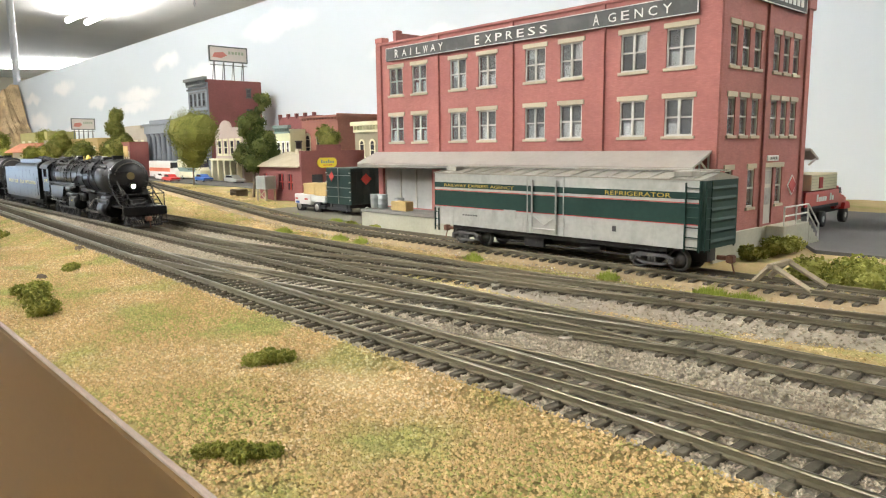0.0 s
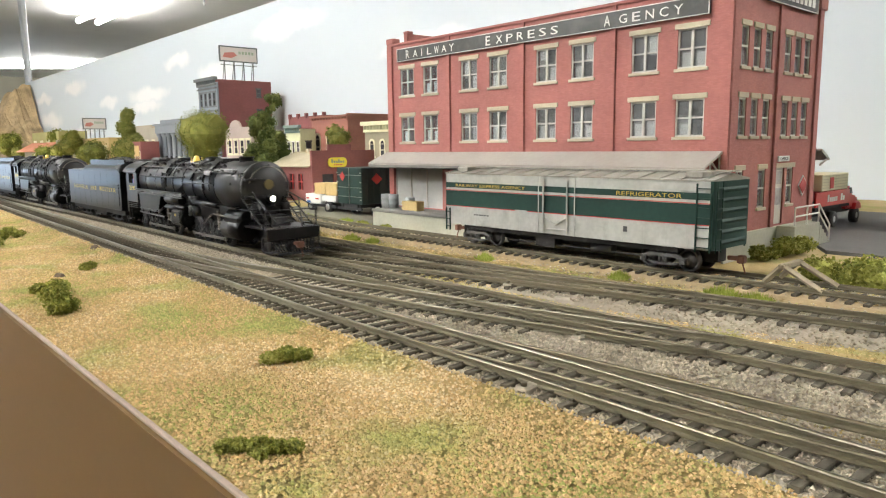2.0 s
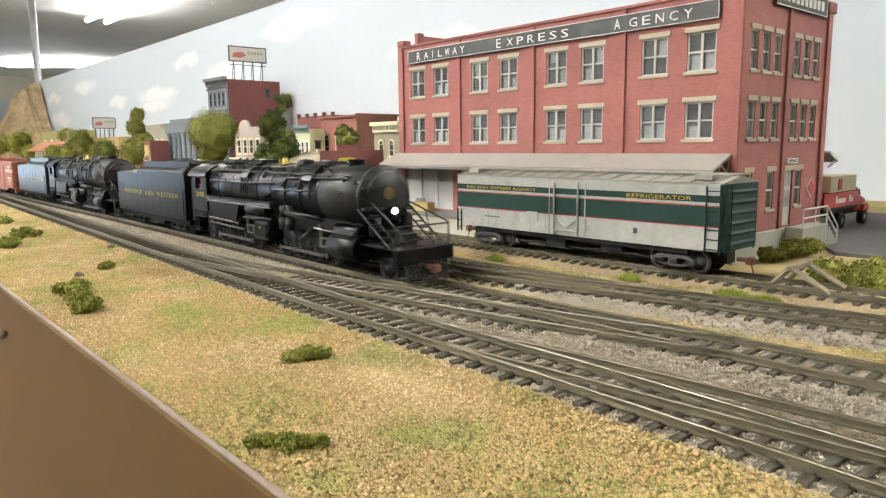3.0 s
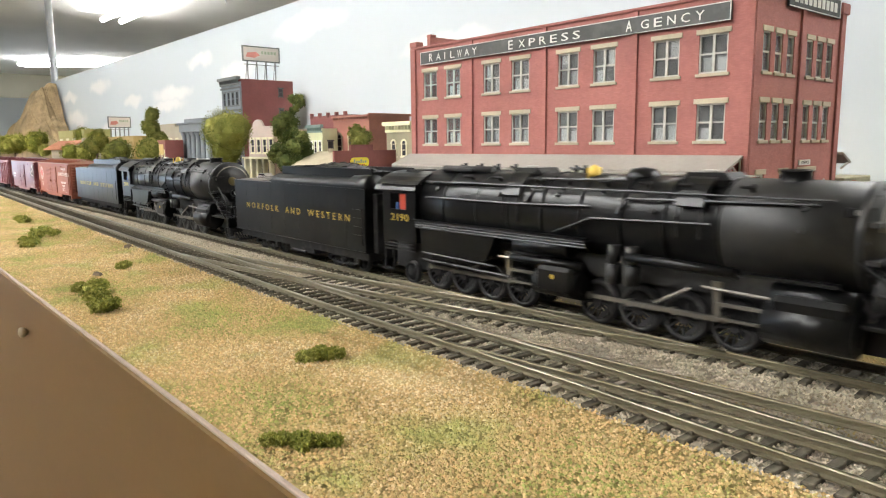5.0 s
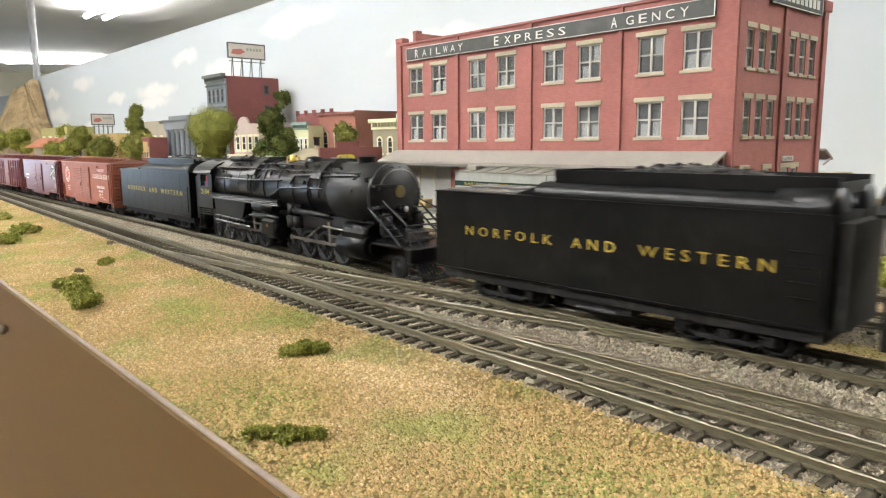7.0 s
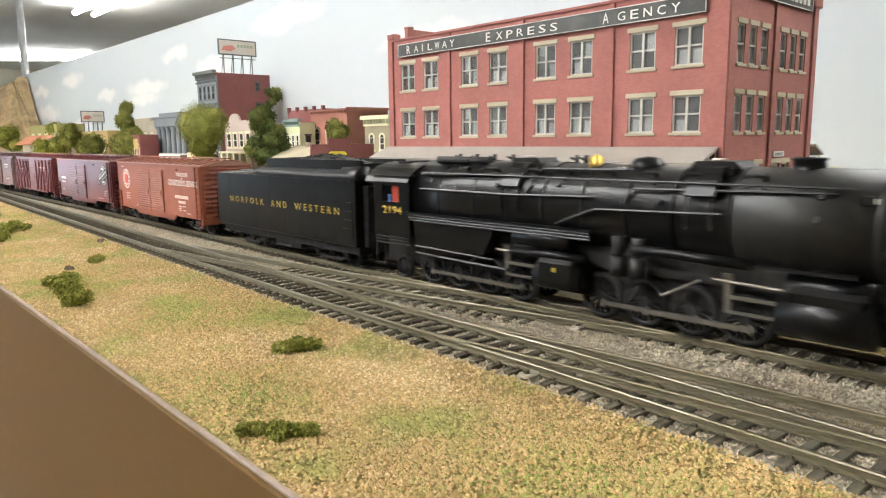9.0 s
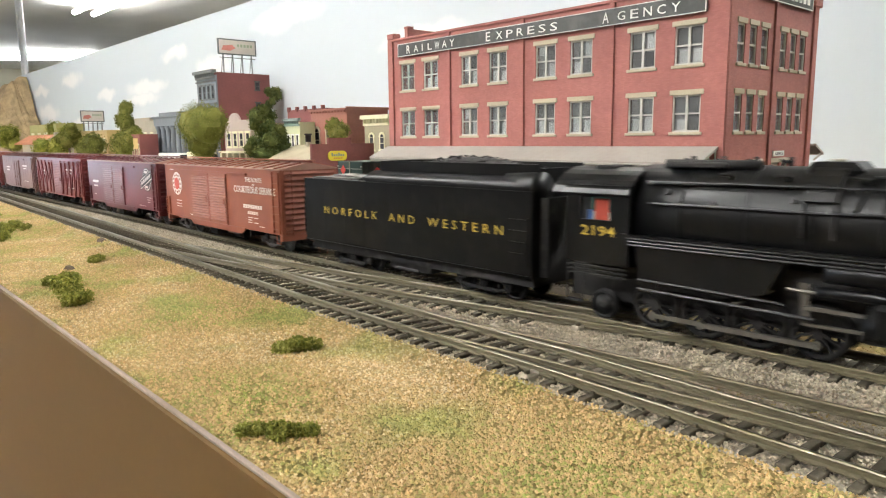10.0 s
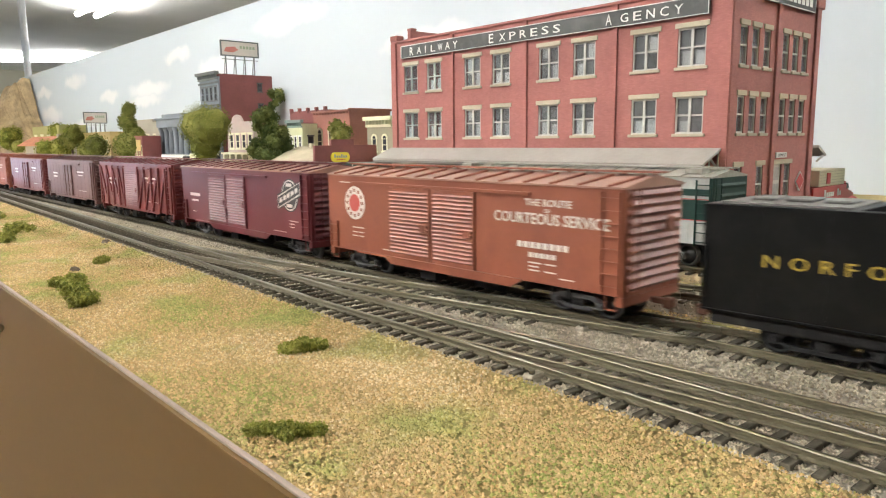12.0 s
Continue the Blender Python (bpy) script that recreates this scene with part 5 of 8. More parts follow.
        # cylinders
        for x0, x1, r, z, nm in ((-0.022, 0.002, 0.0066, 0.0195, "low_pressure_cylinder"), (-0.108, -0.088, 0.0050, 0.0195, "high_pressure_cylinder")):
            b = B()
            tube(b, (x0, s * 0.0132, z), (x1, s * 0.0132, z), r, 18)
            tube(b, (x0 - 0.0006, s * 0.0132, z), (x1 + 0.0008, s * 0.0132, z), r * 0.55, 14)
            tube(b, (x0 + 0.001, s * 0.0130, z + r + 0.0012), (x1 - 0.001, s * 0.0130, z + r + 0.0012), r * 0.52, 14)
            box(b, x0 + 0.0015, x1 - 0.0015, min(s * 0.007, s * 0.0182), max(s * 0.007, s * 0.0182), z - r * 0.75, z + r + 0.0018, 0.0016)
            cy = P(nm, b, LOCO, g, "black steam cylinder with valve chest")
            b = B()
            tube(b, ((x0 + x1) / 2, s * 0.0181, z + 0.003), ((x0 + x1) / 2, s * 0.0184, z + 0.003), 0.0009, 10)
            P("builder_plate", b, YELLOW, cy)
        # valve gear hangers and guides
        for x0 in (-0.022, -0.108):
            b = B()
            box(b, x0 - 0.016, x0, s * 0.0136 - 0.0006, s * 0.0136 + 0.0006, 0.0212, 0.0222)
            box(b, x0 - 0.016, x0, s * 0.0136 - 0.0006, s * 0.0136 + 0.0006, 0.0168, 0.0176)
            prism(b, [(x0 - 0.0145, 0.0168), (x0 - 0.0145, 0.0285), (x0 - 0.0175, 0.0285), (x0 - 0.0165, 0.0222), (x0 - 0.0165, 0.0168)], "y", s * 0.0128, s * 0.0138)
            tube(b, (x0 - 0.020, s * 0.0146, 0.0265), (x0 + 0.001, s * 0.0146, 0.0258), 0.0005, 6)
            tube(b, (x0 - 0.024, s * 0.0146, 0.0255), (x0 - 0.036, s * 0.0150, 0.0190), 0.0005, 6)
            P("valve_gear", b, STEEL_DARK, g, "dark steel valve gear and crosshead guides")
    for s in (-1, 1):
        for pts in ([(-0.010, 0.60), (-0.070, 0.52), (-0.073, 0.20)], [(-0.074, 1.02), (-0.110, 0.96), (-0.1125, 0.30)], [(-0.118, 0.70), (-0.172, 0.66)], [(-0.084, 0.30), (-0.120, 0.24), (-0.170, 0.24)], [(-0.040, 0.12), (-0.083, 0.05), (-0.100, -0.35)]):
            b = B()
            line = [Vector((x, s * math.cos(a) * (R + 0.0011), CZ + math.sin(a) * (R + 0.0011))) for x, a in pts]
            for p, q in zip(line, line[1:]):
                tube(b, p, q, 0.00050, 6)
            P("boiler_pipe", b, LOCO, boiler)
        for x, a in ((-0.014, 0.55), (-0.014, 0.15), (-0.060, 0.30), (-0.100, 0.55), (-0.128, 0.45), (-0.150, 0.30), (-0.165, 0.50)):
            b = B()
            d = Vector((0, s * math.cos(a), math.sin(a)))
            c = Vector((x, 0, CZ)) + d * R
            tube(b, c, c + d * 0.0012, 0.0010, 10)
            P("washout_plug", b, LOCO_DULL, boiler)
    b = B()
    ring = [Vector((0.0046, math.cos(a) * 0.0125, CZ + math.sin(a) * 0.0125)) for a in np.linspace(0.25, math.pi - 0.25, 12)]
    for p, q in zip(ring, ring[1:]):
        tube(b, p, q, 0.0004, 6)
    P("front_handrail", b, STEEL_DARK, front)
    for z in (-0.005, 0.005):
        b = B()
        box(b, 0.0022, 0.0052, -0.0145, -0.002, CZ + z - 0.0006, CZ + z + 0.0006)
        P("door_hinge", b, LOCO_DULL, front)
    for y in (-0.0095, 0.0095):
        b = B()
        tube(b, (0.0065, y, 0.0262), (0.0065, y, 0.0350), 0.0030, 12)
        tube(b, (0.0065, y, 0.0350), (0.0065, y, 0.0362), 0.0020, 10)
        tube(b, (0.0065, y, 0.0300), (0.0065, y, 0.0308), 0.0034, 12)
        P("front_pump", b, LOCO_DULL, g)
    b = B()
    for k in range(5):
        tube(b, (0.004 + 0.004 * k, -0.013 + 0.002 * k, 0.0235), (0.006 + 0.005 * k, 0.012 - 0.002 * k, 0.0255), 0.0006, 6)
    P("deck_piping", b, LOCO_DULL, g)
    # cab
    b = B()
    W, z0, z1 = 0.0172, 0.0270, 0.0530
    for s in (-1, 1):
        wy0, wy1 = s * W, s * (W - 0.0008)
        wall_sheet(b, "x", wy0, wy1, -0.2000, -0.1760, z0, z1, [(-0.1945, -0.1830, 0.0415, 0.0490)])
    box(b, -0.1768, -0.1760, -W, W, z0, z1)
    cab = P("cab", b, LOCO, g, "black cab with side window")
    b = B()
    arc = [(math.sin(a) * 0.0186, 0.0480 + math.cos(a) * 0.0105) for a in np.linspace(-1.35, 1.35, 13)]
    prism(b, arc + [(p[0] * 0.95, p[1] - 0.0009) for p in arc[::-1]], "x", -0.2055, -0.1760)
    P("cab_roof", b, LOCO, cab)
    b = B()
    box(b, -0.1955, -0.1885, -0.0066, 0.0066, 0.0580, 0.0589, 0.0002)
    P("roof_hatch", b, LOCO_DULL, cab)
    b = B()
    box(b, -0.1900, -0.1850, -W + 0.0020, -W + 0.0026, 0.0395, 0.0485)
    P("curtain", b, CABRED, cab, "bright red cab interior panel")
    b = B()
    box(b, -0.1930, -0.1912, -W + 0.0022, -W + 0.0028, 0.0395, 0.0445)
    P("seat_box", b, CABBLUE, cab, "blue cab interior panel")
    b = B()
    box(b, -0.1995, -0.1770, -W + 0.005, W - 0.005, 0.0262, 0.0275)
    box(b, -0.1850, -0.1790, -0.009, 0.009, 0.0275, 0.0500)
    P("cab_floor", b, LOCO_DULL, cab)
    lettering("cab_number", number, 0.0034, YELLOW, cab, pose(0, 0, -HEAD_Z) @ on_front(-0.1940, -W - 0.0001, 0.0362), 0.0130, "yellow cab lettering", 0.012)
    for s in (-1, 1):
        b = B()
        for k in range(3):
            box(b, -0.1985, -0.177, s * W - 0.0004, s * W + 0.0004, 0.0228 + k * 0.0014, 0.0233 + k * 0.0014)
        tube(b, (-0.1995, s * 0.0165, 0.0265), (-0.1995, s * 0.0165, 0.0130), 0.0004, 6)
        tube(b, (-0.1935, s * 0.0165, 0.0265), (-0.1935, s * 0.0165, 0.0130), 0.0004, 6)
        box(b, -0.1995, -0.1935, s * 0.0165 - 0.0012, s * 0.0165 + 0.0012, 0.0130, 0.0136)
        P("cab_steps", b, LOCO_DULL, g)
    # frame, pilot deck, steps
    b = B()
    box(b, -0.205, 0.020, -0.0052, 0.0052, 0.0125, 0.0275)
    box(b, -0.180, -0.005, -0.0085, 0.0085, 0.0235, 0.0330)
    P("frame", b, LOCO_DULL, g)
    b = B()
    box(b, 0.002, 0.031, -0.0155, 0.0155, 0.0215, 0.0228, 0.0003)
    box(b, 0.0295, 0.0335, -0.0168, 0.0168, 0.0160, 0.0226, 0.0005)
    box(b, 0.006, 0.016, -0.0070, 0.0070, 0.0228, 0.0285, 0.0008)
    deck = P("pilot_deck", b, LOCO, g)
    b = B()
    box(b, 0.0345, 0.0365, -0.0110, 0.0110, 0.0078, 0.0090)
    pilot = P("pilot", b, LOCO_DULL, g, "black bar pilot")
    for y in np.linspace(-0.0135, 0.0135, 13):
        b = B()
        tube(b, (0.0315, y, 0.0165), (0.0355, y * 0.75, 0.0085), 0.0005, 5)
        P("pilot_bar", b, LOCO_DULL, pilot)
    for s in (-1, 1):
        b = B()
        box(b, 0.030, 0.0355, s * 0.0140 - 0.0026, s * 0.0140 + 0.0026, 0.0092, 0.0098)
        for dy in (-0.0024, 0.0024):
            tube(b, (0.0318, s * 0.0140 + dy, 0.0165), (0.0330, s * 0.0140 + dy, 0.0095), 0.0004, 5)
        P("footboard", b, LOCO_DULL, g)
    for s in (-1, 1):
        b = B()
        for y in (0.0105, 0.0158):
            tube(b, (0.0265, s * y, 0.0226), (0.0010, s * y, 0.0390), 0.00055, 6)
        for k in range(6):
            f = (k + 0.5) / 6
            x, z = 0.0265 - 0.0255 * f, 0.0226 + 0.0164 * f
            box(b, x - 0.0012, x + 0.0012, min(s * 0.0105, s * 0.0158), max(s * 0.0105, s * 0.0158), z - 0.0002, z + 0.0003)
        P("front_ladder", b, LOCO, g, "sloping front steps")
        b = B()
        tube(b, (0.0305, s * 0.0160, 0.0226), (0.0305, s * 0.0160, 0.0330), 0.0004, 6)
        tube(b, (0.0305, s * 0.0160, 0.0330), (0.0060, s * 0.0110, 0.0420), 0.0004, 6)
        tube(b, (0.031, s * 0.016, 0.0326), (0.031, 0, 0.0326), 0.0004, 6)
        tube(b, (0.0175, s * 0.0125, 0.0380), (0.0300, s * 0.0070, 0.0228), 0.0004, 6)
        P("grab_rail", b, LOCO_DULL, g)
    coupler(g, 0.0335, 1)
    # wheels and rods
    wheelset(g, 0.0135, 0.0050)
    wheelset(g, -0.190, 0.0050)
    RD = 0.0080
    for axles in ((-0.0340, -0.0508, -0.0676, -0.0844), (-0.1210, -0.1375, -0.1540, -0.1705)):
        for x in axles:
            wheelset(g, x, RD, 0.0074, 14)
        for s in (-1, 1):
            b = B()
            lo, hi = axles[-1] - axles[0], 0.0
            box(b, lo, hi, s * 0.0108 - 0.0003, s * 0.0108 + 0.0003, -0.0007, 0.0007)
            for x in axles:
                tube(b, (x - axles[0], s * 0.0104, 0), (x - axles[0], s * 0.0114, 0), 0.0014, 10)
            rod = part("side_rod", b, STEEL_DARK, g, "worn steel side rod")
            RODS.append((rod, (axles[0], 0, RD), RD * 0.42, RD, 0.0))
            b = B()
            c = axles[2] - axles[0]
            box(b, c, c + 0.0335, s * 0.0120 - 0.0003, s * 0.0120 + 0.0003, -0.0007, 0.0007)
            tube(b, (c, s * 0.0116, 0), (c, s * 0.0125, 0), 0.0013, 10)
            rod = part("main_rod", b, STEEL_DARK, g, "worn steel main rod")
            RODS.append((rod, (axles[0], 0, RD), RD * 0.42, RD, 1.0))
    return g


def tender(label):
    """Its front at the origin, its rear 0.152 m behind."""
    t = thing("tender", 0, 0, HEAD_Z, label, "tender", "tenders of the train")
    W, L, Z0, Z1 = 0.0177, 0.1520, 0.0180, 0.0502
    b = B()
    box(b, -L, -0.0005, -W, W, Z0, Z1 - 0.0006)
    body = P("tank", b, LOCO, t, "black riveted water tank")
    b = B()
    arc = [(W, Z1 - 0.0006)] + [(W - 0.0035 + math.cos(a) * 0.0035, Z1 + math.sin(a) * 0.0035) for a in np.linspace(0.0, 1.15, 6)] + [(0.0125, 0.0545)]
    prism(b, [(-p[0], p[1]) for p in arc] + arc[::-1], "x", -0.100, -0.0060)
    P("tank_shoulder", b, LOCO, t)
    for s in (-1, 1):
        b = B()
        lathe(b, [(-0.0180, 0.0010), (-0.0165, 0.0060), (-0.0020, 0.0066), (-0.0005, 0.0062), (-0.0005, 0.0001)], "x", (0, s * 0.0112, 0.0500), 20)
        P("bunker_end", b, LOCO, t, "rounded black bunker end")
    b = B()
    prism(b, [(-0.100, Z1 - 0.0006), (-0.112, Z1 - 0.0006), (-0.100, 0.0535)], "y", -0.0135, 0.0135)
    P("bunker_slope", b, LOCO, t)
    b = B()
    for s in (-1, 1):
        box(b, -0.094, -0.001, min(s * 0.0120, s * 0.0132), max(s * 0.0120, s * 0.0132), 0.0545, 0.0590)
    box(b, -0.094, -0.093, -0.0120, 0.0120, 0.0545, 0.0590)
    box(b, -0.0022, -0.0010, -0.0120, 0.0120, 0.0545, 0.0575)
    P("coal_bunker", b, LOCO, t)
    b = B()
    nx, ny = 26, 9
    grid = [[b.verts.new((-0.088 + 0.078 * i / nx, -0.0118 + 0.0236 * j / ny, 0.0560 + 0.0050 * math.sin(math.pi * i / nx) * math.sin(math.pi * (j + 0.4) / (ny + 0.8)) + 0.0006 * noise.noise((i * 1.7, j * 1.9, 2)))) for j in range(ny + 1)] for i in range(nx + 1)]
    for i in range(nx):
        for j in range(ny):
            b.faces.new((grid[i][j], grid[i + 1][j], grid[i + 1][j + 1], grid[i][j + 1]))
    heap = P("coal_heap", b, COAL, t, "heap of black coal")
    r = random.Random(8)
    v, f = [], []
    for _ in range(420):
        i, j = r.random(), r.random()
        c = Vector((-0.088 + 0.078 * i, -0.0112 + 0.0224 * j, 0.0560 + 0.0052 * math.sin(math.pi * i) * math.sin(math.pi * j) - HEAD_Z))
        o = len(v)
        v += [tuple(c + Vector([r.uniform(-0.0011, 0.0011) for _ in range(3)])) for _ in range(4)]
        f += [(o, o + 1, o + 2), (o, o + 3, o + 1), (o, o + 2, o + 3), (o + 1, o + 3, o + 2)]
    raw("coal_lumps", v, f, COAL, t, "", "stuff")
    b = B()
    box(b, -L + 0.004, -0.114, -0.0150, 0.0150, Z1 - 0.0005, Z1 + 0.0001)
    for x in (-0.140, -0.130, -0.120):
        box(b, x - 0.0035, x + 0.0035, -0.0060, 0.0060, Z1 + 0.0001, Z1 + 0.0010, 0.0003)
    P("rear_deck", b, mat("dusty_deck_steel", (0.16, 0.15, 0.14), 0.55, 0.1, 0.3, 60, 500, 0.1), t, "dusty rear deck with hatches")
    b = B()
    for s in (-1, 1):
        box(b, -L, -0.0005, s * W - 0.0004, s * W + 0.0004, Z1 - 0.0012, Z1 - 0.0007)
        box(b, -L, -0.0005, s * W - 0.0004, s * W + 0.0004, Z0, Z0 + 0.0006)
        for x in np.linspace(-L + 0.0004, -0.001, 10):
            box(b, x - 0.00012, x + 0.00012, s * W - 0.00006, s * W + 0.00006, Z0 + 0.0008, Z1 - 0.0014)
    P("seams", b, LOCO, body)
    for k in range(4):
        b = B()
        box(b, -0.0110, -0.0035, -W - 0.0005, -W, 0.0265 + k * 0.0042, 0.0267 + k * 0.0042)
        P("step", b, LOCO, t)
    for x in (-0.1505, -0.0015):
        b = B()
        tube(b, (x, -W - 0.0012, Z0 + 0.004), (x, -W - 0.0012, Z0 + 0.022), 0.0003, 5)
        P("grab_iron", b, LOCO, t)
    b = B()
    box(b, -L + 0.002, -0.002, -0.0150, 0.0150, 0.0140, Z0 - 0.0002)
    box(b, -0.090, -0.062, -0.0120, 0.0120, 0.0105, 0.0140)
    P("underframe", b, LOCO_DULL, t)
    b = B()
    box(b, -0.0005, 0.0030, -0.0130, 0.0130, 0.0180, 0.0470)
    P("front_plate", b, LOCO_DULL, t)
    for s in (-1, 1):
        b = B()
        tube(b, (-0.082, s * 0.0150, 0.0115), (-0.066, s * 0.0150, 0.0115), 0.0007, 6)
        P("brake_pipe", b, LOCO_DULL, t)
    text = (("NORFOLK", -0.1345, -0.0915), ("AND", -0.0830, -0.0655), ("WESTERN", -0.0570, -0.0145))
    for w, x0, x1 in text:
        lettering("lettering", w, 0.0036, YELLOW, body, pose(0, 0, -HEAD_Z) @ on_front(x0, -W - 0.0001, 0.0326), x1 - x0, "yellow painted letters", 0.004, 1.7)
    for x in (-0.030, -0.119):
        freight_truck(t, x, (-0.0135, 0.0, 0.0135), 0.0052, LOCO_DULL, 0.0118)
    coupler(t, -L, -1)
    return t


# ---- the standing refrigerator car ----
def refrigerator_car():
    L, W, Z0, Z1 = 0.0895, 0.0170, 0.0185, 0.0500
    cx = -0.2425
    c = thing("refrigerator_car", cx, track_s(cx), HEAD_Z, "weathered silver and dark green express refrigerator car on the siding", "freight car")
    b = B()
    box(b, -L, L, -W, W, Z0, Z1, 0.0002)
    body = P("body", b, SILVER, c)
    for s in (-1, 1):
        b = B()
        y0, y1 = sorted((s * W, s * (W + 0.00022)))
        box(b, -L + 0.0002, L - 0.0002, y0, y1, 0.0415, 0.0447)
        P("upper_stripe", b, REEF_GREEN, body, "dark green stripe")
        b = B()
        box(b, -L + 0.0002, L - 0.0002, y0, y1, 0.0302, 0.0396)
        P("lower_stripe", b, REEF_GREEN, body, "dark green stripe")
        b = B()
        for z in (0.0298, 0.0397):
            box(b, -L + 0.0002, L - 0.0002, y0, y1, z, z + 0.00042)
        P("pinstripe", b, RED_LINE, body)
        b = B()
        for x in (-0.0085, 0.0080):
            tube(b, (x, s * (W + 0.0010), Z0 + 0.001), (x, s * (W + 0.0010), Z1 - 0.002), 0.00055, 6)
        for z0_, z1_, x0, x1 in ((0.0285, 0.0235, -0.0080, 0.0), (0.0235, 0.0285, 0.0, 0.0078), (0.0215, 0.0215, -0.0085, 0.0080)):
            tube(b, (x0, s * (W + 0.0009), z0_), (x1, s * (W + 0.0009), z1_), 0.0004, 6)
        P("door_lock", b, SILVER, body, "silver door locking bars")
        b = B()
        for x in (-0.0125, 0.0125):
            box(b, x - 0.0003, x + 0.0003, y0, s * (W + 0.0004) if s > 0 else y1, Z0, Z1) if s > 0 else box(b, x - 0.0003, x + 0.0003, -(W + 0.0004), -W, Z0, Z1)
        for x in list(np.arange(-0.085, -0.015, 0.0115)) + list(np.arange(0.0195, 0.086, 0.0115)):
            box(b, x - 0.0008, x + 0.0008, *sorted((s * W, s * (W + 0.00012))), Z0, 0.0297)
        box(b, -0.0300, -0.0210, *sorted((s * W, s * (W + 0.0004))), 0.0255, 0.0305)
        P("side_trim", b, SILVER, body)
        ladder(c, L - 0.0075, L - 0.0006, s * W, s, Z0 - 0.001, Z1 - 0.001, 7, REEF_GREEN)
        ladder(c, -L + 0.0006, -L + 0.0040, s * W, s, Z0 - 0.004, Z0 + 0.010, 3, REEF_GREEN)
        b = B()
        box(b, L - 0.0012, L + 0.0004, *sorted((s * (W - 0.001), s * (W + 0.0003))), Z0, Z1)
        P("corner_post", b, REEF_GREEN, c)
    lettering("lettering", "RAILWAY EXPRESS AGENCY", 0.0018, YELLOW, body, pose(0, 0, -HEAD_Z) @ on_front(-0.0800, -W - 0.0004, 0.0421), 0.0575, "yellow painted letters", 0.0)
    lettering("lettering", "REFRIGERATOR", 0.0021, YELLOW, body, pose(0, 0, -HEAD_Z) @ on_front(0.0385, -W - 0.0004, 0.0419), 0.0360, "yellow painted letters", 0.0)
    bars(body, [(-0.064 + k * 0.0022, -0.0625 + k * 0.0022, 0.0250, 0.0258) for k in range(6)] + [(0.043, 0.0452, 0.0238, 0.0265)], -W - 0.0002, TRUCKMETAL)
    b = B()
    prism(b, [(-W - 0.0006, Z1), (-W - 0.0006, Z1 + 0.0006), (0, Z1 + 0.0034), (W + 0.0006, Z1 + 0.0006), (W + 0.0006, Z1)], "x", -L - 0.0004, L + 0.0004)
    roof = P("roof", b, REEF_ROOF, c, "dirty pale car roof")
    b = B()
    for k in range(16):
        x = -L + 0.004 + k * 0.0114
        for s in (-1, 1):
            prism(b, [(s * (W + 0.0006), Z1 + 0.0005), (s * 0.002, Z1 + 0.0031), (s * 0.002, Z1 + 0.0037), (s * (W + 0.0006), Z1 + 0.0011)], "x", x - 0.0004, x + 0.0004)
    P("roof_seams", b, REEF_ROOF, roof)
    b = B()
    for y in (-0.0024, 0, 0.0024):
        box(b, -L - 0.002, L + 0.002, y - 0.0010, y + 0.0010, Z1 + 0.0040, Z1 + 0.0046)
    for x in (-0.078, 0.078):
        for s in (-1, 1):
            box(b, x - 0.0045, x + 0.0045, *sorted((s * 0.006, s * 0.0135)), Z1 + 0.0014, Z1 + 0.0042, 0.0004)
    P("running_board", b, REEF_ROOF, roof)
    for e in (-1, 1):
        b = B()
        box(b, *sorted((e * L, e * (L + 0.0005))), -W + 0.001, W - 0.001, Z0, Z1)
        panel = P("end_panel", b, REEF_GREEN, c, "dark green ribbed car end")
        for z in np.linspace(Z0 + 0.003, Z1 - 0.004, 6):
            b = B()
            prism(b, [(e * (L + 0.0005), z - 0.0012), (e * (L + 0.0011), z), (e * (L + 0.0005), z + 0.0012)], "y", -W + 0.008, W - 0.002)
            P("rib", b, REEF_GREEN, panel)
        b = B()
        for y in (-W + 0.0015, -W + 0.0065):
            tube(b, (e * (L + 0.0014), y, Z0 - 0.001), (e * (L + 0.0014), y, Z1), 0.0003, 5)
        for z in np.linspace(Z0, Z1 - 0.003, 7):
            tube(b, (e * (L + 0.0014), -W + 0.0015, z), (e * (L + 0.0014), -W + 0.0065, z), 0.0003, 5)
        P("end_ladder", b, REEF_GREEN, c)
        coupler(c, e * L, e)
    b = B()
    box(b, -L + 0.003, L - 0.003, -0.0040, 0.0040, 0.0115, Z0 - 0.0002)
    box(b, -0.072, 0.072, -0.0150, 0.0150, 0.0160, Z0 - 0.0002)
    tube(b, (0.020, -0.0100, 0.0132), (0.033, -0.0100, 0.0132), 0.0028, 12)
    box(b, -0.018, -0.004, -0.0130, -0.0060, 0.0105, 0.0160)
    tube(b, (-0.04, -0.011, 0.0118), (0.05, -0.011, 0.0118), 0.0005, 6)
    P("underframe", b, LOCO_DULL, c)
    for x in (-0.0640, 0.0640):
        freight_truck(c, x, (-0.0104, 0.0104), 0.0056, TRUCKMETAL, 0.0140)
    return c


HEAD_LIT = glow("lit_headlight_lens", (1.0, 0.90, 0.66), 30.0)
HEAD_OFF = mat("unlit_lens", (0.5, 0.5, 0.48), 0.2, 0.3, 0.1)

SPEED = 0.1067
TRAIN = []  # (thing, place of its origin at the start)


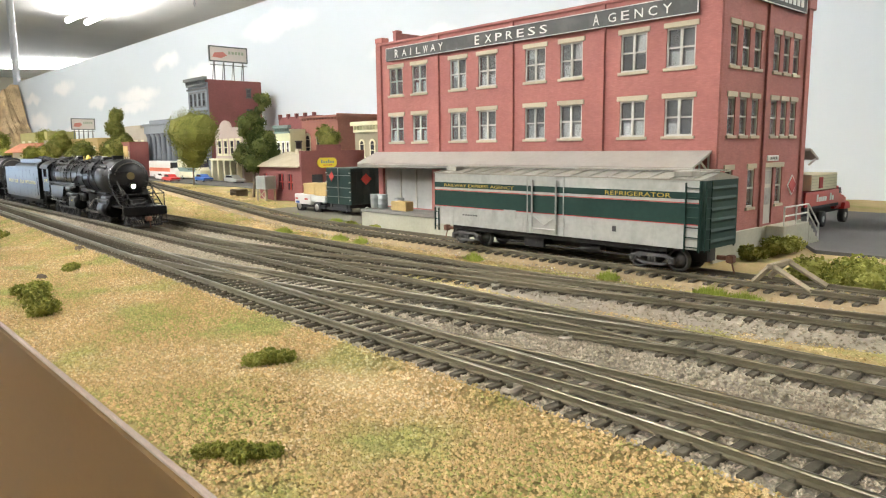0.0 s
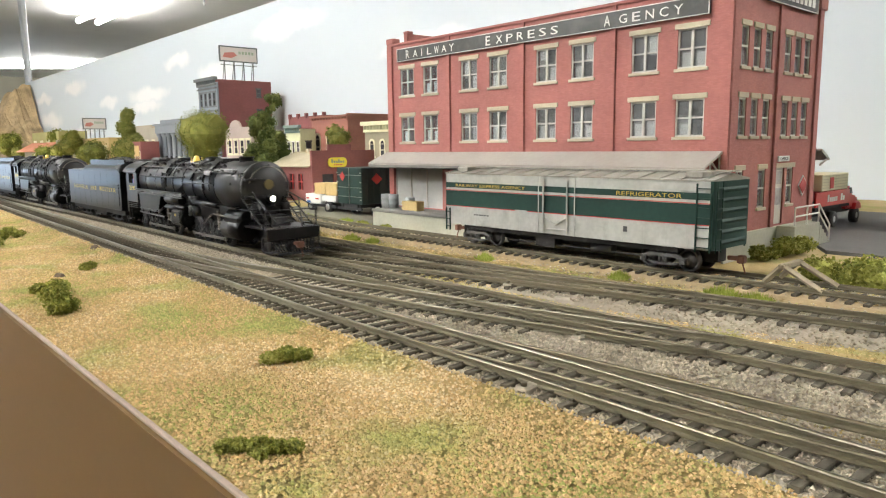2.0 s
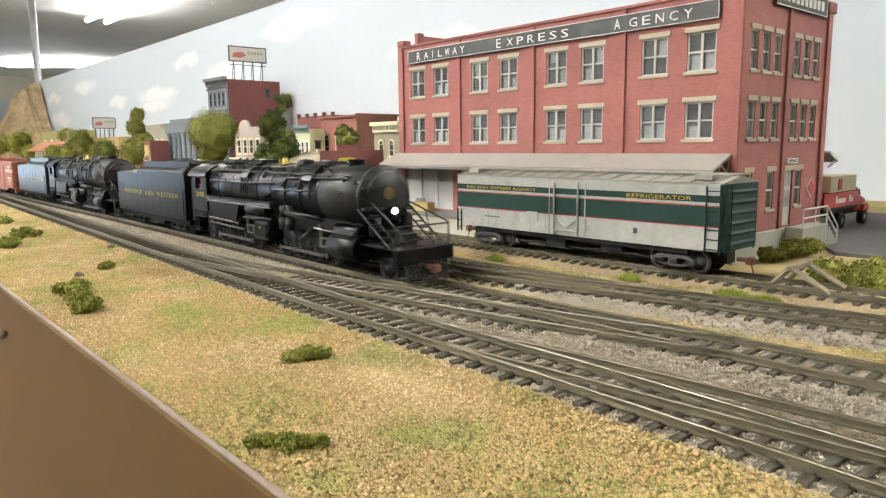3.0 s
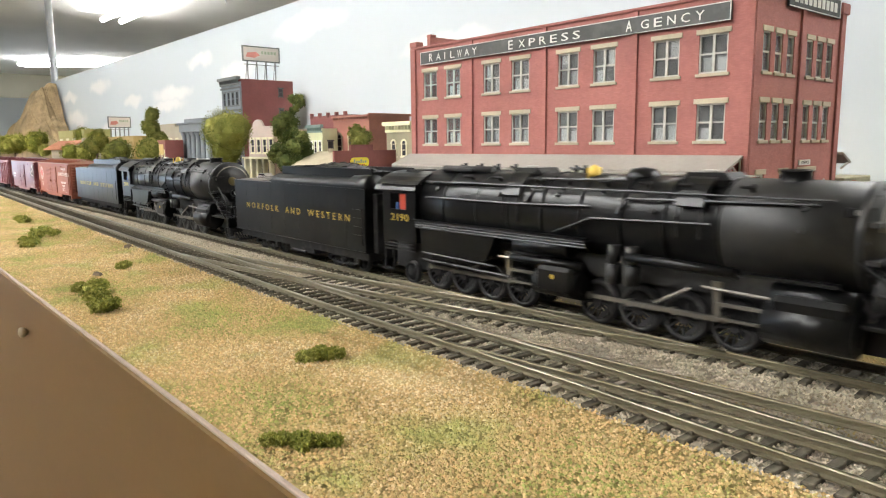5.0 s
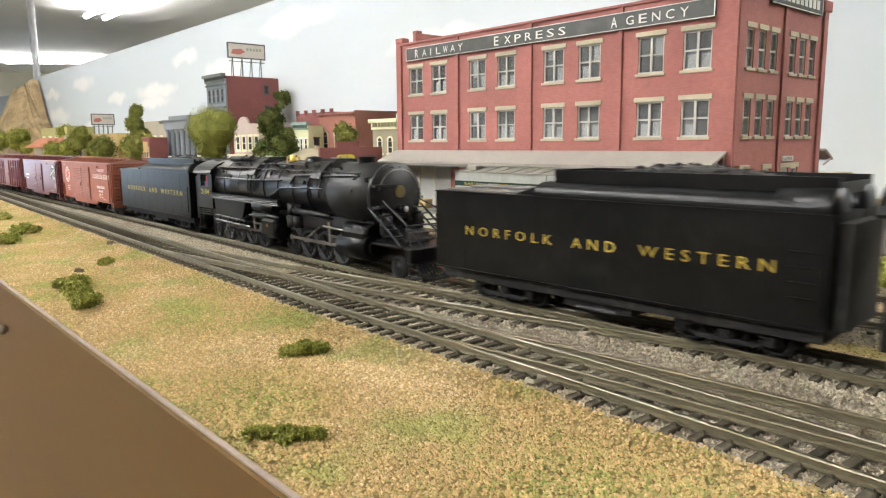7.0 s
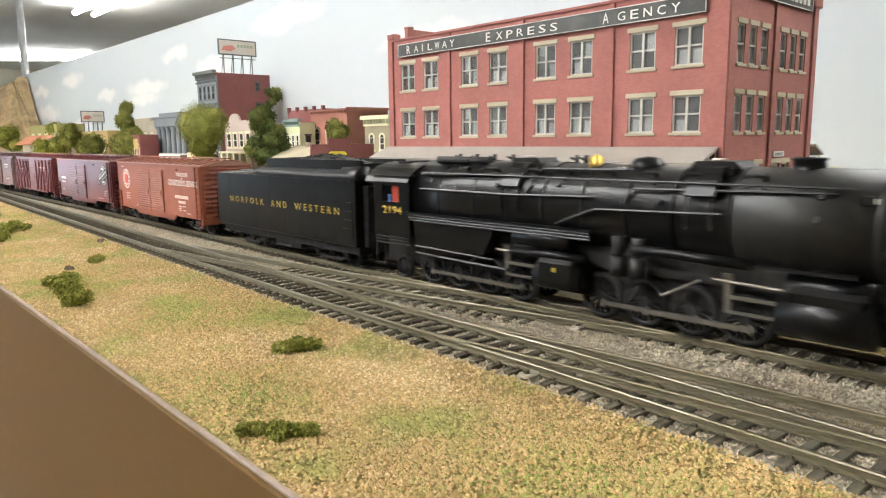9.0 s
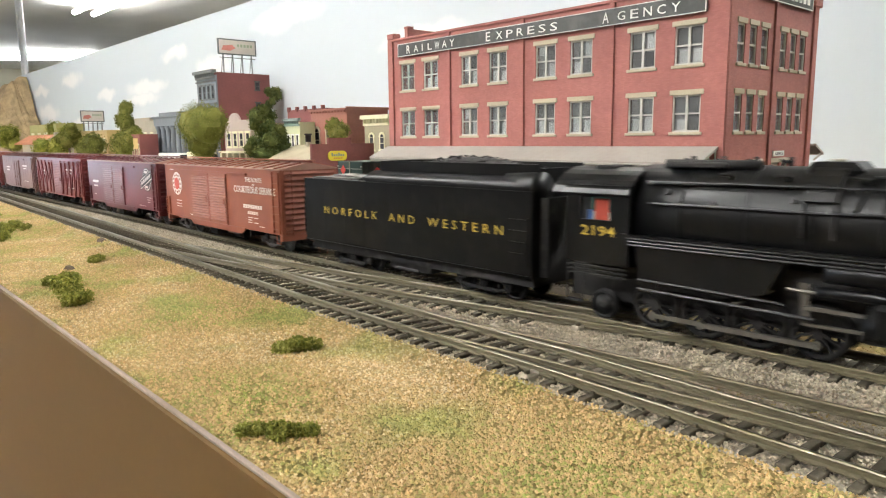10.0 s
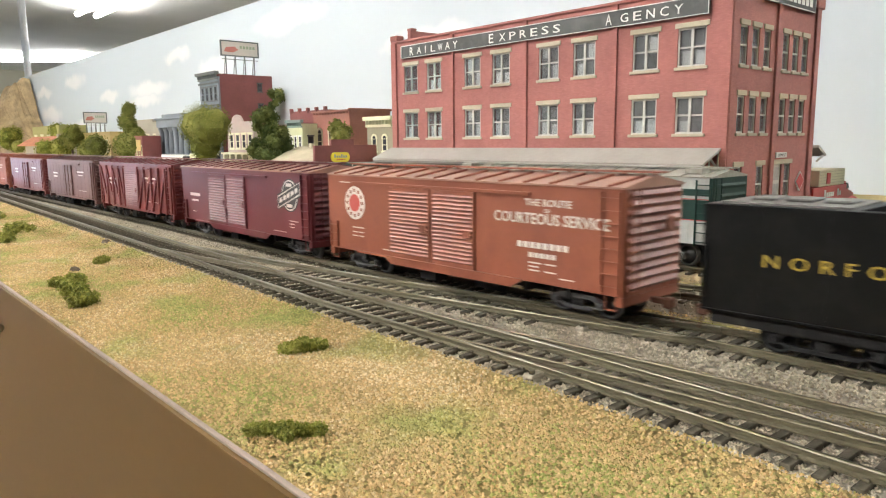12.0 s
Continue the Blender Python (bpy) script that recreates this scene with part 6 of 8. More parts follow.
def train():
    a = locomotive("black articulated steam locomotive with lit headlight, leading the train", "2190", True)
    TRAIN.append((a, -0.5960))
    d = tender("black tender with yellow lettering and heaped coal behind first locomotive")
    TRAIN.append((d, -0.8095))
    a2 = locomotive("black articulated steam locomotive, second in the train", "2194", False)
    TRAIN.append((a2, -1.0120))
    d2 = tender("black tender with yellow lettering and heaped coal behind second locomotive")
    TRAIN.append((d2, -1.2255))
    c = box_car("oxide red double-door box car with white lettering", CAR_RED, CAR_ROOF, 1)
    W = -0.0180
    body = [k for k in c.children if k.name.startswith("body")][0]
    z = pose(0, 0, -HEAD_Z)
    for text, x0, x1, zz, h in (("THE ROUTE", 0.0425, 0.0634, 0.0450, 0.0026), ("OF", 0.0515, 0.0540, 0.0427, 0.0014), ("COURTEOUS SERVICE", 0.0273, 0.0790, 0.0384, 0.0041)):
        lettering("lettering", text, h, WHITE_LET, body, z @ on_front(x0, W - 0.0003, zz), x1 - x0, "white painted letters", 0.02)
    bars(body, [(0.0390 + k * 0.0030, 0.0412 + k * 0.0030, 0.0296, 0.0318) for k in range(8)] + [(0.0445 + k * 0.0026, 0.0464 + k * 0.0026, 0.0262, 0.0280) for k in range(5)] + [(0.0445, 0.0505, 0.0240, 0.0245), (0.0445, 0.0490, 0.0226, 0.0231), (0.0520, 0.0570, 0.0240, 0.0245), (0.0520, 0.0570, 0.0212, 0.0217), (0.0445, 0.0495, 0.0212, 0.0217), (0.0585, 0.0650, 0.0196, 0.0200)]
         + [(-0.0750, -0.0495, 0.0492, 0.0496), (-0.0650, -0.0560, 0.0280, 0.0285), (-0.0650, -0.0610, 0.0258, 0.0263), (-0.0600, -0.0565, 0.0258, 0.0263), (-0.0650, -0.0610, 0.0240, 0.0245), (-0.0600, -0.0565, 0.0240, 0.0245), (-0.0420, -0.0370, 0.0196, 0.0200)], W - 0.0002, WHITE_LET)
    b = B()
    tube(b, (-0.0630, W - 0.0002, 0.0398), (-0.0630, W - 0.00005, 0.0398), 0.0079, 32)
    P("round_emblem", b, WHITE_LET, body, "round white emblem")
    b = B()
    tube(b, (-0.0630, W - 0.0004, 0.0398), (-0.0630, W - 0.0002, 0.0398), 0.0041, 20)
    P("emblem_centre", b, EMBLEM_RED, body, "faded red emblem centre")
    for k in range(12):
        a = 2 * math.pi * k / 12
        b = B()
        box(b, -0.0630 + math.cos(a) * 0.0060 - 0.0006, -0.0630 + math.cos(a) * 0.0060 + 0.0006, W - 0.0004, W - 0.0002, 0.0398 + math.sin(a) * 0.0060 - 0.0007, 0.0398 + math.sin(a) * 0.0060 + 0.0007)
        P("emblem_mark", b, CAR_RED, body)
    TRAIN.append((c, -1.4875))
    c = box_car("maroon box car with louvred doors and black and white round emblem", CAR_MAROON, CAR_ROOF, 2)
    body = [k for k in c.children if k.name.startswith("body")][0]
    ex, ez = 0.0648, 0.0402
    for r0, m, d, nm in ((0.0090, TRUCKMETAL, 0.0002, "emblem_rim"), (0.0083, WHITE_LET, 0.0003, "emblem_ring"), (0.0076, TRUCKMETAL, 0.0004, "emblem_field")):
        b = B()
        tube(b, (ex, W - d, ez), (ex, W, ez), r0, 32)
        P(nm, b, m, body, "black and white round emblem" if nm == "emblem_rim" else "")
    for grow, m, d in ((0.0008, TRUCKMETAL, 0.0006), (0.0, WHITE_LET, 0.0007), (-0.0006, TRUCKMETAL, 0.0008)):
        b = B()
        h, dx = 0.0034 + grow, 0.0122 + grow
        prism(b, [(ex - dx, ez - 0.0042 - h), (ex + dx, ez + 0.0042 - h), (ex + dx, ez + 0.0042 + h), (ex - dx, ez - 0.0042 + h)], "y", W - d, W - d + 0.00015)
        P("emblem_band", b, m, body)
    for k in range(5):
        b = B()
        x0 = ex - 0.0100 + k * 0.0042
        zc = ez + (x0 + 0.0014 - ex) * 0.344
        prism(b, [(x0, zc - 0.0016), (x0 + 0.0028, zc - 0.0006), (x0 + 0.0028, zc + 0.0018), (x0, zc + 0.0008)], "y", W - 0.00095, W - 0.0008)
        P("emblem_mark", b, WHITE_LET, body)
    for dz in (0.0056, -0.0056):
        b = B()
        box(b, ex - 0.0028, ex + 0.0028, W - 0.0006, W - 0.0004, ez + dz - 0.0009, ez + dz + 0.0009)
        P("emblem_mark", b, WHITE_LET, body)
    bars(body, [(-0.0720, -0.0560, 0.0335, 0.0355), (-0.0700, -0.0590, 0.0300, 0.0312), (-0.0690, -0.0640, 0.0228, 0.0232), (0.0640, 0.0730, 0.0262, 0.0266), (0.0640, 0.0690, 0.0245, 0.0250), (0.0640, 0.0690, 0.0228, 0.0232), (0.0450, 0.0600, 0.0196, 0.0199)], W - 0.0002, WHITE_LET)
    TRAIN.append((c, -1.6760))
    specs = (("dark red outside-braced box car", CAR_DARK, CAR_DARK, 3), ("brown-grey box car with panelled door", CAR_BROWN, CAR_BROWN, 4), ("oxide red box car with panelled door", CAR_DARK, CAR_RED, 5), ("plain oxide red box car", CAR_RED, CAR_RED, 4), ("maroon box car with panelled door", CAR_MAROON, CAR_MAROON, 5))
    for k, (lab, m, rf, st) in enumerate(specs):
        c = box_car(lab, m, rf, st)
        body = [q for q in c.children if q.name.startswith("body")][0]
        bars(body, [(0.030, 0.052, 0.0415, 0.0428), (0.034, 0.048, 0.0385, 0.0394), (-0.060, -0.042, 0.0385, 0.0400), (-0.058, -0.044, 0.0350, 0.0366), (0.034, 0.056, 0.0240, 0.0244)], W - 0.0003, WHITE_LET)
        TRAIN.append((c, -1.8665 - 0.1885 * k))


def motions():
    times = [k * 0.5 for k in range(25)]
    for ob, x in TRAIN:
        back, ahead = (-0.075, 0.075) if ob.name.startswith("box_car") else (-0.17 if ob.name.startswith("steam") else -0.13, -0.02)
        rows = []
        for t in times:
            xt = x + SPEED * t
            y0, y1 = track_b(xt + back), track_b(xt + ahead)
            slope = (y1 - y0) / (ahead - back)
            rows.append((t, pose(xt, y0 - slope * back, HEAD_Z, 0, 0, math.degrees(math.atan(slope)))))
        walk(ob, rows)
    ticks = [k / 15 for k in range(181)]
    for ob, (x, y, z), r in WHEELS:
        if ob.parent not in [o for o, _ in TRAIN]:
            continue
        walk(ob, [(t, pose(x, y, z, 0, math.degrees(SPEED * t / r), 0)) for t in ticks])
    for ob, (x, y, z), c, r, k in RODS:
        walk(ob, [(t, pose(x + c * math.cos(SPEED * t / r), y, z - c * math.sin(SPEED * t / r))) for t in ticks])


# ---- the town behind ----
CREAM = mat("cream_wall_paint", (0.70, 0.66, 0.45), 0.8, 0, 0.1, 30, 400)
PALE_GREEN = mat("pale_yellow_green_paint", (0.62, 0.63, 0.40), 0.8, 0, 0.1, 30, 400)
TEAL = mat("grey_green_trim", (0.20, 0.28, 0.25), 0.7, 0, 0.1)
PINK = mat("pale_pink_stucco", (0.47, 0.38, 0.33), 0.85, 0, 0.12, 30, 400)
SLATE = mat("blue_grey_stone_paint", (0.20, 0.22, 0.245), 0.7, 0, 0.12, 30, 400)
SLATE_TRIM = mat("dark_grey_cornice", (0.13, 0.14, 0.135), 0.7, 0, 0.15, 30, 400)
OLIVE = mat("olive_grey_wall", (0.30, 0.27, 0.18), 0.8, 0, 0.12, 30, 400)
OCHRE = mat("ochre_plaster", (0.46, 0.33, 0.14), 0.85, 0, 0.15, 20, 300)
TAN_W = mat("tan_block_wall", (0.40, 0.35, 0.27), 0.85, 0, 0.12, 20, 300)
GREENISH = mat("mustard_green_wall", (0.36, 0.33, 0.13), 0.85, 0, 0.12, 20, 300)
TERRACOTTA = mat("orange_tile_roof", (0.52, 0.21, 0.12), 0.8, 0, 0.2, 40, 400, 0.3)
TAR = mat("tan_grey_roofing", (0.46, 0.40, 0.28), 0.9, 0, 0.15, 40, 400)
WINDOW_DARK = mat("dark_window_plastic", (0.05, 0.05, 0.055), 0.25, 0, 0.3, 60, 300, 0)
ROCK = mat("tan_plaster_rock", (0.46, 0.34, 0.19), 0.9, 0, 0.3, 8, 60, 0.5, 0.01, stain=(0.28, 0.21, 0.12), stain_at=0.58)
RUBBER = mat("black_rubber", (0.02, 0.02, 0.02), 0.7, 0, 0.2)
WHITE_P = mat("white_vehicle_paint", (0.74, 0.74, 0.70), 0.35, 0, 0.06)
RED_P = mat("red_vehicle_paint", (0.55, 0.035, 0.03), 0.3, 0, 0.08)
BLUE_P = mat("blue_vehicle_paint", (0.04, 0.13, 0.42), 0.3, 0, 0.08)
GREY_P = mat("silver_vehicle_paint", (0.45, 0.46, 0.46), 0.3, 0.3, 0.08)
ORANGE_P = mat("orange_van_paint", (0.65, 0.17, 0.08), 0.4, 0, 0.08)
GREEN_P = mat("dark_green_trailer_paint", (0.016, 0.040, 0.034), 0.45, 0, 0.2, 40, 400)
CARTON = mat("tan_wooden_crate", (0.55, 0.40, 0.17), 0.8, 0, 0.15, 60, 500)
GALV = mat("galvanised_can", (0.36, 0.38, 0.37), 0.5, 0.4, 0.15, 60, 500)
YEL_SIGN = mat("yellow_sign_enamel", (0.70, 0.58, 0.03), 0.5, 0, 0.05)
BB_FACE = mat("pale_billboard_paper", (0.68, 0.62, 0.56), 0.7, 0, 0.08, 30, 200)
BB_RED = mat("faded_red_billboard_print", (0.55, 0.20, 0.16), 0.7, 0, 0.15)
BB_GREEN = mat("faded_green_billboard_print", (0.36, 0.42, 0.30), 0.7, 0, 0.15)


def far_window(parent, axis, plane, out, u0, u1, z0, z1, frame, head=True, arch=False):
    b = B()
    d = lambda k: plane + out * k
    f = (u1 - u0) * 0.14
    zm = (z0 + z1) / 2
    wall_sheet(b, axis, d(0.0009), d(-0.001), u0, u1, z0, z1, [(u0 + f, u1 - f, z0 + f * 0.6, zm - f * 0.3), (u0 + f, u1 - f, zm + f * 0.3, z1 - f * 0.4)])
    flat_box(b, axis, u0 - f, u1 + f, d(-0.001), d(0.0014), z0 - f * 1.2, z0)
    if arch:
        c, r = (u0 + u1) / 2, (u1 - u0) / 2
        ring = [(c + math.cos(a) * r * 1.15, z1 + math.sin(a) * r * 1.15) for a in np.linspace(0, math.pi, 9)] + [(c + math.cos(a) * r * 0.72, z1 + math.sin(a) * r * 0.72) for a in np.linspace(math.pi, 0, 9)]
        prism(b, ring, "y" if axis == "x" else "x", *sorted((d(-0.001), d(0.0012))))
    else:
        flat_box(b, axis, u0 - f, u1 + f, d(-0.001), d(0.0012), z1, z1 + f * 1.5)
    w = put("window", b, frame, parent)
    b = B()
    if arch:
        c, r = (u0 + u1) / 2, (u1 - u0) / 2 * 0.72
        prism(b, [(u0 + f, z0), (u1 - f, z0), (u1 - f, z1)] + [(c + math.cos(a) * r, z1 + math.sin(a) * r) for a in np.linspace(0, math.pi, 8)] + [(u0 + f, z1)], "y" if axis == "x" else "x", *sorted((d(-0.001), d(0.0003))))
    else:
        flat_box(b, axis, u0 + f, u1 - f, d(-0.001), d(0.0003), z0, z1)
    put("pane", b, WINDOW_DARK, w)


def shell(name, x0, x1, y0, y1, h, wall, label, roof=None, parapet=0.004):
    t = thing(name, (x0 + x1) / 2, y0, 0, label, "building", "model town buildings")
    b = B()
    box(b, x0, x1, y0, y1, -0.002, h - parapet)
    for a in ((x0, x1, y0, y0 + 0.003), (x0, x1, y1 - 0.003, y1), (x0, x0 + 0.003, y0 + 0.003, y1 - 0.003), (x1 - 0.003, x1, y0 + 0.003, y1 - 0.003)):
        box(b, *a, h - parapet, h)
    put("wall", b, wall, t)
    b = B()
    box(b, x0 + 0.0031, x1 - 0.0031, y0 + 0.0031, y1 - 0.0031, h - parapet, h - parapet + 0.0008)
    put("roof", b, roof or TAR, t)
    return t


def cornice(t, x0, x1, y0, h, material, deep=0.004, n=8, tall=0.008):
    b = B()
    box(b, x0 - deep * 0.5, x1 + deep * 0.5, y0 - deep, y0 + 0.001, h - tall * 0.3, h + tall * 0.12, 0.0004)
    box(b, x0, x1, y0 - deep * 0.5, y0, h - tall, h - tall * 0.75)
    c = put("cornice", b, material, t)
    for k in range(n):
        x = x0 + (x1 - x0) * (k + 0.5) / n
        b = B()
        box(b, x - 0.0008, x + 0.0008, y0 - deep * 0.8, y0, h - tall * 0.75, h - tall * 0.3)
        put("bracket", b, material, c)


def billboard(x, y0, y1, z0, z1, base, legs, label, facing="x"):
    t = thing("billboard", x, (y0 + y1) / 2, base, label, "billboard", "roof billboards")
    b = B()
    e = (z1 - z0) * 0.09
    box(b, x - 0.002, x - 0.0005, y0, y1, z0, z1)
    for a in ((y0 - e, y0, z0 - e, z1 + e), (y1, y1 + e, z0 - e, z1 + e), (y0, y1, z0 - e, z0), (y0, y1, z1, z1 + e)):
        box(b, x - 0.002, x + 0.001, a[0], a[1], a[2], a[3])
    panel = put("panel", b, SLATE_TRIM, t, "dark billboard frame")
    b = B()
    box(b, x - 0.0005, x + 0.0002, y0, y1, z0, z1)
    face = put("poster", b, BB_FACE, panel, "pale faded poster")
    w, h = y1 - y0, z1 - z0
    b = B()
    prism(b, [(y0 + w * 0.06, z0 + h * 0.25), (y0 + w * 0.30, z0 + h * 0.2), (y0 + w * 0.46, z0 + h * 0.42), (y0 + w * 0.36, z0 + h * 0.66), (y0 + w * 0.12, z0 + h * 0.58)], "x", x + 0.0002, x + 0.0005)
    put("poster_shape", b, BB_RED, face)
    b = B()
    for k in range(5):
        box(b, x + 0.0002, x + 0.0005, y0 + w * (0.5 + k * 0.09), y0 + w * (0.56 + k * 0.09), z0 + h * 0.52, z0 + h * 0.74)
    put("poster_bars", b, BB_GREEN, face)
    for k in range(legs):
        y = y0 + w * (k + 0.4) / (legs - 0.2)
        b = B()
        tube(b, (x, y, base), (x, y, z0), 0.0011, 6)
        tube(b, (x - 0.012, y, base), (x - 0.001, y, z0 + 0.002), 0.0008, 6)
        put("leg", b, SLATE_TRIM, t)
    b = B()
    tube(b, (x, y0, z0 - (z0 - base) * 0.2), (x, y1, z0 - (z0 - base) * 0.2), 0.0008, 6)
    put("brace", b, SLATE_TRIM, t)
    return t


def push_back(things, k):
    """Sets things further off along the line of the street, larger in step."""
    c = Vector((0, 0, 0.066))
    for o in things:
        o.matrix_basis = Matrix.Translation(c) @ Matrix.Scale(k, 4) @ Matrix.Translation(-c) @ o.matrix_basis


def town():
    old = set(scene.objects)
    # tall brick building with dark cast front
    t = shell("town_building", -1.412, -1.326, 0.600, 0.713, 0.2015, BRICK_TALL, "four-storey dark red brick building with grey ornate front")
    b = B()
    box(b, -1.413, -1.325, 0.5965, 0.600, 0.0, 0.196)
    put("front", b, SLATE, t, "grey ornate front")
    cornice(t, -1.412, -1.326, 0.5965, 0.2045, SLATE_TRIM, 0.008, 9, 0.014)
    for row in range(4):
        z = 0.022 + row * 0.043
        for k in range(4):
            x = -1.405 + k * 0.0200
            far_window(t, "x", 0.5965, -1, x, x + 0.0130, z, z + 0.026, SLATE_TRIM, arch=False)
        b = B()
        box(b, -1.414, -1.324, 0.5935, 0.5965, z + 0.0325, z + 0.0355, 0.0005)
        put("belt_course", b, SLATE_TRIM, t)
    for z in (0.170, 0.129):
        far_window(t, "y", -1.326, 1, 0.6795, 0.6900, z, z + 0.0155, SIGN_BLACK)
    billboard(-1.329, 0.609, 0.685, 0.2385, 0.2640, 0.1980, 4, "rooftop billboard with faded poster on tall brick building")
    push_back([o for o in scene.objects if o not in old and o.parent is None], 1.22)
    # bank
    t = shell("town_building", -1.831, -1.658, 0.672, 0.728, 0.1280, SLATE, "blue-grey bank building with columns and heavy entablature")
    b = B()
    box(b, -1.835, -1.654, 0.655, 0.672, 0.1080, 0.1290, 0.001)
    box(b, -1.84, -1.65, 0.651, 0.676, 0.1270, 0.1315, 0.001)
    box(b, -1.815, -1.674, 0.662, 0.675, 0.1315, 0.1405, 0.001)
    put("entablature", b, SLATE, t)
    b = B()
    box(b, -1.835, -1.654, 0.655, 0.672, 0.0, 0.008)
    put("plinth", b, SLATE, t)
    for k in range(6):
        b = B()
        lathe(b, [(0.008, 0.0085), (0.012, 0.0070), (0.098, 0.0060), (0.103, 0.0085), (0.108, 0.0088)], "z", (-1.822 + k * 0.031, 0.663, 0), 14)
        put("column", b, SLATE, t)
    for k in range(3):
        far_window(t, "x", 0.672, -1, -1.795 + k * 0.043, -1.775 + k * 0.043, 0.03, 0.085, SLATE_TRIM)
    # pink shop front with curved parapet
    old = set(scene.objects)
    t = shell("town_building", -1.267, -1.160, 0.582, 0.680, 0.1000, PINK, "pale pink two-storey shop with curved parapet")
    b = B()
    prism(b, [(-1.267, 0.099), (-1.267, 0.106), (-1.245, 0.106), (-1.240, 0.113), (-1.232, 0.1175), (-1.222, 0.119), (-1.212, 0.1175), (-1.205, 0.113), (-1.200, 0.106), (-1.160, 0.106), (-1.160, 0.099)], "y", 0.580, 0.584)
    put("curved_parapet", b, PINK, t)
    for k in range(4):
        far_window(t, "x", 0.582, -1, -1.257 + k * 0.025, -1.241 + k * 0.025, 0.058, 0.083, CREAM)
    for k in range(5):
        b = B()
        box(b, -1.266 + k * 0.0255, -1.259 + k * 0.0255, 0.570, 0.578, 0, 0.047)
        put("shop_pillar", b, CREAM, t)
    b = B()
    box(b, -1.268, -1.158, 0.568, 0.582, 0.047, 0.0505)
    put("shop_canopy", b, CREAM, t)
    b = B()
    box(b, -1.258, -1.168, 0.5805, 0.582, 0.004, 0.042)
    put("shop_window", b, WINDOW_DARK, t)
    push_back([o for o in scene.objects if o not in old and o.parent is None], 1.17)
    # pale green shop
    t = shell("town_building", -1.109, -1.060, 0.620, 0.650, 0.1000, PALE_GREEN, "pale yellow-green shop with grey-green cornice")
    cornice(t, -1.109, -1.060, 0.620, 0.1050, TEAL, 0.005, 6, 0.012)
    for k in range(3):
        far_window(t, "x", 0.620, -1, -1.103 + k * 0.0150, -1.094 + k * 0.0150, 0.058, 0.078, SIGN_WHITE)
    far_window(t, "y", -1.060, 1, 0.630, 0.641, 0.050, 0.078, SIGN_BLACK)
    # brick block with arched window
    t = shell("town_building", -1.088, -0.976, 0.660, 0.745, 0.1205, BRICK_DULL, "brown-red brick block with arched window")
    cornice(t, -1.088, -0.976, 0.660, 0.1205, BRICK_DULL, 0.004, 12, 0.008)
    for k in range(3):
        far_window(t, "x", 0.660, -1, -1.078 + k * 0.036, -1.060 + k * 0.036, 0.055, 0.083, STONE, arch=True)
    b = B()
    box(b, -0.9762, -0.9735, 0.658, 0.747, 0.1195, 0.1235)
    put("coping", b, BRICK_DULL, t)
    t = shell("town_building", -1.344, -1.200, 0.760, 0.850, 0.1320, BRICK_TALL, "low dark red brick building behind the shops")
    for k in range(5):
        b = B()
        box(b, -1.340 + k * 0.033, -1.334 + k * 0.033, 0.757, 0.763, 0.128, 0.138)
        put("parapet_post", b, BRICK_TALL, t)
    # victorian corner with cream trim
    t = shell("town_building", -0.819, -0.700, 0.582, 0.640, 0.0970, OLIVE, "olive-grey victorian shop with cream arches and cornice")
    cornice(t, -0.819, -0.760, 0.582, 0.1010, CREAM, 0.006, 8, 0.013)
    for k in range(2):
        far_window(t, "x", 0.582, -1, -0.808 + k * 0.024, -0.796 + k * 0.024, 0.055, 0.072, CREAM, arch=True)
    b = B()
    box(b, -0.821, -0.758, 0.573, 0.582, 0.0425, 0.0475, 0.0006)
    for k in range(4):
        box(b, -0.819 + k * 0.018, -0.814 + k * 0.018, 0.576, 0.582, 0, 0.0425)
    put("shop_front", b, CREAM, t)
    # small red brick depot with tan roof and false front
    t = thing("brick_depot", -0.825, 0.465, 0, "small maroon brick shop with tan roof and yellow sign", "building", "model town buildings")
    b = B()
    wall_sheet(b, "x", 0.465, 0.469, -0.881, -0.772, -0.002, 0.046, [(-0.868, -0.859, 0.014, 0.034), (-0.828, -0.816, 0.014, 0.034), (-0.806, -0.794, 0.014, 0.034)])
    wall_sheet(b, "y", -0.881, -0.877, 0.4692, 0.556, -0.002, 0.046, [])
    wall_sheet(b, "x", 0.556, 0.560, -0.881, -0.770, -0.002, 0.046, [])
    put("wall", b, BRICK_SMALL, t)
    b = B()
    wall_sheet(b, "y", -0.768, -0.772, 0.463, 0.560, -0.002, 0.0640, [(0.478, 0.495, 0.012, 0.034)])
    box(b, -0.772, -0.768, 0.488, 0.523, 0.0640, 0.0715)
    put("false_front", b, BRICK_SMALL, t)
    b = B()
    prism(b, [(0.460, 0.0445), (0.510, 0.0625), (0.562, 0.0470), (0.562, 0.0455), (0.510, 0.0610), (0.460, 0.0430)], "x", -0.886, -0.7725)
    put("roof", b, TAR, t, "tan felt roof")
    b = B()
    box(b, -0.848, -0.842, 0.503, 0.509, 0.060, 0.0665)
    put("chimney", b, STONE, t)
    for x0, x1 in ((-0.868, -0.859), (-0.828, -0.816), (-0.806, -0.794)):
        b = B()
        box(b, x0, x1, 0.467, 0.468, 0.014, 0.034)
        w = put("window", b, WINDOW_DARK, t)
        b = B()
        box(b, (x0 + x1) / 2 - 0.0007, (x0 + x1) / 2 + 0.0007, 0.4655, 0.467, 0.014, 0.034)
        box(b, x0, x1, 0.4655, 0.467, 0.0233, 0.0247)
        put("muntin", b, RED_LINE, w)
    b = B()
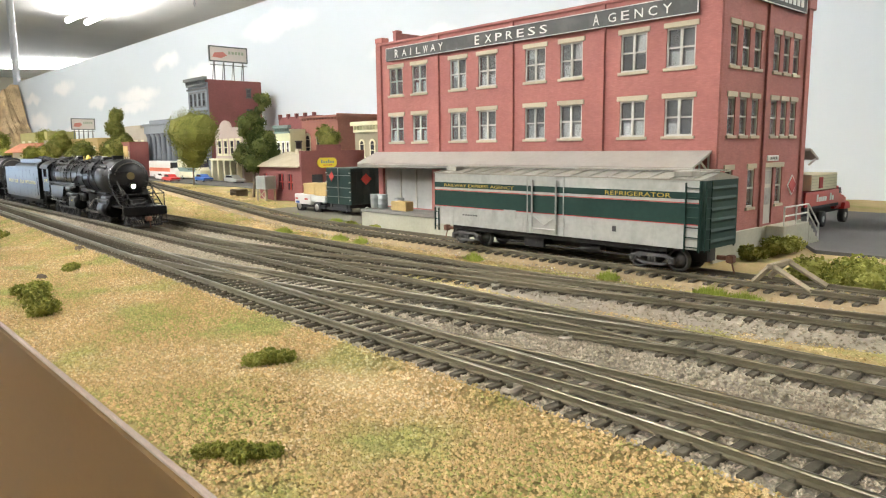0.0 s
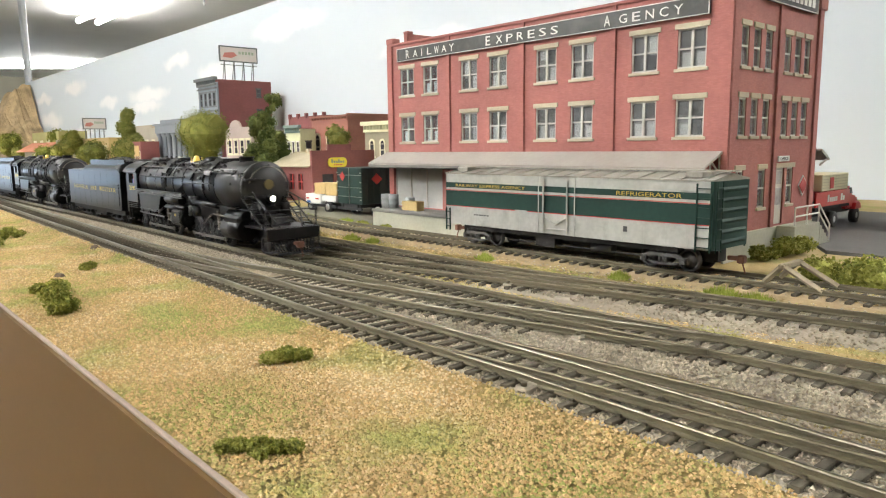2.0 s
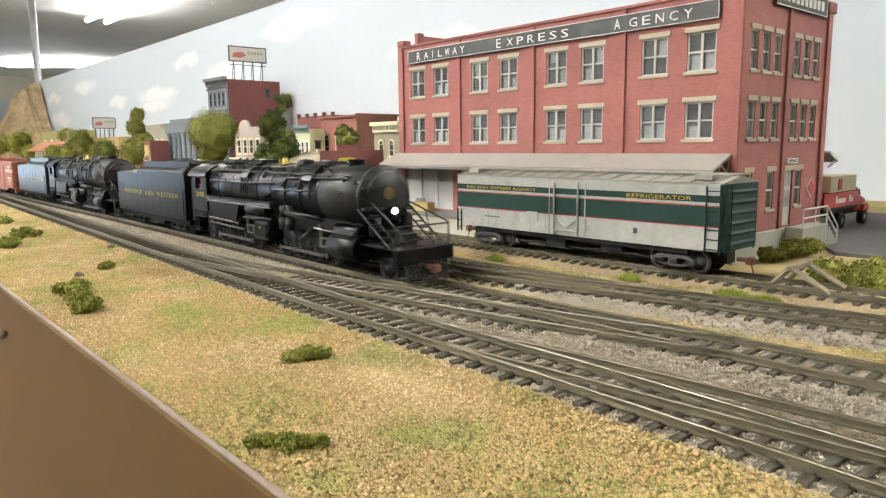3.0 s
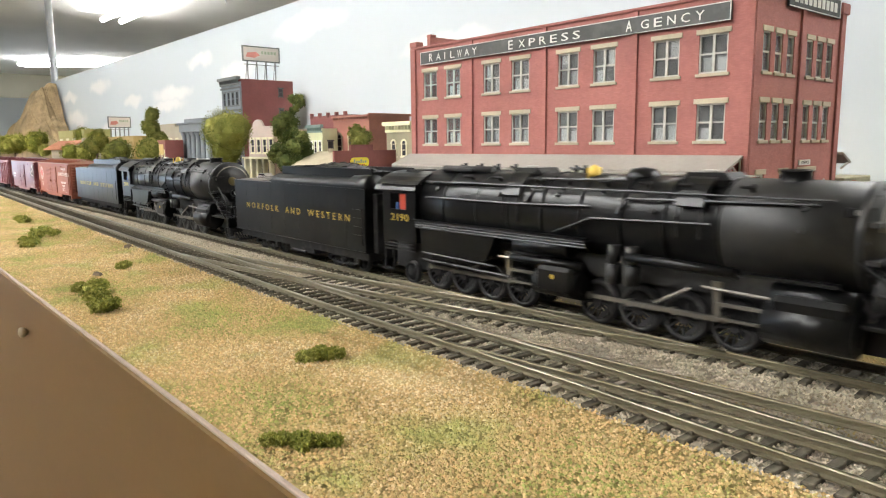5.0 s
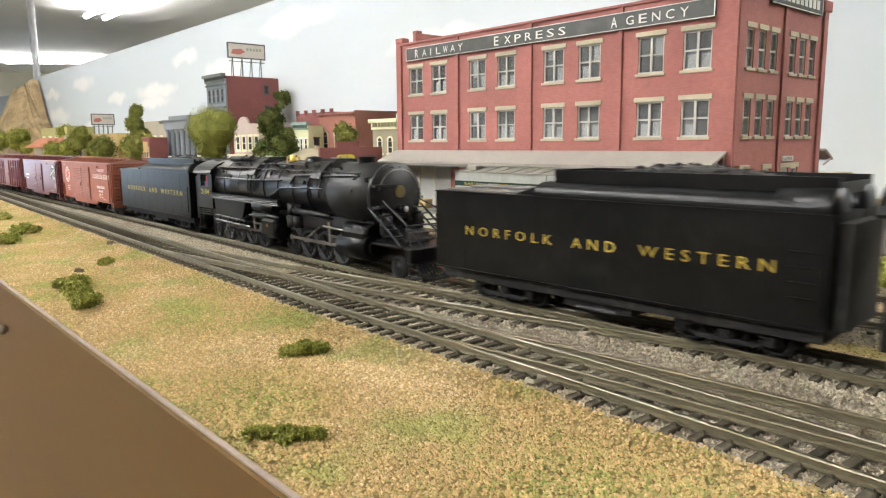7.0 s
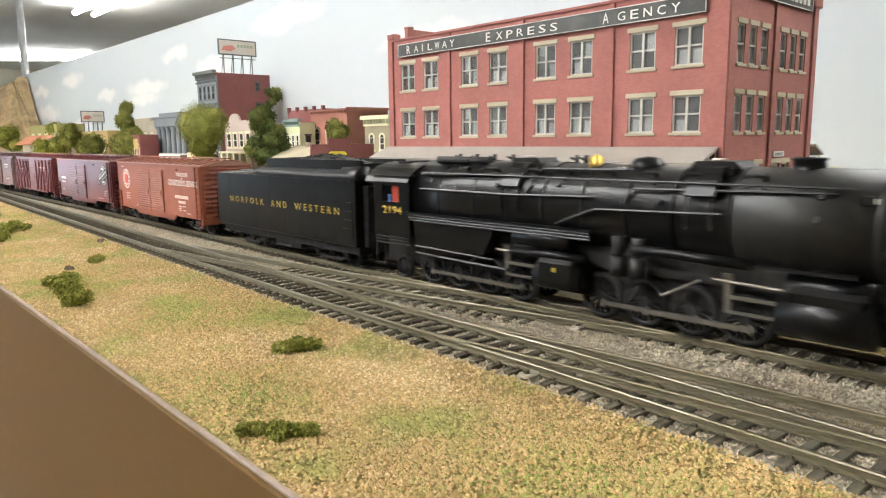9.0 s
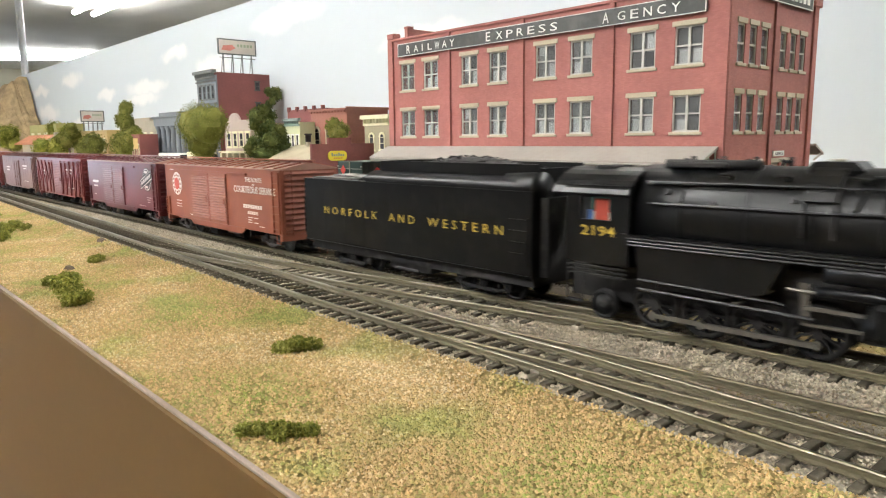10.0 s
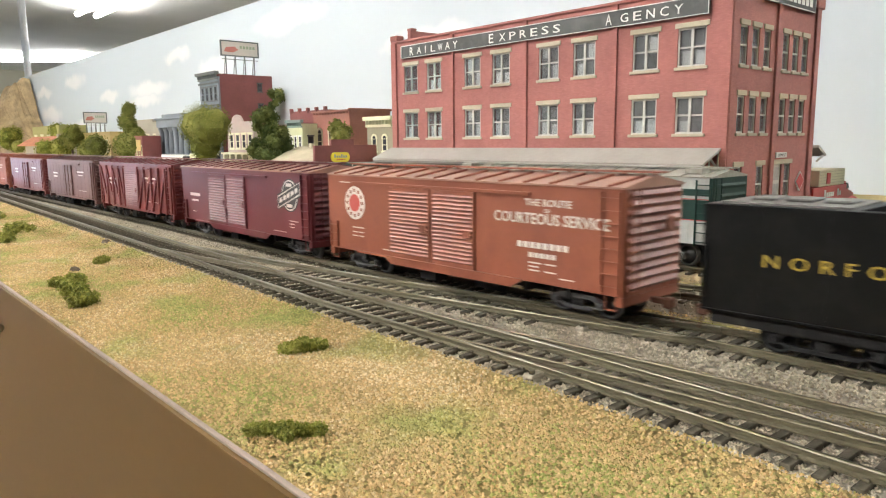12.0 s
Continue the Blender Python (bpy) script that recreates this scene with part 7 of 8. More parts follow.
    box(b, -0.771, -0.770, 0.478, 0.495, 0.012, 0.034)
    put("shop_window", b, WINDOW_DARK, t)
    b = B()
    pts = []
    for cy, a0 in ((0.509, -0.5), (0.4915, 0.5)):
        pts += [(cy + math.cos(a * math.pi) * 0.0055, 0.0487 + math.sin(a * math.pi) * 0.0062) for a in np.linspace(a0, a0 + 1, 9)]
    prism(b, pts, "x", -0.7675, -0.7655)
    s = put("sign", b, YEL_SIGN, t, "yellow rounded shop sign")
    b = B()
    for k in range(6):
        box(b, -0.7655, -0.7650, 0.4905 + k * 0.0034, 0.4927 + k * 0.0034, 0.0480, 0.0525 if k % 3 == 0 else 0.0508)
    put("sign_bars", b, TEAL, s)
    b = B()
    for k in range(5):
        box(b, -0.7655, -0.7650, 0.494 + k * 0.0028, 0.4958 + k * 0.0028, 0.0450, 0.0462)
    put("sign_bars", b, RED_LINE, s)
    # small water tank shed on legs
    t = thing("tank_shed", -0.832, 0.448, 0, "small weathered grey tank shed on timber legs", "shed")
    b = B()
    box(b, -0.845, -0.820, 0.440, 0.456, 0.0150, 0.0320, 0.0006)
    put("tank", b, GALV, t)
    for x in (-0.8435, -0.8215):
        for y in (0.4415, 0.4545):
            b = B()
            box(b, x - 0.001, x + 0.001, y - 0.001, y + 0.001, -0.001, 0.015)
            put("leg", b, WOOD, t)
    b = B()
    tube(b, (-0.8435, 0.4412, 0.002), (-0.8215, 0.4412, 0.0145), 0.0006, 5)
    tube(b, (-0.8435, 0.4412, 0.0145), (-0.8215, 0.4412, 0.002), 0.0006, 5)
    put("cross_brace", b, WOOD, t)
    # far left blocks
    specs = ((-3.384, -2.960, 0.700, 0.80, 0.1420, GREENISH, "long mustard-green building below the rock"),
             (-2.548, -2.231, 0.660, 0.76, 0.1055, OCHRE, "ochre plaster building with roof billboard"),
             (-2.368, -2.184, 0.770, 0.86, 0.1420, TAN_W, "tan block building with red chimney"),
             (-2.164, -1.960, 0.740, 0.86, 0.1300, TAN_W, "tan flat-roofed building behind trees"),
             (-1.852, -1.784, 0.600, 0.645, 0.0880, BRICK_TALL, "low dark red brick shop with tan poster"))
    for x0, x1, y0, y1, h, m, lab in specs:
        t = shell("town_building", x0, x1, y0, y1, h, m, lab)
        n = 4
        for k in range(n):
            x = x0 + (x1 - x0) * (k + 0.3) / n
            far_window(t, "x", y0, -1, x, x + (x1 - x0) * 0.09, h * 0.45, h * 0.72, CREAM)
    b = B()
    box(b, -1.835, -1.795, 0.5985, 0.5995, 0.052, 0.078)
    p = thing("wall_poster", -1.815, 0.5985, 0.052, "tan framed poster on the dark brick shop", "poster")
    put("sheet", b, CARTON, p)
    billboard(-2.505, 0.668, 0.735, 0.1390, 0.1700, 0.1000, 5, "rooftop billboard with faded red poster on ochre building")
    # house with orange roof
    t = thing("stucco_house", -2.90, 0.60, 0, "grey stucco house with orange tiled roof", "house", "model town buildings")
    b = B()
    prism(b, [(0.600, 0), (0.700, 0), (0.700, 0.070), (0.650, 0.0960), (0.600, 0.070)], "x", -3.05, -2.75)
    box(b, -2.762, -2.745, 0.642, 0.658, 0.05, 0.106)
    put("wall", b, TAN_W, t)
    for k in range(2):
        far_window(t, "y", -2.75, 1, 0.628 + k * 0.03, 0.638 + k * 0.03, 0.062, 0.072, SIGN_BLACK)
    b = B()
    prism(b, [(0.592, 0.0665), (0.650, 0.0990), (0.708, 0.0665), (0.708, 0.0640), (0.650, 0.0962), (0.592, 0.0640)], "x", -3.15, -2.765)
    put("roof", b, TERRACOTTA, t, "orange tiled roof")


def mountain():
    """A plaster crag at the end of the backdrop."""
    nx, ny = 46, 30
    v, f = [], []
    for j in range(ny + 1):
        for i in range(nx + 1):
            x, y = -5.55 + 1.6 * i / nx, 0.70 + 0.21 * j / ny
            top = np.interp(x + 0.25, [-5.3, -4.95, -4.85, -4.72, -4.60, -4.48, -4.33, -4.16, -4.08, -4.03, -3.95, -3.84, -3.7], [0.08, 0.14, 0.23, 0.20, 0.28, 0.27, 0.33, 0.385, 0.40, 0.30, 0.20, 0.12, 0.0])
            k = min(1.0, j / ny * 1.5)
            z = top * (k ** 0.55) * (1 + 0.25 * noise.noise((x * 5, y * 9, 1)) * (1 - 0.6 * k)) + 0.03 * noise.noise((x * 14, y * 18, 5)) * (1.1 - k) + 0.012 * abs(noise.noise((x * 31, y * 40, 2))) + 0.05 * abs(noise.noise((x * 9, y * 13, 7))) * min(1.0, top * 5)
            v.append((x + 0.02 * noise.noise((x * 20, y * 20, 9)), y, max(-0.004, z)))
    for j in range(ny):
        for i in range(nx):
            a = j * (nx + 1) + i
            f.append((a, a + 1, a + nx + 2, a + nx + 1))
    raw("rock_crag", v, f, ROCK, None, "steep tan plaster rock crag at layout end", "", "rock")


# ---- trees and bushes ----
def crumbs(name, lumps, n, size, material, parent, seed, flat=1.0):
    r = np.random.RandomState(seed)
    w = np.array([l[3] ** 2 for l in lumps])
    w = w / w.sum()
    v, f = [], []
    for _ in range(n):
        cx, cy, cz, rad = lumps[r.choice(len(lumps), p=w)]
        d = r.normal(0, 1, 3)
        d /= np.linalg.norm(d)
        k = rad * (0.72 + 0.42 * r.rand() ** 1.3)
        c = np.array([cx, cy, cz]) + d * k * np.array([1, 1, flat])
        o = len(v)
        pts = r.normal(0, 1, (4, 3))
        pts = pts / (np.linalg.norm(pts, axis=1)[:, None] + 1e-6) * size * (0.6 + 0.8 * r.rand())
        v += [tuple(c + p) for p in pts]
        f += [(o, o + 1, o + 2), (o, o + 3, o + 1), (o, o + 2, o + 3), (o + 1, o + 3, o + 2)]
    return raw(name, v, f, material, parent)


def core(b, lumps, k=0.78, flat=1.0):
    for cx, cy, cz, rad in lumps:
        o = len(b.verts)
        res = bmesh.ops.create_icosphere(b, subdivisions=2, radius=rad * k)
        for q in res["verts"]:
            nz = 1 + 0.3 * noise.noise(q.co * (2.5 / rad) + Vector((cx * 50, cy * 50, cz * 50)))
            q.co = Vector((q.co.x * nz + cx, q.co.y * nz + cy, q.co.z * nz * flat + cz))


def tree(x, y, trunk, lumps, n, size, material, label, seed, lean=0.0):
    t = thing("tree", x, y, 0, label, "tree", "model trees")
    b = B()
    top = trunk
    r0 = max(0.0018, trunk * 0.045)
    tube(b, (0, 0, -0.002), (lean * 0.5, 0, top * 0.55), r0, 8, r0 * 0.75)
    tube(b, (lean * 0.5, 0, top * 0.55), (lean, 0, top * 1.15), r0 * 0.75, 8, r0 * 0.4)
    for lx, ly, lz, rad in lumps[:5]:
        tube(b, (lean * 0.5, 0, top * 0.62), (lx, ly, lz), r0 * 0.42, 6, r0 * 0.12)
    part("trunk", b, BARK, t)
    b = B()
    core(b, lumps, 0.86)
    crown = part("crown", b, material, t)
    crumbs("foliage", lumps, n, size, material, crown, seed)
    return t


def bush(x, y, lumps, n, size, material, label, seed, group="foam bushes", flat=0.7):
    t = thing("bush", x, y, 0, label, "bush", group)
    b = B()
    core(b, lumps, 0.7, flat)
    body = part("clump", b, material, t)
    crumbs("foliage", lumps, n, size, material, body, seed, flat)
    return t


def blob(cx, cy, cz, w, d, h, n, rad, seed):
    r = random.Random(seed)
    out = []
    for _ in range(n):
        while True:
            p = [r.uniform(-1, 1) for _ in range(3)]
            if sum(q * q for q in p) < 1:
                break
        out.append((cx + p[0] * w, cy + p[1] * d, cz + p[2] * h, rad * r.uniform(0.7, 1.25)))
    return out


def trees():
    tree(-1.335, 0.565, 0.045, [(0.0, 0, 0.102, 0.042), (0.024, 0.0, 0.096, 0.038), (-0.026, 0, 0.100, 0.036), (0.03, 0.01, 0.108, 0.03), (0.004, 0, 0.070, 0.034), (0, 0, 0.052, 0.024)] + blob(0, 0, 0.100, 0.05, 0.03, 0.025, 5, 0.022, 1), 15000, 0.0014, FOAM_OLIVE, "round olive-green model tree on the town lawn", 21)
    lumps = blob(0.004, 0, 0.062, 0.034, 0.028, 0.026, 15, 0.0105, 3) + blob(0.020, 0, 0.094, 0.020, 0.02, 0.02, 11, 0.0092, 4) + blob(0.034, 0, 0.126, 0.009, 0.008, 0.014, 7, 0.0062, 5) + blob(-0.03, 0, 0.058, 0.015, 0.012, 0.010, 6, 0.0072, 6)
    tree(-0.914, 0.472, 0.050, lumps, 10000, 0.0015, FOAM_TREE, "tall dark green model tree with ragged crown", 22, 0.01)
    tree(-1.925, 0.622, 0.07, blob(0, 0, 0.112, 0.014, 0.012, 0.045, 12, 0.017, 7) + blob(-0.008, 0, 0.155, 0.016, 0.010, 0.014, 4, 0.014, 8), 8000, 0.0024, FOAM_OLIVE, "slim light green poplar tree", 23)
    tree(-2.50, 0.622, 0.05, blob(0, 0, 0.088, 0.030, 0.02, 0.016, 7, 0.022, 9) + [(0.045, 0, 0.118, 0.016), (0.035, 0, 0.100, 0.02)], 5000, 0.0026, FOAM_OLIVE, "wide green model tree near the ochre building", 24)
    for k, (x, y, w, h, z, m) in enumerate(((-3.02, 0.72, 0.10, 0.022, 0.105, FOAM_DARK), (-3.25, 0.60, 0.08, 0.03, 0.085, FOAM_DARK), (-2.55, 0.585, 0.04, 0.012, 0.055, FOAM_DARK), (-2.20, 0.60, 0.05, 0.015, 0.062, FOAM_OLIVE), (-1.86, 0.605, 0.03, 0.014, 0.062, FOAM_OLIVE), (-3.5, 0.55, 0.14, 0.03, 0.09, FOAM_DARK), (-3.9, 0.55, 0.16, 0.04, 0.10, FOAM_DARK))):
        tree(x, y, z * 0.6, blob(0, 0, z, w * 0.75, 0.03, h, 7, 0.028, 30 + k), 4000, 0.0026, m, "low round bushy tree among the town buildings", 40 + k)
    # scrub on the brick block's roof line
    tree(-0.955, 0.628, 0.06, blob(0, 0, 0.083, 0.030, 0.015, 0.010, 7, 0.012, 60), 1300, 0.0022, FOAM_OLIVE, "thin olive tree before the brick block", 61)
    # bushes on the front strip
    bush(-0.364, 0.0745, blob(0, 0, 0.0035, 0.009, 0.006, 0.001, 6, 0.0042, 70), 1500, 0.0009, FOAM_DARK, "low dark green foam bush on straw turf", 71)
    bush(-0.340, 0.0715, blob(0, 0, 0.003, 0.008, 0.005, 0.001, 5, 0.004, 72), 1200, 0.0009, FOAM_DARK, "low dark green foam bush on straw turf", 73)
    bush(-0.316, 0.0675, blob(0, 0, 0.0025, 0.008, 0.004, 0.001, 5, 0.0036, 73), 1100, 0.0009, FOAM_DARK, "low dark green foam bush on straw turf", 72)
    bush(-0.433, 0.1070, blob(0, 0, 0.0018, 0.008, 0.006, 0.001, 5, 0.0028, 74), 600, 0.0009, FOAM_DARK, "flat small green foam bush on straw turf", 75)
    lumps = [(-0.003 + 0.001 * k, -0.005 + 0.0025 * k, 0.0018, 0.0027) for k in range(5)] + blob(0, 0, 0.002, 0.004, 0.004, 0.001, 3, 0.0026, 76)
    bush(-0.1915, 0.102, lumps, 1500, 0.0007, FOAM_DARK, "small green foam bush on straw turf", 77)
    lumps = [(-0.0055 + 0.0022 * k, -0.0055 + 0.0022 * k, 0.0012 + 0.0003 * (k % 2), 0.0021) for k in range(6)] + [(0.003, -0.001, 0.001, 0.0019), (-0.002, 0.0015, 0.001, 0.0019)]
    bush(-0.1370, 0.0640, lumps, 2200, 0.00055, FOAM_DARK, "small dark green foam bush near layout edge", 79)
    for k, (x, y) in enumerate(((-0.62, 0.098), (-0.58, 0.085), (-0.64, 0.110), (-0.78, 0.115))):
        bush(x, y, blob(0, 0, 0.003, 0.018, 0.004, 0.001, 5, 0.0042, 80 + k), 600, 0.0012, FOAM_DARK, "flat small green foam bush on straw turf", 90 + k)
    # bushes beside the warehouse and at the end of the siding
    bush(-0.170, 0.430, blob(0, 0, 0.005, 0.004, 0.016, 0.002, 7, 0.006, 100), 1400, 0.0012, FOAM_DARK, "green foam bush against warehouse foundation", 101)
    bush(-0.174, 0.4005, blob(0, 0, 0.004, 0.004, 0.008, 0.002, 5, 0.005, 102), 1000, 0.0012, FOAM_DARK, "green foam bush against warehouse foundation", 103)
    bush(-0.112, 0.353, blob(0, 0, 0.006, 0.022, 0.016, 0.003, 14, 0.0078, 104), 3600, 0.0011, FOAM_DARK, "large ragged green foam bush at siding end", 105)
    bush(-0.078, 0.352, blob(0, 0, 0.005, 0.018, 0.014, 0.002, 10, 0.007, 106), 2400, 0.0011, FOAM_DARK, "large ragged green foam bush at siding end", 107)
    for k, (x, y) in enumerate(((-0.4525, 0.339), (-0.489, 0.340))):
        bush(x, y, blob(0, 0, 0.0026, 0.005, 0.002, 0.001, 4, 0.0032, 110 + k), 500, 0.0010, FOAM_DARK, "tiny green foam bush below the loading dock", 112 + k)
    for k, (x, y, w) in enumerate(((-0.289, 0.288, 0.007), (-0.198, 0.292, 0.006), (-0.1435, 0.2905, 0.009), (-0.1275, 0.2880, 0.008), (-0.425, 0.286, 0.008), (-0.5, 0.283, 0.009), (-0.60, 0.352, 0.012), (-0.53, 0.353, 0.01), (-0.40, 0.287, 0.006))):
        t = thing("grass_tuft", x, y, 0, "bright lime green static grass tuft between tracks", "grass tuft", "grass tufts")
        r = np.random.RandomState(130 + k)
        v, f = [], []
        for _ in range(420):
            a, q = r.rand() * 6.283, w * math.sqrt(r.rand())
            px_, py_ = q * math.cos(a), q * math.sin(a) * 0.6
            hh = 0.0042 * (0.5 + r.rand()) * (1.15 - q / w * 0.7)
            o = len(v)
            dx, dy = r.normal(0, 0.0012, 2)
            s = 0.00022
            v += [(px_ - s, py_, 0.0), (px_ + s, py_ + s, 0.0), (px_ + dx, py_ + dy, hh)]
            f.append((o, o + 1, o + 2))
        raw("tuft", v, f, FOAM_LIME, t)
    # chunks on the front strip
    for x, y, s, rz in ((-0.505, 0.1330, 0.0048, 10), (-0.412, 0.0890, 0.0030, 30)):
        t = thing("wood_chunk", x, y, 0, "brown chip of old timber lying on turf", "debris", "timber chips", rz)
        b = B()
        prism(b, [(-s, 0), (s, 0), (s * 0.6, s * 0.55), (-s * 0.4, s * 0.75)], "y", -s * 0.4, s * 0.4)
        part("chip", b, BARK, t)


# ---- vehicles and loose things ----
def wheel(parent, x, y, r, w, hub):
    b = B()
    lathe(b, [(-w / 2, r * 0.55), (-w / 2, r * 0.93), (-w * 0.3, r), (w * 0.3, r), (w / 2, r * 0.93), (w / 2, r * 0.55)], "y", (x, y, r), 16)
    ob = part("wheel", b, RUBBER, parent)
    b = B()
    lathe(b, [(-w * 0.52, r * 0.15), (-w * 0.52, r * 0.5), (-w * 0.3, r * 0.56), (w * 0.3, r * 0.56), (w * 0.52, r * 0.5), (w * 0.52, r * 0.15)], "y", (x, y, r), 14)
    part("hub", b, hub, ob)


def car(x, y, rz, paint, label, wagon=False):
    c = thing("car", x, y, 0, label, "car", "parked model cars", rz)
    L, W = 0.0275, 0.0100
    b = B()
    side = [(-L, 0.0045), (-L, 0.0095), (-L * 0.6, 0.0105), (L * 0.45, 0.0105), (L, 0.0090), (L, 0.0045), (L * 0.8, 0.0035), (-L * 0.8, 0.0035)]
    prism(b, side, "y", -W, W)
    bmesh.ops.bevel(b, geom=list(b.edges), offset=0.0008, segments=1, affect="EDGES")
    part("body", b, paint, c)
    b = B()
    rear = -L * 0.9 if wagon else -L * 0.55
    prism(b, [(rear, 0.0103), (rear * 0.85, 0.0160), (L * 0.10, 0.0160), (L * 0.42, 0.0103)], "y", -W * 0.84, W * 0.84)
    cab = part("cabin", b, paint, c)
    b = B()
    prism(b, [(rear * 0.93, 0.0112), (rear * 0.82, 0.0152), (L * 0.10, 0.0152), (L * 0.36, 0.0112)], "y", -W * 0.86, W * 0.86)
    part("side_window", b, WINDOW_DARK, cab)
    b = B()
    for e in (-1, 1):
        box(b, min(e * L, e * (L + 0.0008)), max(e * L, e * (L + 0.0008)), -W * 0.95, W * 0.95, 0.0048, 0.0060)
    part("bumper", b, STEEL, c)
    for wx in (-L * 0.6, L * 0.6):
        for wy in (-W * 0.85, W * 0.85):
            wheel(c, wx, wy, 0.0038, 0.0028, STEEL)
    return c


def trailer():
    """Dark green freight trailer beside the dock, its doors facing the track."""
    t = thing("freight_trailer", -0.578, 0.398, 0, "dark green freight trailer with red diamond signs", "trailer")
    b = B()
    box(b, -0.598, -0.5555, 0.3885, 0.470, 0.0120, 0.0475, 0.0006)
    body = put("body", b, GREEN_P, t)
    b = B()
    for y in np.arange(0.395, 0.468, 0.0075):
        box(b, -0.5555, -0.5550, y, y + 0.0008, 0.0130, 0.0465)
    put("side_rib", b, GREEN_P, body)
    b = B()
    box(b, -0.5772, -0.5762, 0.3879, 0.3885, 0.0125, 0.0470)
    for z in (0.019, 0.028, 0.040):
        box(b, -0.5972, -0.5563, 0.3880, 0.3885, z, z + 0.0006)
    for x in (-0.597, -0.557):
        for z in (0.016, 0.024, 0.033, 0.042):
            box(b, x - 0.001, x + 0.001, 0.3876, 0.3885, z, z + 0.0012)
    put("rear_doors", b, STEEL, body, "door hinges and bars")
    b = B()
    prism(b, [(0.4060, 0.0310), (0.4125, 0.0365), (0.4060, 0.0420), (0.3995, 0.0365)], "x", -0.5549, -0.5545)
    put("diamond_sign", b, RED_LINE, body, "red diamond sign")
    b = B()
    prism(b, [(-0.5870, 0.0340), (-0.5825, 0.0390), (-0.5870, 0.0440), (-0.5915, 0.0390)], "y", 0.3874, 0.3878)
    put("diamond_sign", b, RED_LINE, body, "red diamond sign")
    b = B()
    box(b, -0.594, -0.560, 0.3895, 0.465, 0.0085, 0.0120)
    box(b, -0.597, -0.557, 0.3882, 0.3900, 0.0060, 0.0085)
    for x in (-0.59, -0.564):
        box(b, x - 0.001, x + 0.001, 0.3885, 0.3898, 0.0085, 0.012)
    put("chassis", b, RUBBER, t)
    for x in (-0.5945, -0.5600):
        b = B()
        lathe(b, [(x - 0.002, 0.003), (x - 0.002, 0.0058), (x + 0.002, 0.0058), (x + 0.002, 0.003)], "x", (0, 0.4085, 0.0058), 18)
        w = put("wheel", b, RUBBER, t)
        b = B()
        lathe(b, [(x - 0.0022, 0.001), (x - 0.0022, 0.0034), (x + 0.0022, 0.0034), (x + 0.0022, 0.001)], "x", (0, 0.4085, 0.0058), 14)
        put("hub", b, WHITE_P, w)


def flat_truck():
    t = thing("flat_bed_truck", -0.632, 0.392, 0, "small white flat-bed truck loaded with tan crates", "truck")
    b = B()
    box(b, -0.663, -0.632, 0.3900, 0.4120, 0.0085, 0.0190, 0.0008)
    body = put("tail", b, WHITE_P, t)
    b = B()
    box(b, -0.632, -0.606, 0.3915, 0.430, 0.0120, 0.0180)
    put("bed", b, WHITE_P, t)
    b = B()
    box(b, -0.660, -0.6555, 0.3893, 0.3900, 0.0135, 0.0150)
    box(b, -0.642, -0.6365, 0.3893, 0.3900, 0.0135, 0.0150)
    put("tail_lamp", b, RED_LINE, body)
    b = B()
    box(b, -0.6585, -0.6530, 0.3893, 0.3900, 0.0095, 0.0118)
    put("plate_bar", b, BLUE_P, body)
    b = B()
    box(b, -0.660, -0.608, 0.393, 0.428, 0.0055, 0.0084)
    put("chassis", b, RUBBER, t)
    for x in (-0.656, -0.6225):
        b = B()
        lathe(b, [(0.3920, 0.003), (0.3920, 0.0062), (0.3965, 0.0062), (0.3965, 0.003)], "y", (x, 0, 0.0062), 18)
        w = put("wheel", b, RUBBER, t)
        b = B()
        lathe(b, [(0.3917, 0.001), (0.3917, 0.0034), (0.3966, 0.0034), (0.3966, 0.001)], "y", (x, 0, 0.0062), 14)
        put("hub", b, STEEL, w)
    for k, (x0, x1, z0, z1) in enumerate(((-0.650, -0.629, 0.0190, 0.0305), (-0.6285, -0.607, 0.0181, 0.0312))):
        c = thing("crate", (x0 + x1) / 2, 0.400, z0, "tan wooden crate on the small white truck", "crate", "crates")
        b = B()
        box(b, x0, x1, 0.3935, 0.409, z0, z1, 0.0005)
        put("box", b, CARTON, c)
        b = B()
        for z in (z0 + 0.001, z1 - 0.002):
            box(b, x0 - 0.0003, x1 + 0.0003, 0.3931, 0.3935, z, z + 0.001)
        put("slat", b, CARTON, c)


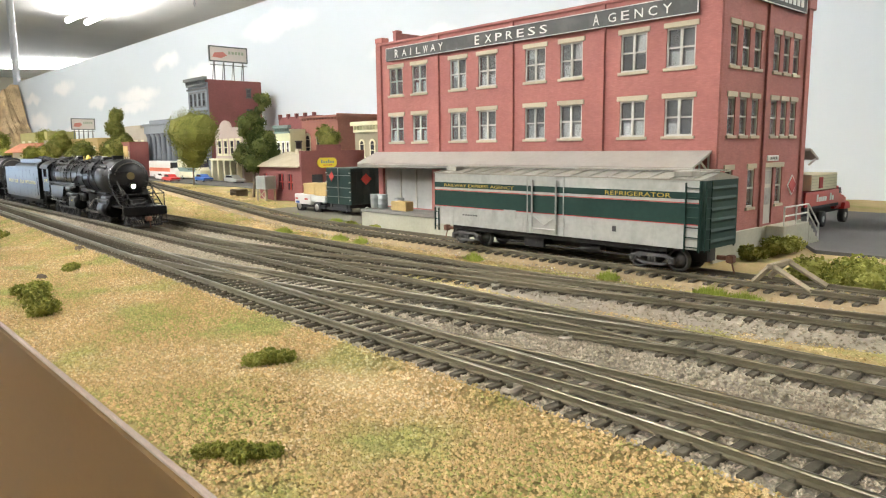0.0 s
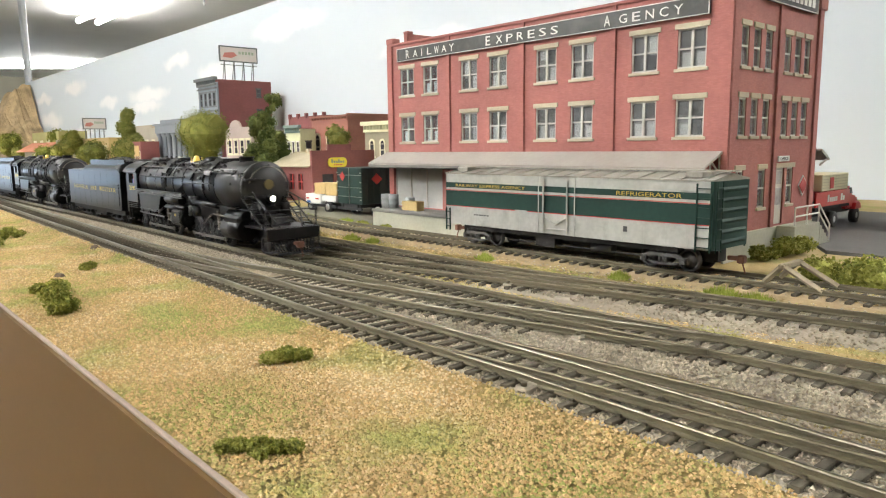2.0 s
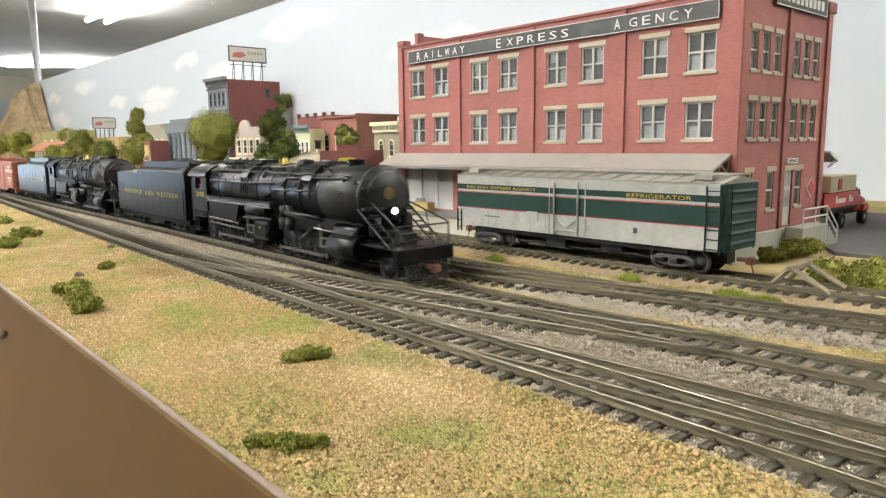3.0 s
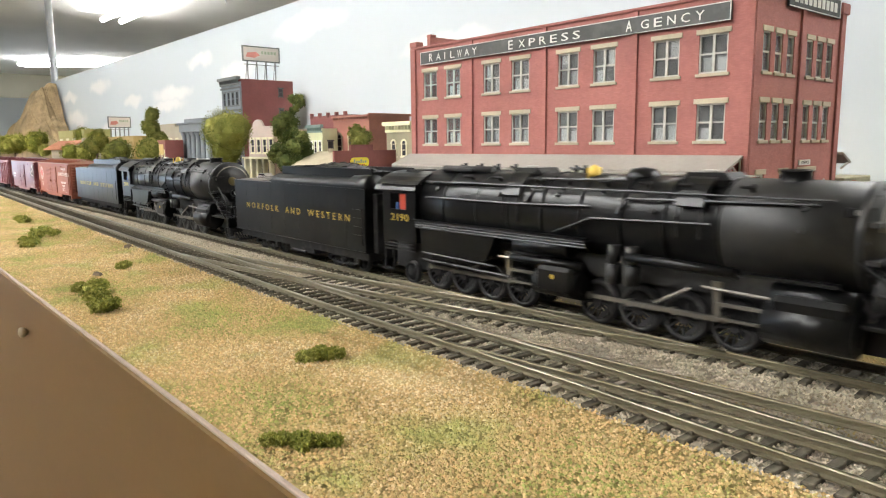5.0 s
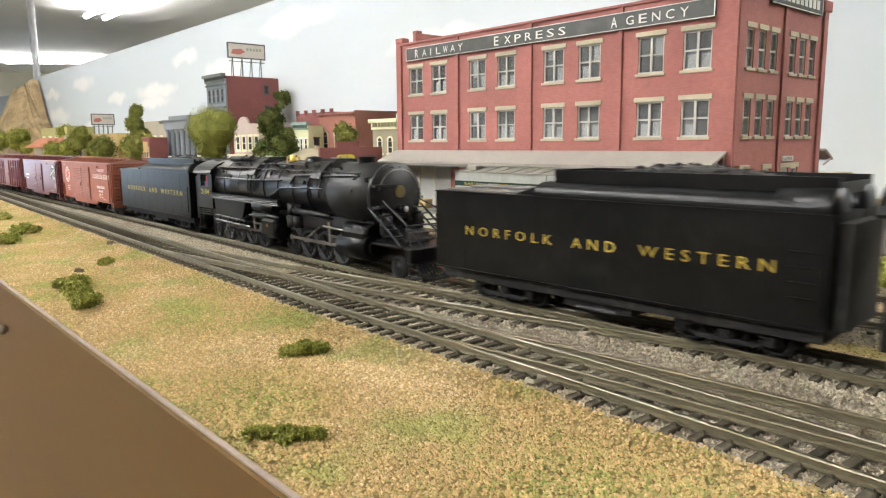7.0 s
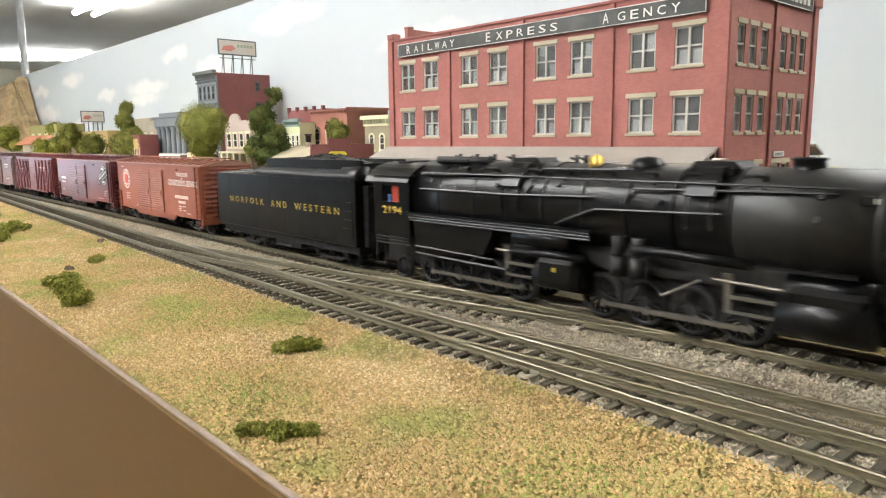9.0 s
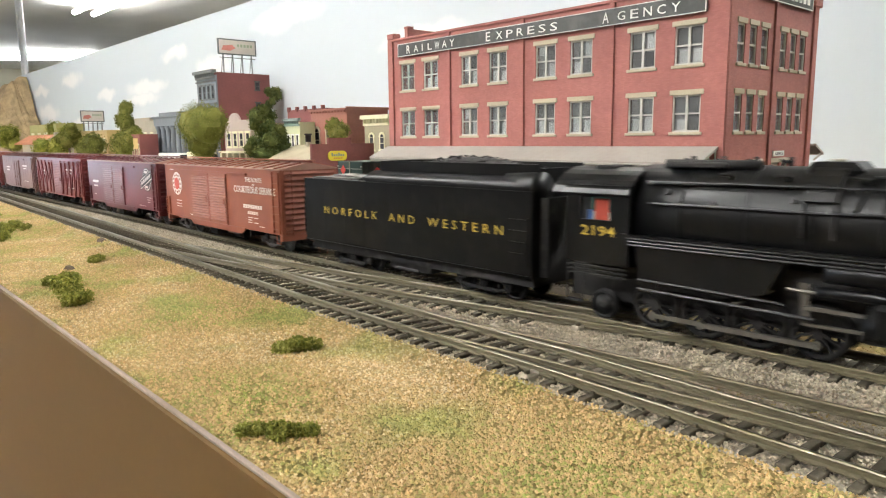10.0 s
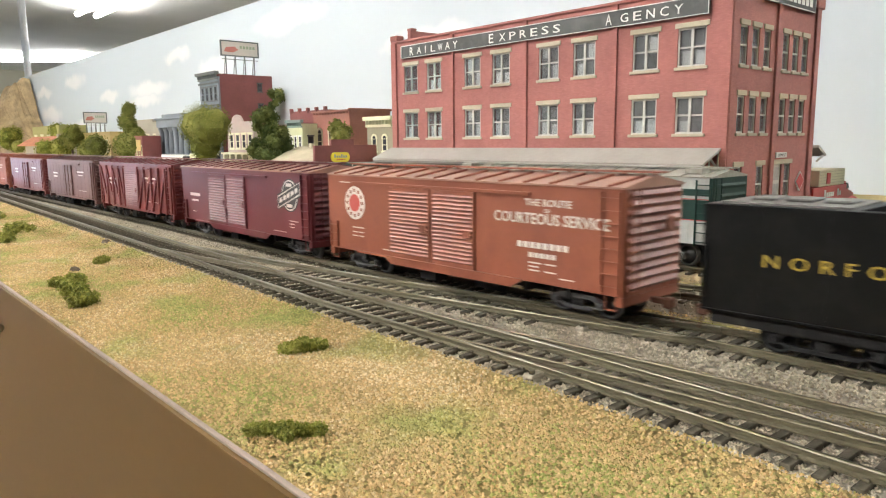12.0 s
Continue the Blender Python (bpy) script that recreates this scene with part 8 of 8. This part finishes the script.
def pickup_truck():
    """Red and cream stake truck on the road beside the warehouse, facing away."""
    t = thing("delivery_truck", -0.2035, 0.505, 0, "red delivery truck with cream cargo panels on the road", "truck")
    x0, x1 = -0.216, -0.190
    b = B()
    box(b, x0, x1, 0.506, 0.576, 0.0150, 0.0175, 0.0004)
    put("bed_floor", b, RUBBER, t)
    b = B()
    for x in (x0, x1 - 0.0012):
        box(b, x, x + 0.0012, 0.507, 0.5755, 0.0176, 0.0285)
    box(b, x0 + 0.0012, x1 - 0.0012, 0.5743, 0.5755, 0.0176, 0.0285)
    side = put("bed_side", b, RED_P, t, "red truck bed sides")
    for k in range(7):
        b = B()
        box(b, x0 + 0.002 + k * 0.0033, x0 + 0.0035 + k * 0.0033, 0.507, 0.5078, 0.0176, 0.0285)
        put("tail_slat", b, RED_P, t)
    b = B()
    for k, (a, h) in enumerate(((0.529, 0.0055), (0.5335, 0.0035), (0.5375, 0.0035), (0.5415, 0.0035), (0.5455, 0.0035), (0.556, 0.0055), (0.5605, 0.0035))):
        box(b, x1 - 0.0002, x1 + 0.0002, a, a + 0.0032, 0.0205, 0.0205 + h)
    put("side_bars", b, SIGN_WHITE, side, "white blocky lettering shapes")
    b = B()
    box(b, x0 + 0.0015, x1 - 0.0015, 0.521, 0.574, 0.0288, 0.0415, 0.0004)
    cargo = put("cargo_box", b, CREAM, t, "cream slatted cargo box")
    b = B()
    for z in np.arange(0.031, 0.041, 0.0022):
        box(b, x1 - 0.0015, x1 - 0.0012, 0.522, 0.573, z, z + 0.0003)
    put("slat", b, STONE, cargo)
    b = B()
    box(b, x1 - 0.0013, x1 - 0.0009, 0.5355, 0.5425, 0.0305, 0.0390)
    put("panel_mark", b, RED_LINE, cargo)
    b = B()
    prism(b, [(0.5765, 0.0120), (0.5765, 0.0245), (0.5785, 0.0305), (0.5845, 0.0305), (0.5875, 0.0235), (0.599, 0.0215), (0.6015, 0.0120)], "x", x0 + 0.002, x1 - 0.002)
    bmesh.ops.bevel(b, geom=list(b.edges), offset=0.0012, segments=2, affect="EDGES")
    cab = put("cab", b, RED_P, t)
    b = B()
    prism(b, [(0.5780, 0.0245), (0.5795, 0.0293), (0.5840, 0.0293), (0.5865, 0.0245)], "x", x0 + 0.0015, x1 - 0.0016)
    put("cab_window", b, WINDOW_DARK, cab)
    b = B()
    prism(b, [(0.587, 0.0115), (0.589, 0.0165), (0.594, 0.0178), (0.599, 0.0160), (0.601, 0.0115)], "x", x0 - 0.0005, x1 + 0.0008)
    put("fender", b, RED_P, cab)
    b = B()
    box(b, x0 + 0.006, x1 - 0.006, 0.508, 0.598, 0.0095, 0.0148)
    put("chassis", b, RUBBER, t)
    for y in (0.545, 0.5935):
        for x in (x0 + 0.002, x1 - 0.002):
            b = B()
            lathe(b, [(x - 0.0022, 0.004), (x - 0.0022, 0.0062), (x + 0.0022, 0.0062), (x + 0.0022, 0.004)], "x", (0, y, 0.0062), 18)
            w = put("wheel", b, RUBBER, t)
            b = B()
            lathe(b, [(x - 0.0024, 0.001), (x - 0.0020, 0.0038), (x + 0.0020, 0.0038), (x + 0.0024, 0.001)], "x", (0, y, 0.0062), 14)
            put("hub", b, GALV, w)
    t.matrix_basis = pose(-0.2150, 0.545, 0.0014)


def van(x, y, label, body_m, stripe, L, H):
    v = thing("van", x, y, 0, label, "van", "parked model cars")
    b = B()
    prism(b, [(-L, 0.005), (-L, H), (L * 0.7, H), (L * 0.88, H * 0.62), (L, H * 0.5), (L, 0.005)], "y", -0.0125, 0.0125)
    bmesh.ops.bevel(b, geom=list(b.edges), offset=0.001, segments=1, affect="EDGES")
    body = part("body", b, body_m, v)
    b = B()
    box(b, -L * 0.96, L * 0.62, -0.0129, 0.0129, H * 0.42, H * 0.62)
    part("stripe", b, stripe, body)
    b = B()
    prism(b, [(L * 0.68, H * 0.6), (L * 0.70, H * 0.92), (L * 0.74, H * 0.92), (L * 0.88, H * 0.62)], "y", -0.0128, 0.0128)
    part("windscreen", b, WINDOW_DARK, body)
    for wx in (-L * 0.6, L * 0.65):
        for wy in (-0.011, 0.011):
            wheel(v, wx, wy, 0.0052, 0.003, STEEL)


def loose_things():
    car(-1.505, 0.587, 0, RED_P, "red parked model car in the town street")
    car(-1.590, 0.605, 0, WHITE_P, "white parked model car in the town street")
    car(-1.435, 0.628, 0, BLUE_P, "blue parked model car in the town street")
    car(-1.320, 0.642, 0, WHITE_P, "white parked model station wagon in the town street", True)
    van(-1.675, 0.645, "white and orange moving van in the town street", WHITE_P, ORANGE_P, 0.080, 0.042)
    van(-1.545, 0.655, "cream camper van in the town street", CREAM, TEAL, 0.060, 0.045)
    trailer()
    flat_truck()
    pickup_truck()
    for x, y in ((-0.4800, 0.3605), (-0.4695, 0.3605), (-0.4600, 0.3705)):
        c = thing("metal_barrel", x, y, 0.0160, "grey galvanised barrel on the loading dock", "barrel", "dock barrels")
        b = B()
        h = 0.0115 if y < 0.365 else 0.0085
        lathe(b, [(0, 0.0040), (h * 0.3, 0.0042), (h * 0.33, 0.0044), (h * 0.36, 0.0042), (h * 0.66, 0.0042), (h * 0.69, 0.0044), (h * 0.72, 0.0042), (h, 0.0043), (h, 0.0038), (h - 0.0006, 0.0036)], "z", (0, 0, 0), 16)
        part("drum", b, GALV, c)
    c = thing("crate", -0.4395, 0.3570, 0.0160, "tan wooden crate on the loading dock", "crate", "crates")
    b = B()
    box(b, -0.0095, 0.0095, -0.004, 0.004, 0, 0.0075, 0.0004)
    part("box", b, CARTON, c)
    b = B()
    box(b, -0.0098, 0.0098, -0.0043, -0.004, 0.0010, 0.0022)
    part("slat", b, CARTON, c)
    b = B()
    box(b, -0.0098, 0.0098, -0.0043, -0.004, 0.0050, 0.0062)
    part("slat", b, CARTON, c)
    # timber bumper at the end of the siding
    t = thing("track_bumper", -0.118, 0.3135, 0, "weathered timber bumper at the end of the siding", "track bumper")
    for y in (0.305, 0.322):
        b = B()
        tube(b, (-0.1320, y, 0.0060), (-0.1245, y, 0.0142), 0.0013, 4)
        put("brace", b, WOOD, t)
        b = B()
        tube(b, (-0.1245, y, 0.0142), (-0.1075, y, 0.0050), 0.0013, 4)
        put("brace", b, WOOD, t)
    b = B()
    box(b, -0.1257, -0.1233, 0.3030, 0.3240, 0.0125, 0.0150, 0.0004)
    put("crossbeam", b, WOOD, t)
    # picnic table by the depot
    t = thing("picnic_table", -0.955, 0.470, 0, "small dark timber picnic table beside the depot", "table")
    b = B()
    box(b, -0.014, 0.014, -0.006, 0.006, 0.0085, 0.0095)
    part("tabletop", b, BARK, t)
    for s in (-1, 1):
        b = B()
        box(b, -0.014, 0.014, s * 0.010 - 0.002, s * 0.010 + 0.002, 0.0050, 0.0058)
        part("bench", b, BARK, t)
        b = B()
        box(b, s * 0.009 - 0.0008, s * 0.009 + 0.0008, -0.009, 0.009, 0, 0.0085)
        part("leg", b, BARK, t)


def roads():
    b = B()
    prism(b, [(-0.160, 0.455), (1.55, 0.40), (1.55, 0.735), (-0.12, 0.74), (-0.55, 0.74), (-0.55, 0.52), (-0.20, 0.52)], "z", -0.001, 0.0014)
    tagged(part("road", b, ASPHALT), "flat grey road beside the warehouse", "road", kind="structure")
    b = B()
    prism(b, [(-2.4, 0.575), (-0.90, 0.575), (-0.72, 0.60), (-0.72, 0.66), (-2.4, 0.66)], "z", -0.001, 0.0014)
    tagged(part("road", b, ASPHALT), "grey town street with parked cars", "road", kind="structure")
    b = B()
    prism(b, [(-0.70, 0.375), (-0.495, 0.352), (-0.495, 0.520), (-0.70, 0.50)], "z", -0.001, 0.0012)
    tagged(part("yard", b, mat("grey_dirt_yard", (0.17, 0.16, 0.115), 0.95, 0, 0.2, 20, 500, 0.3)), "grey dirt yard beside the dock", "yard", kind="structure")

room()
backdrop()
fascia()
ground()
warehouse()
refrigerator_car()
roads()
town()
mountain()
loose_things()
train()
tracks()
turf()
trees()
motions()
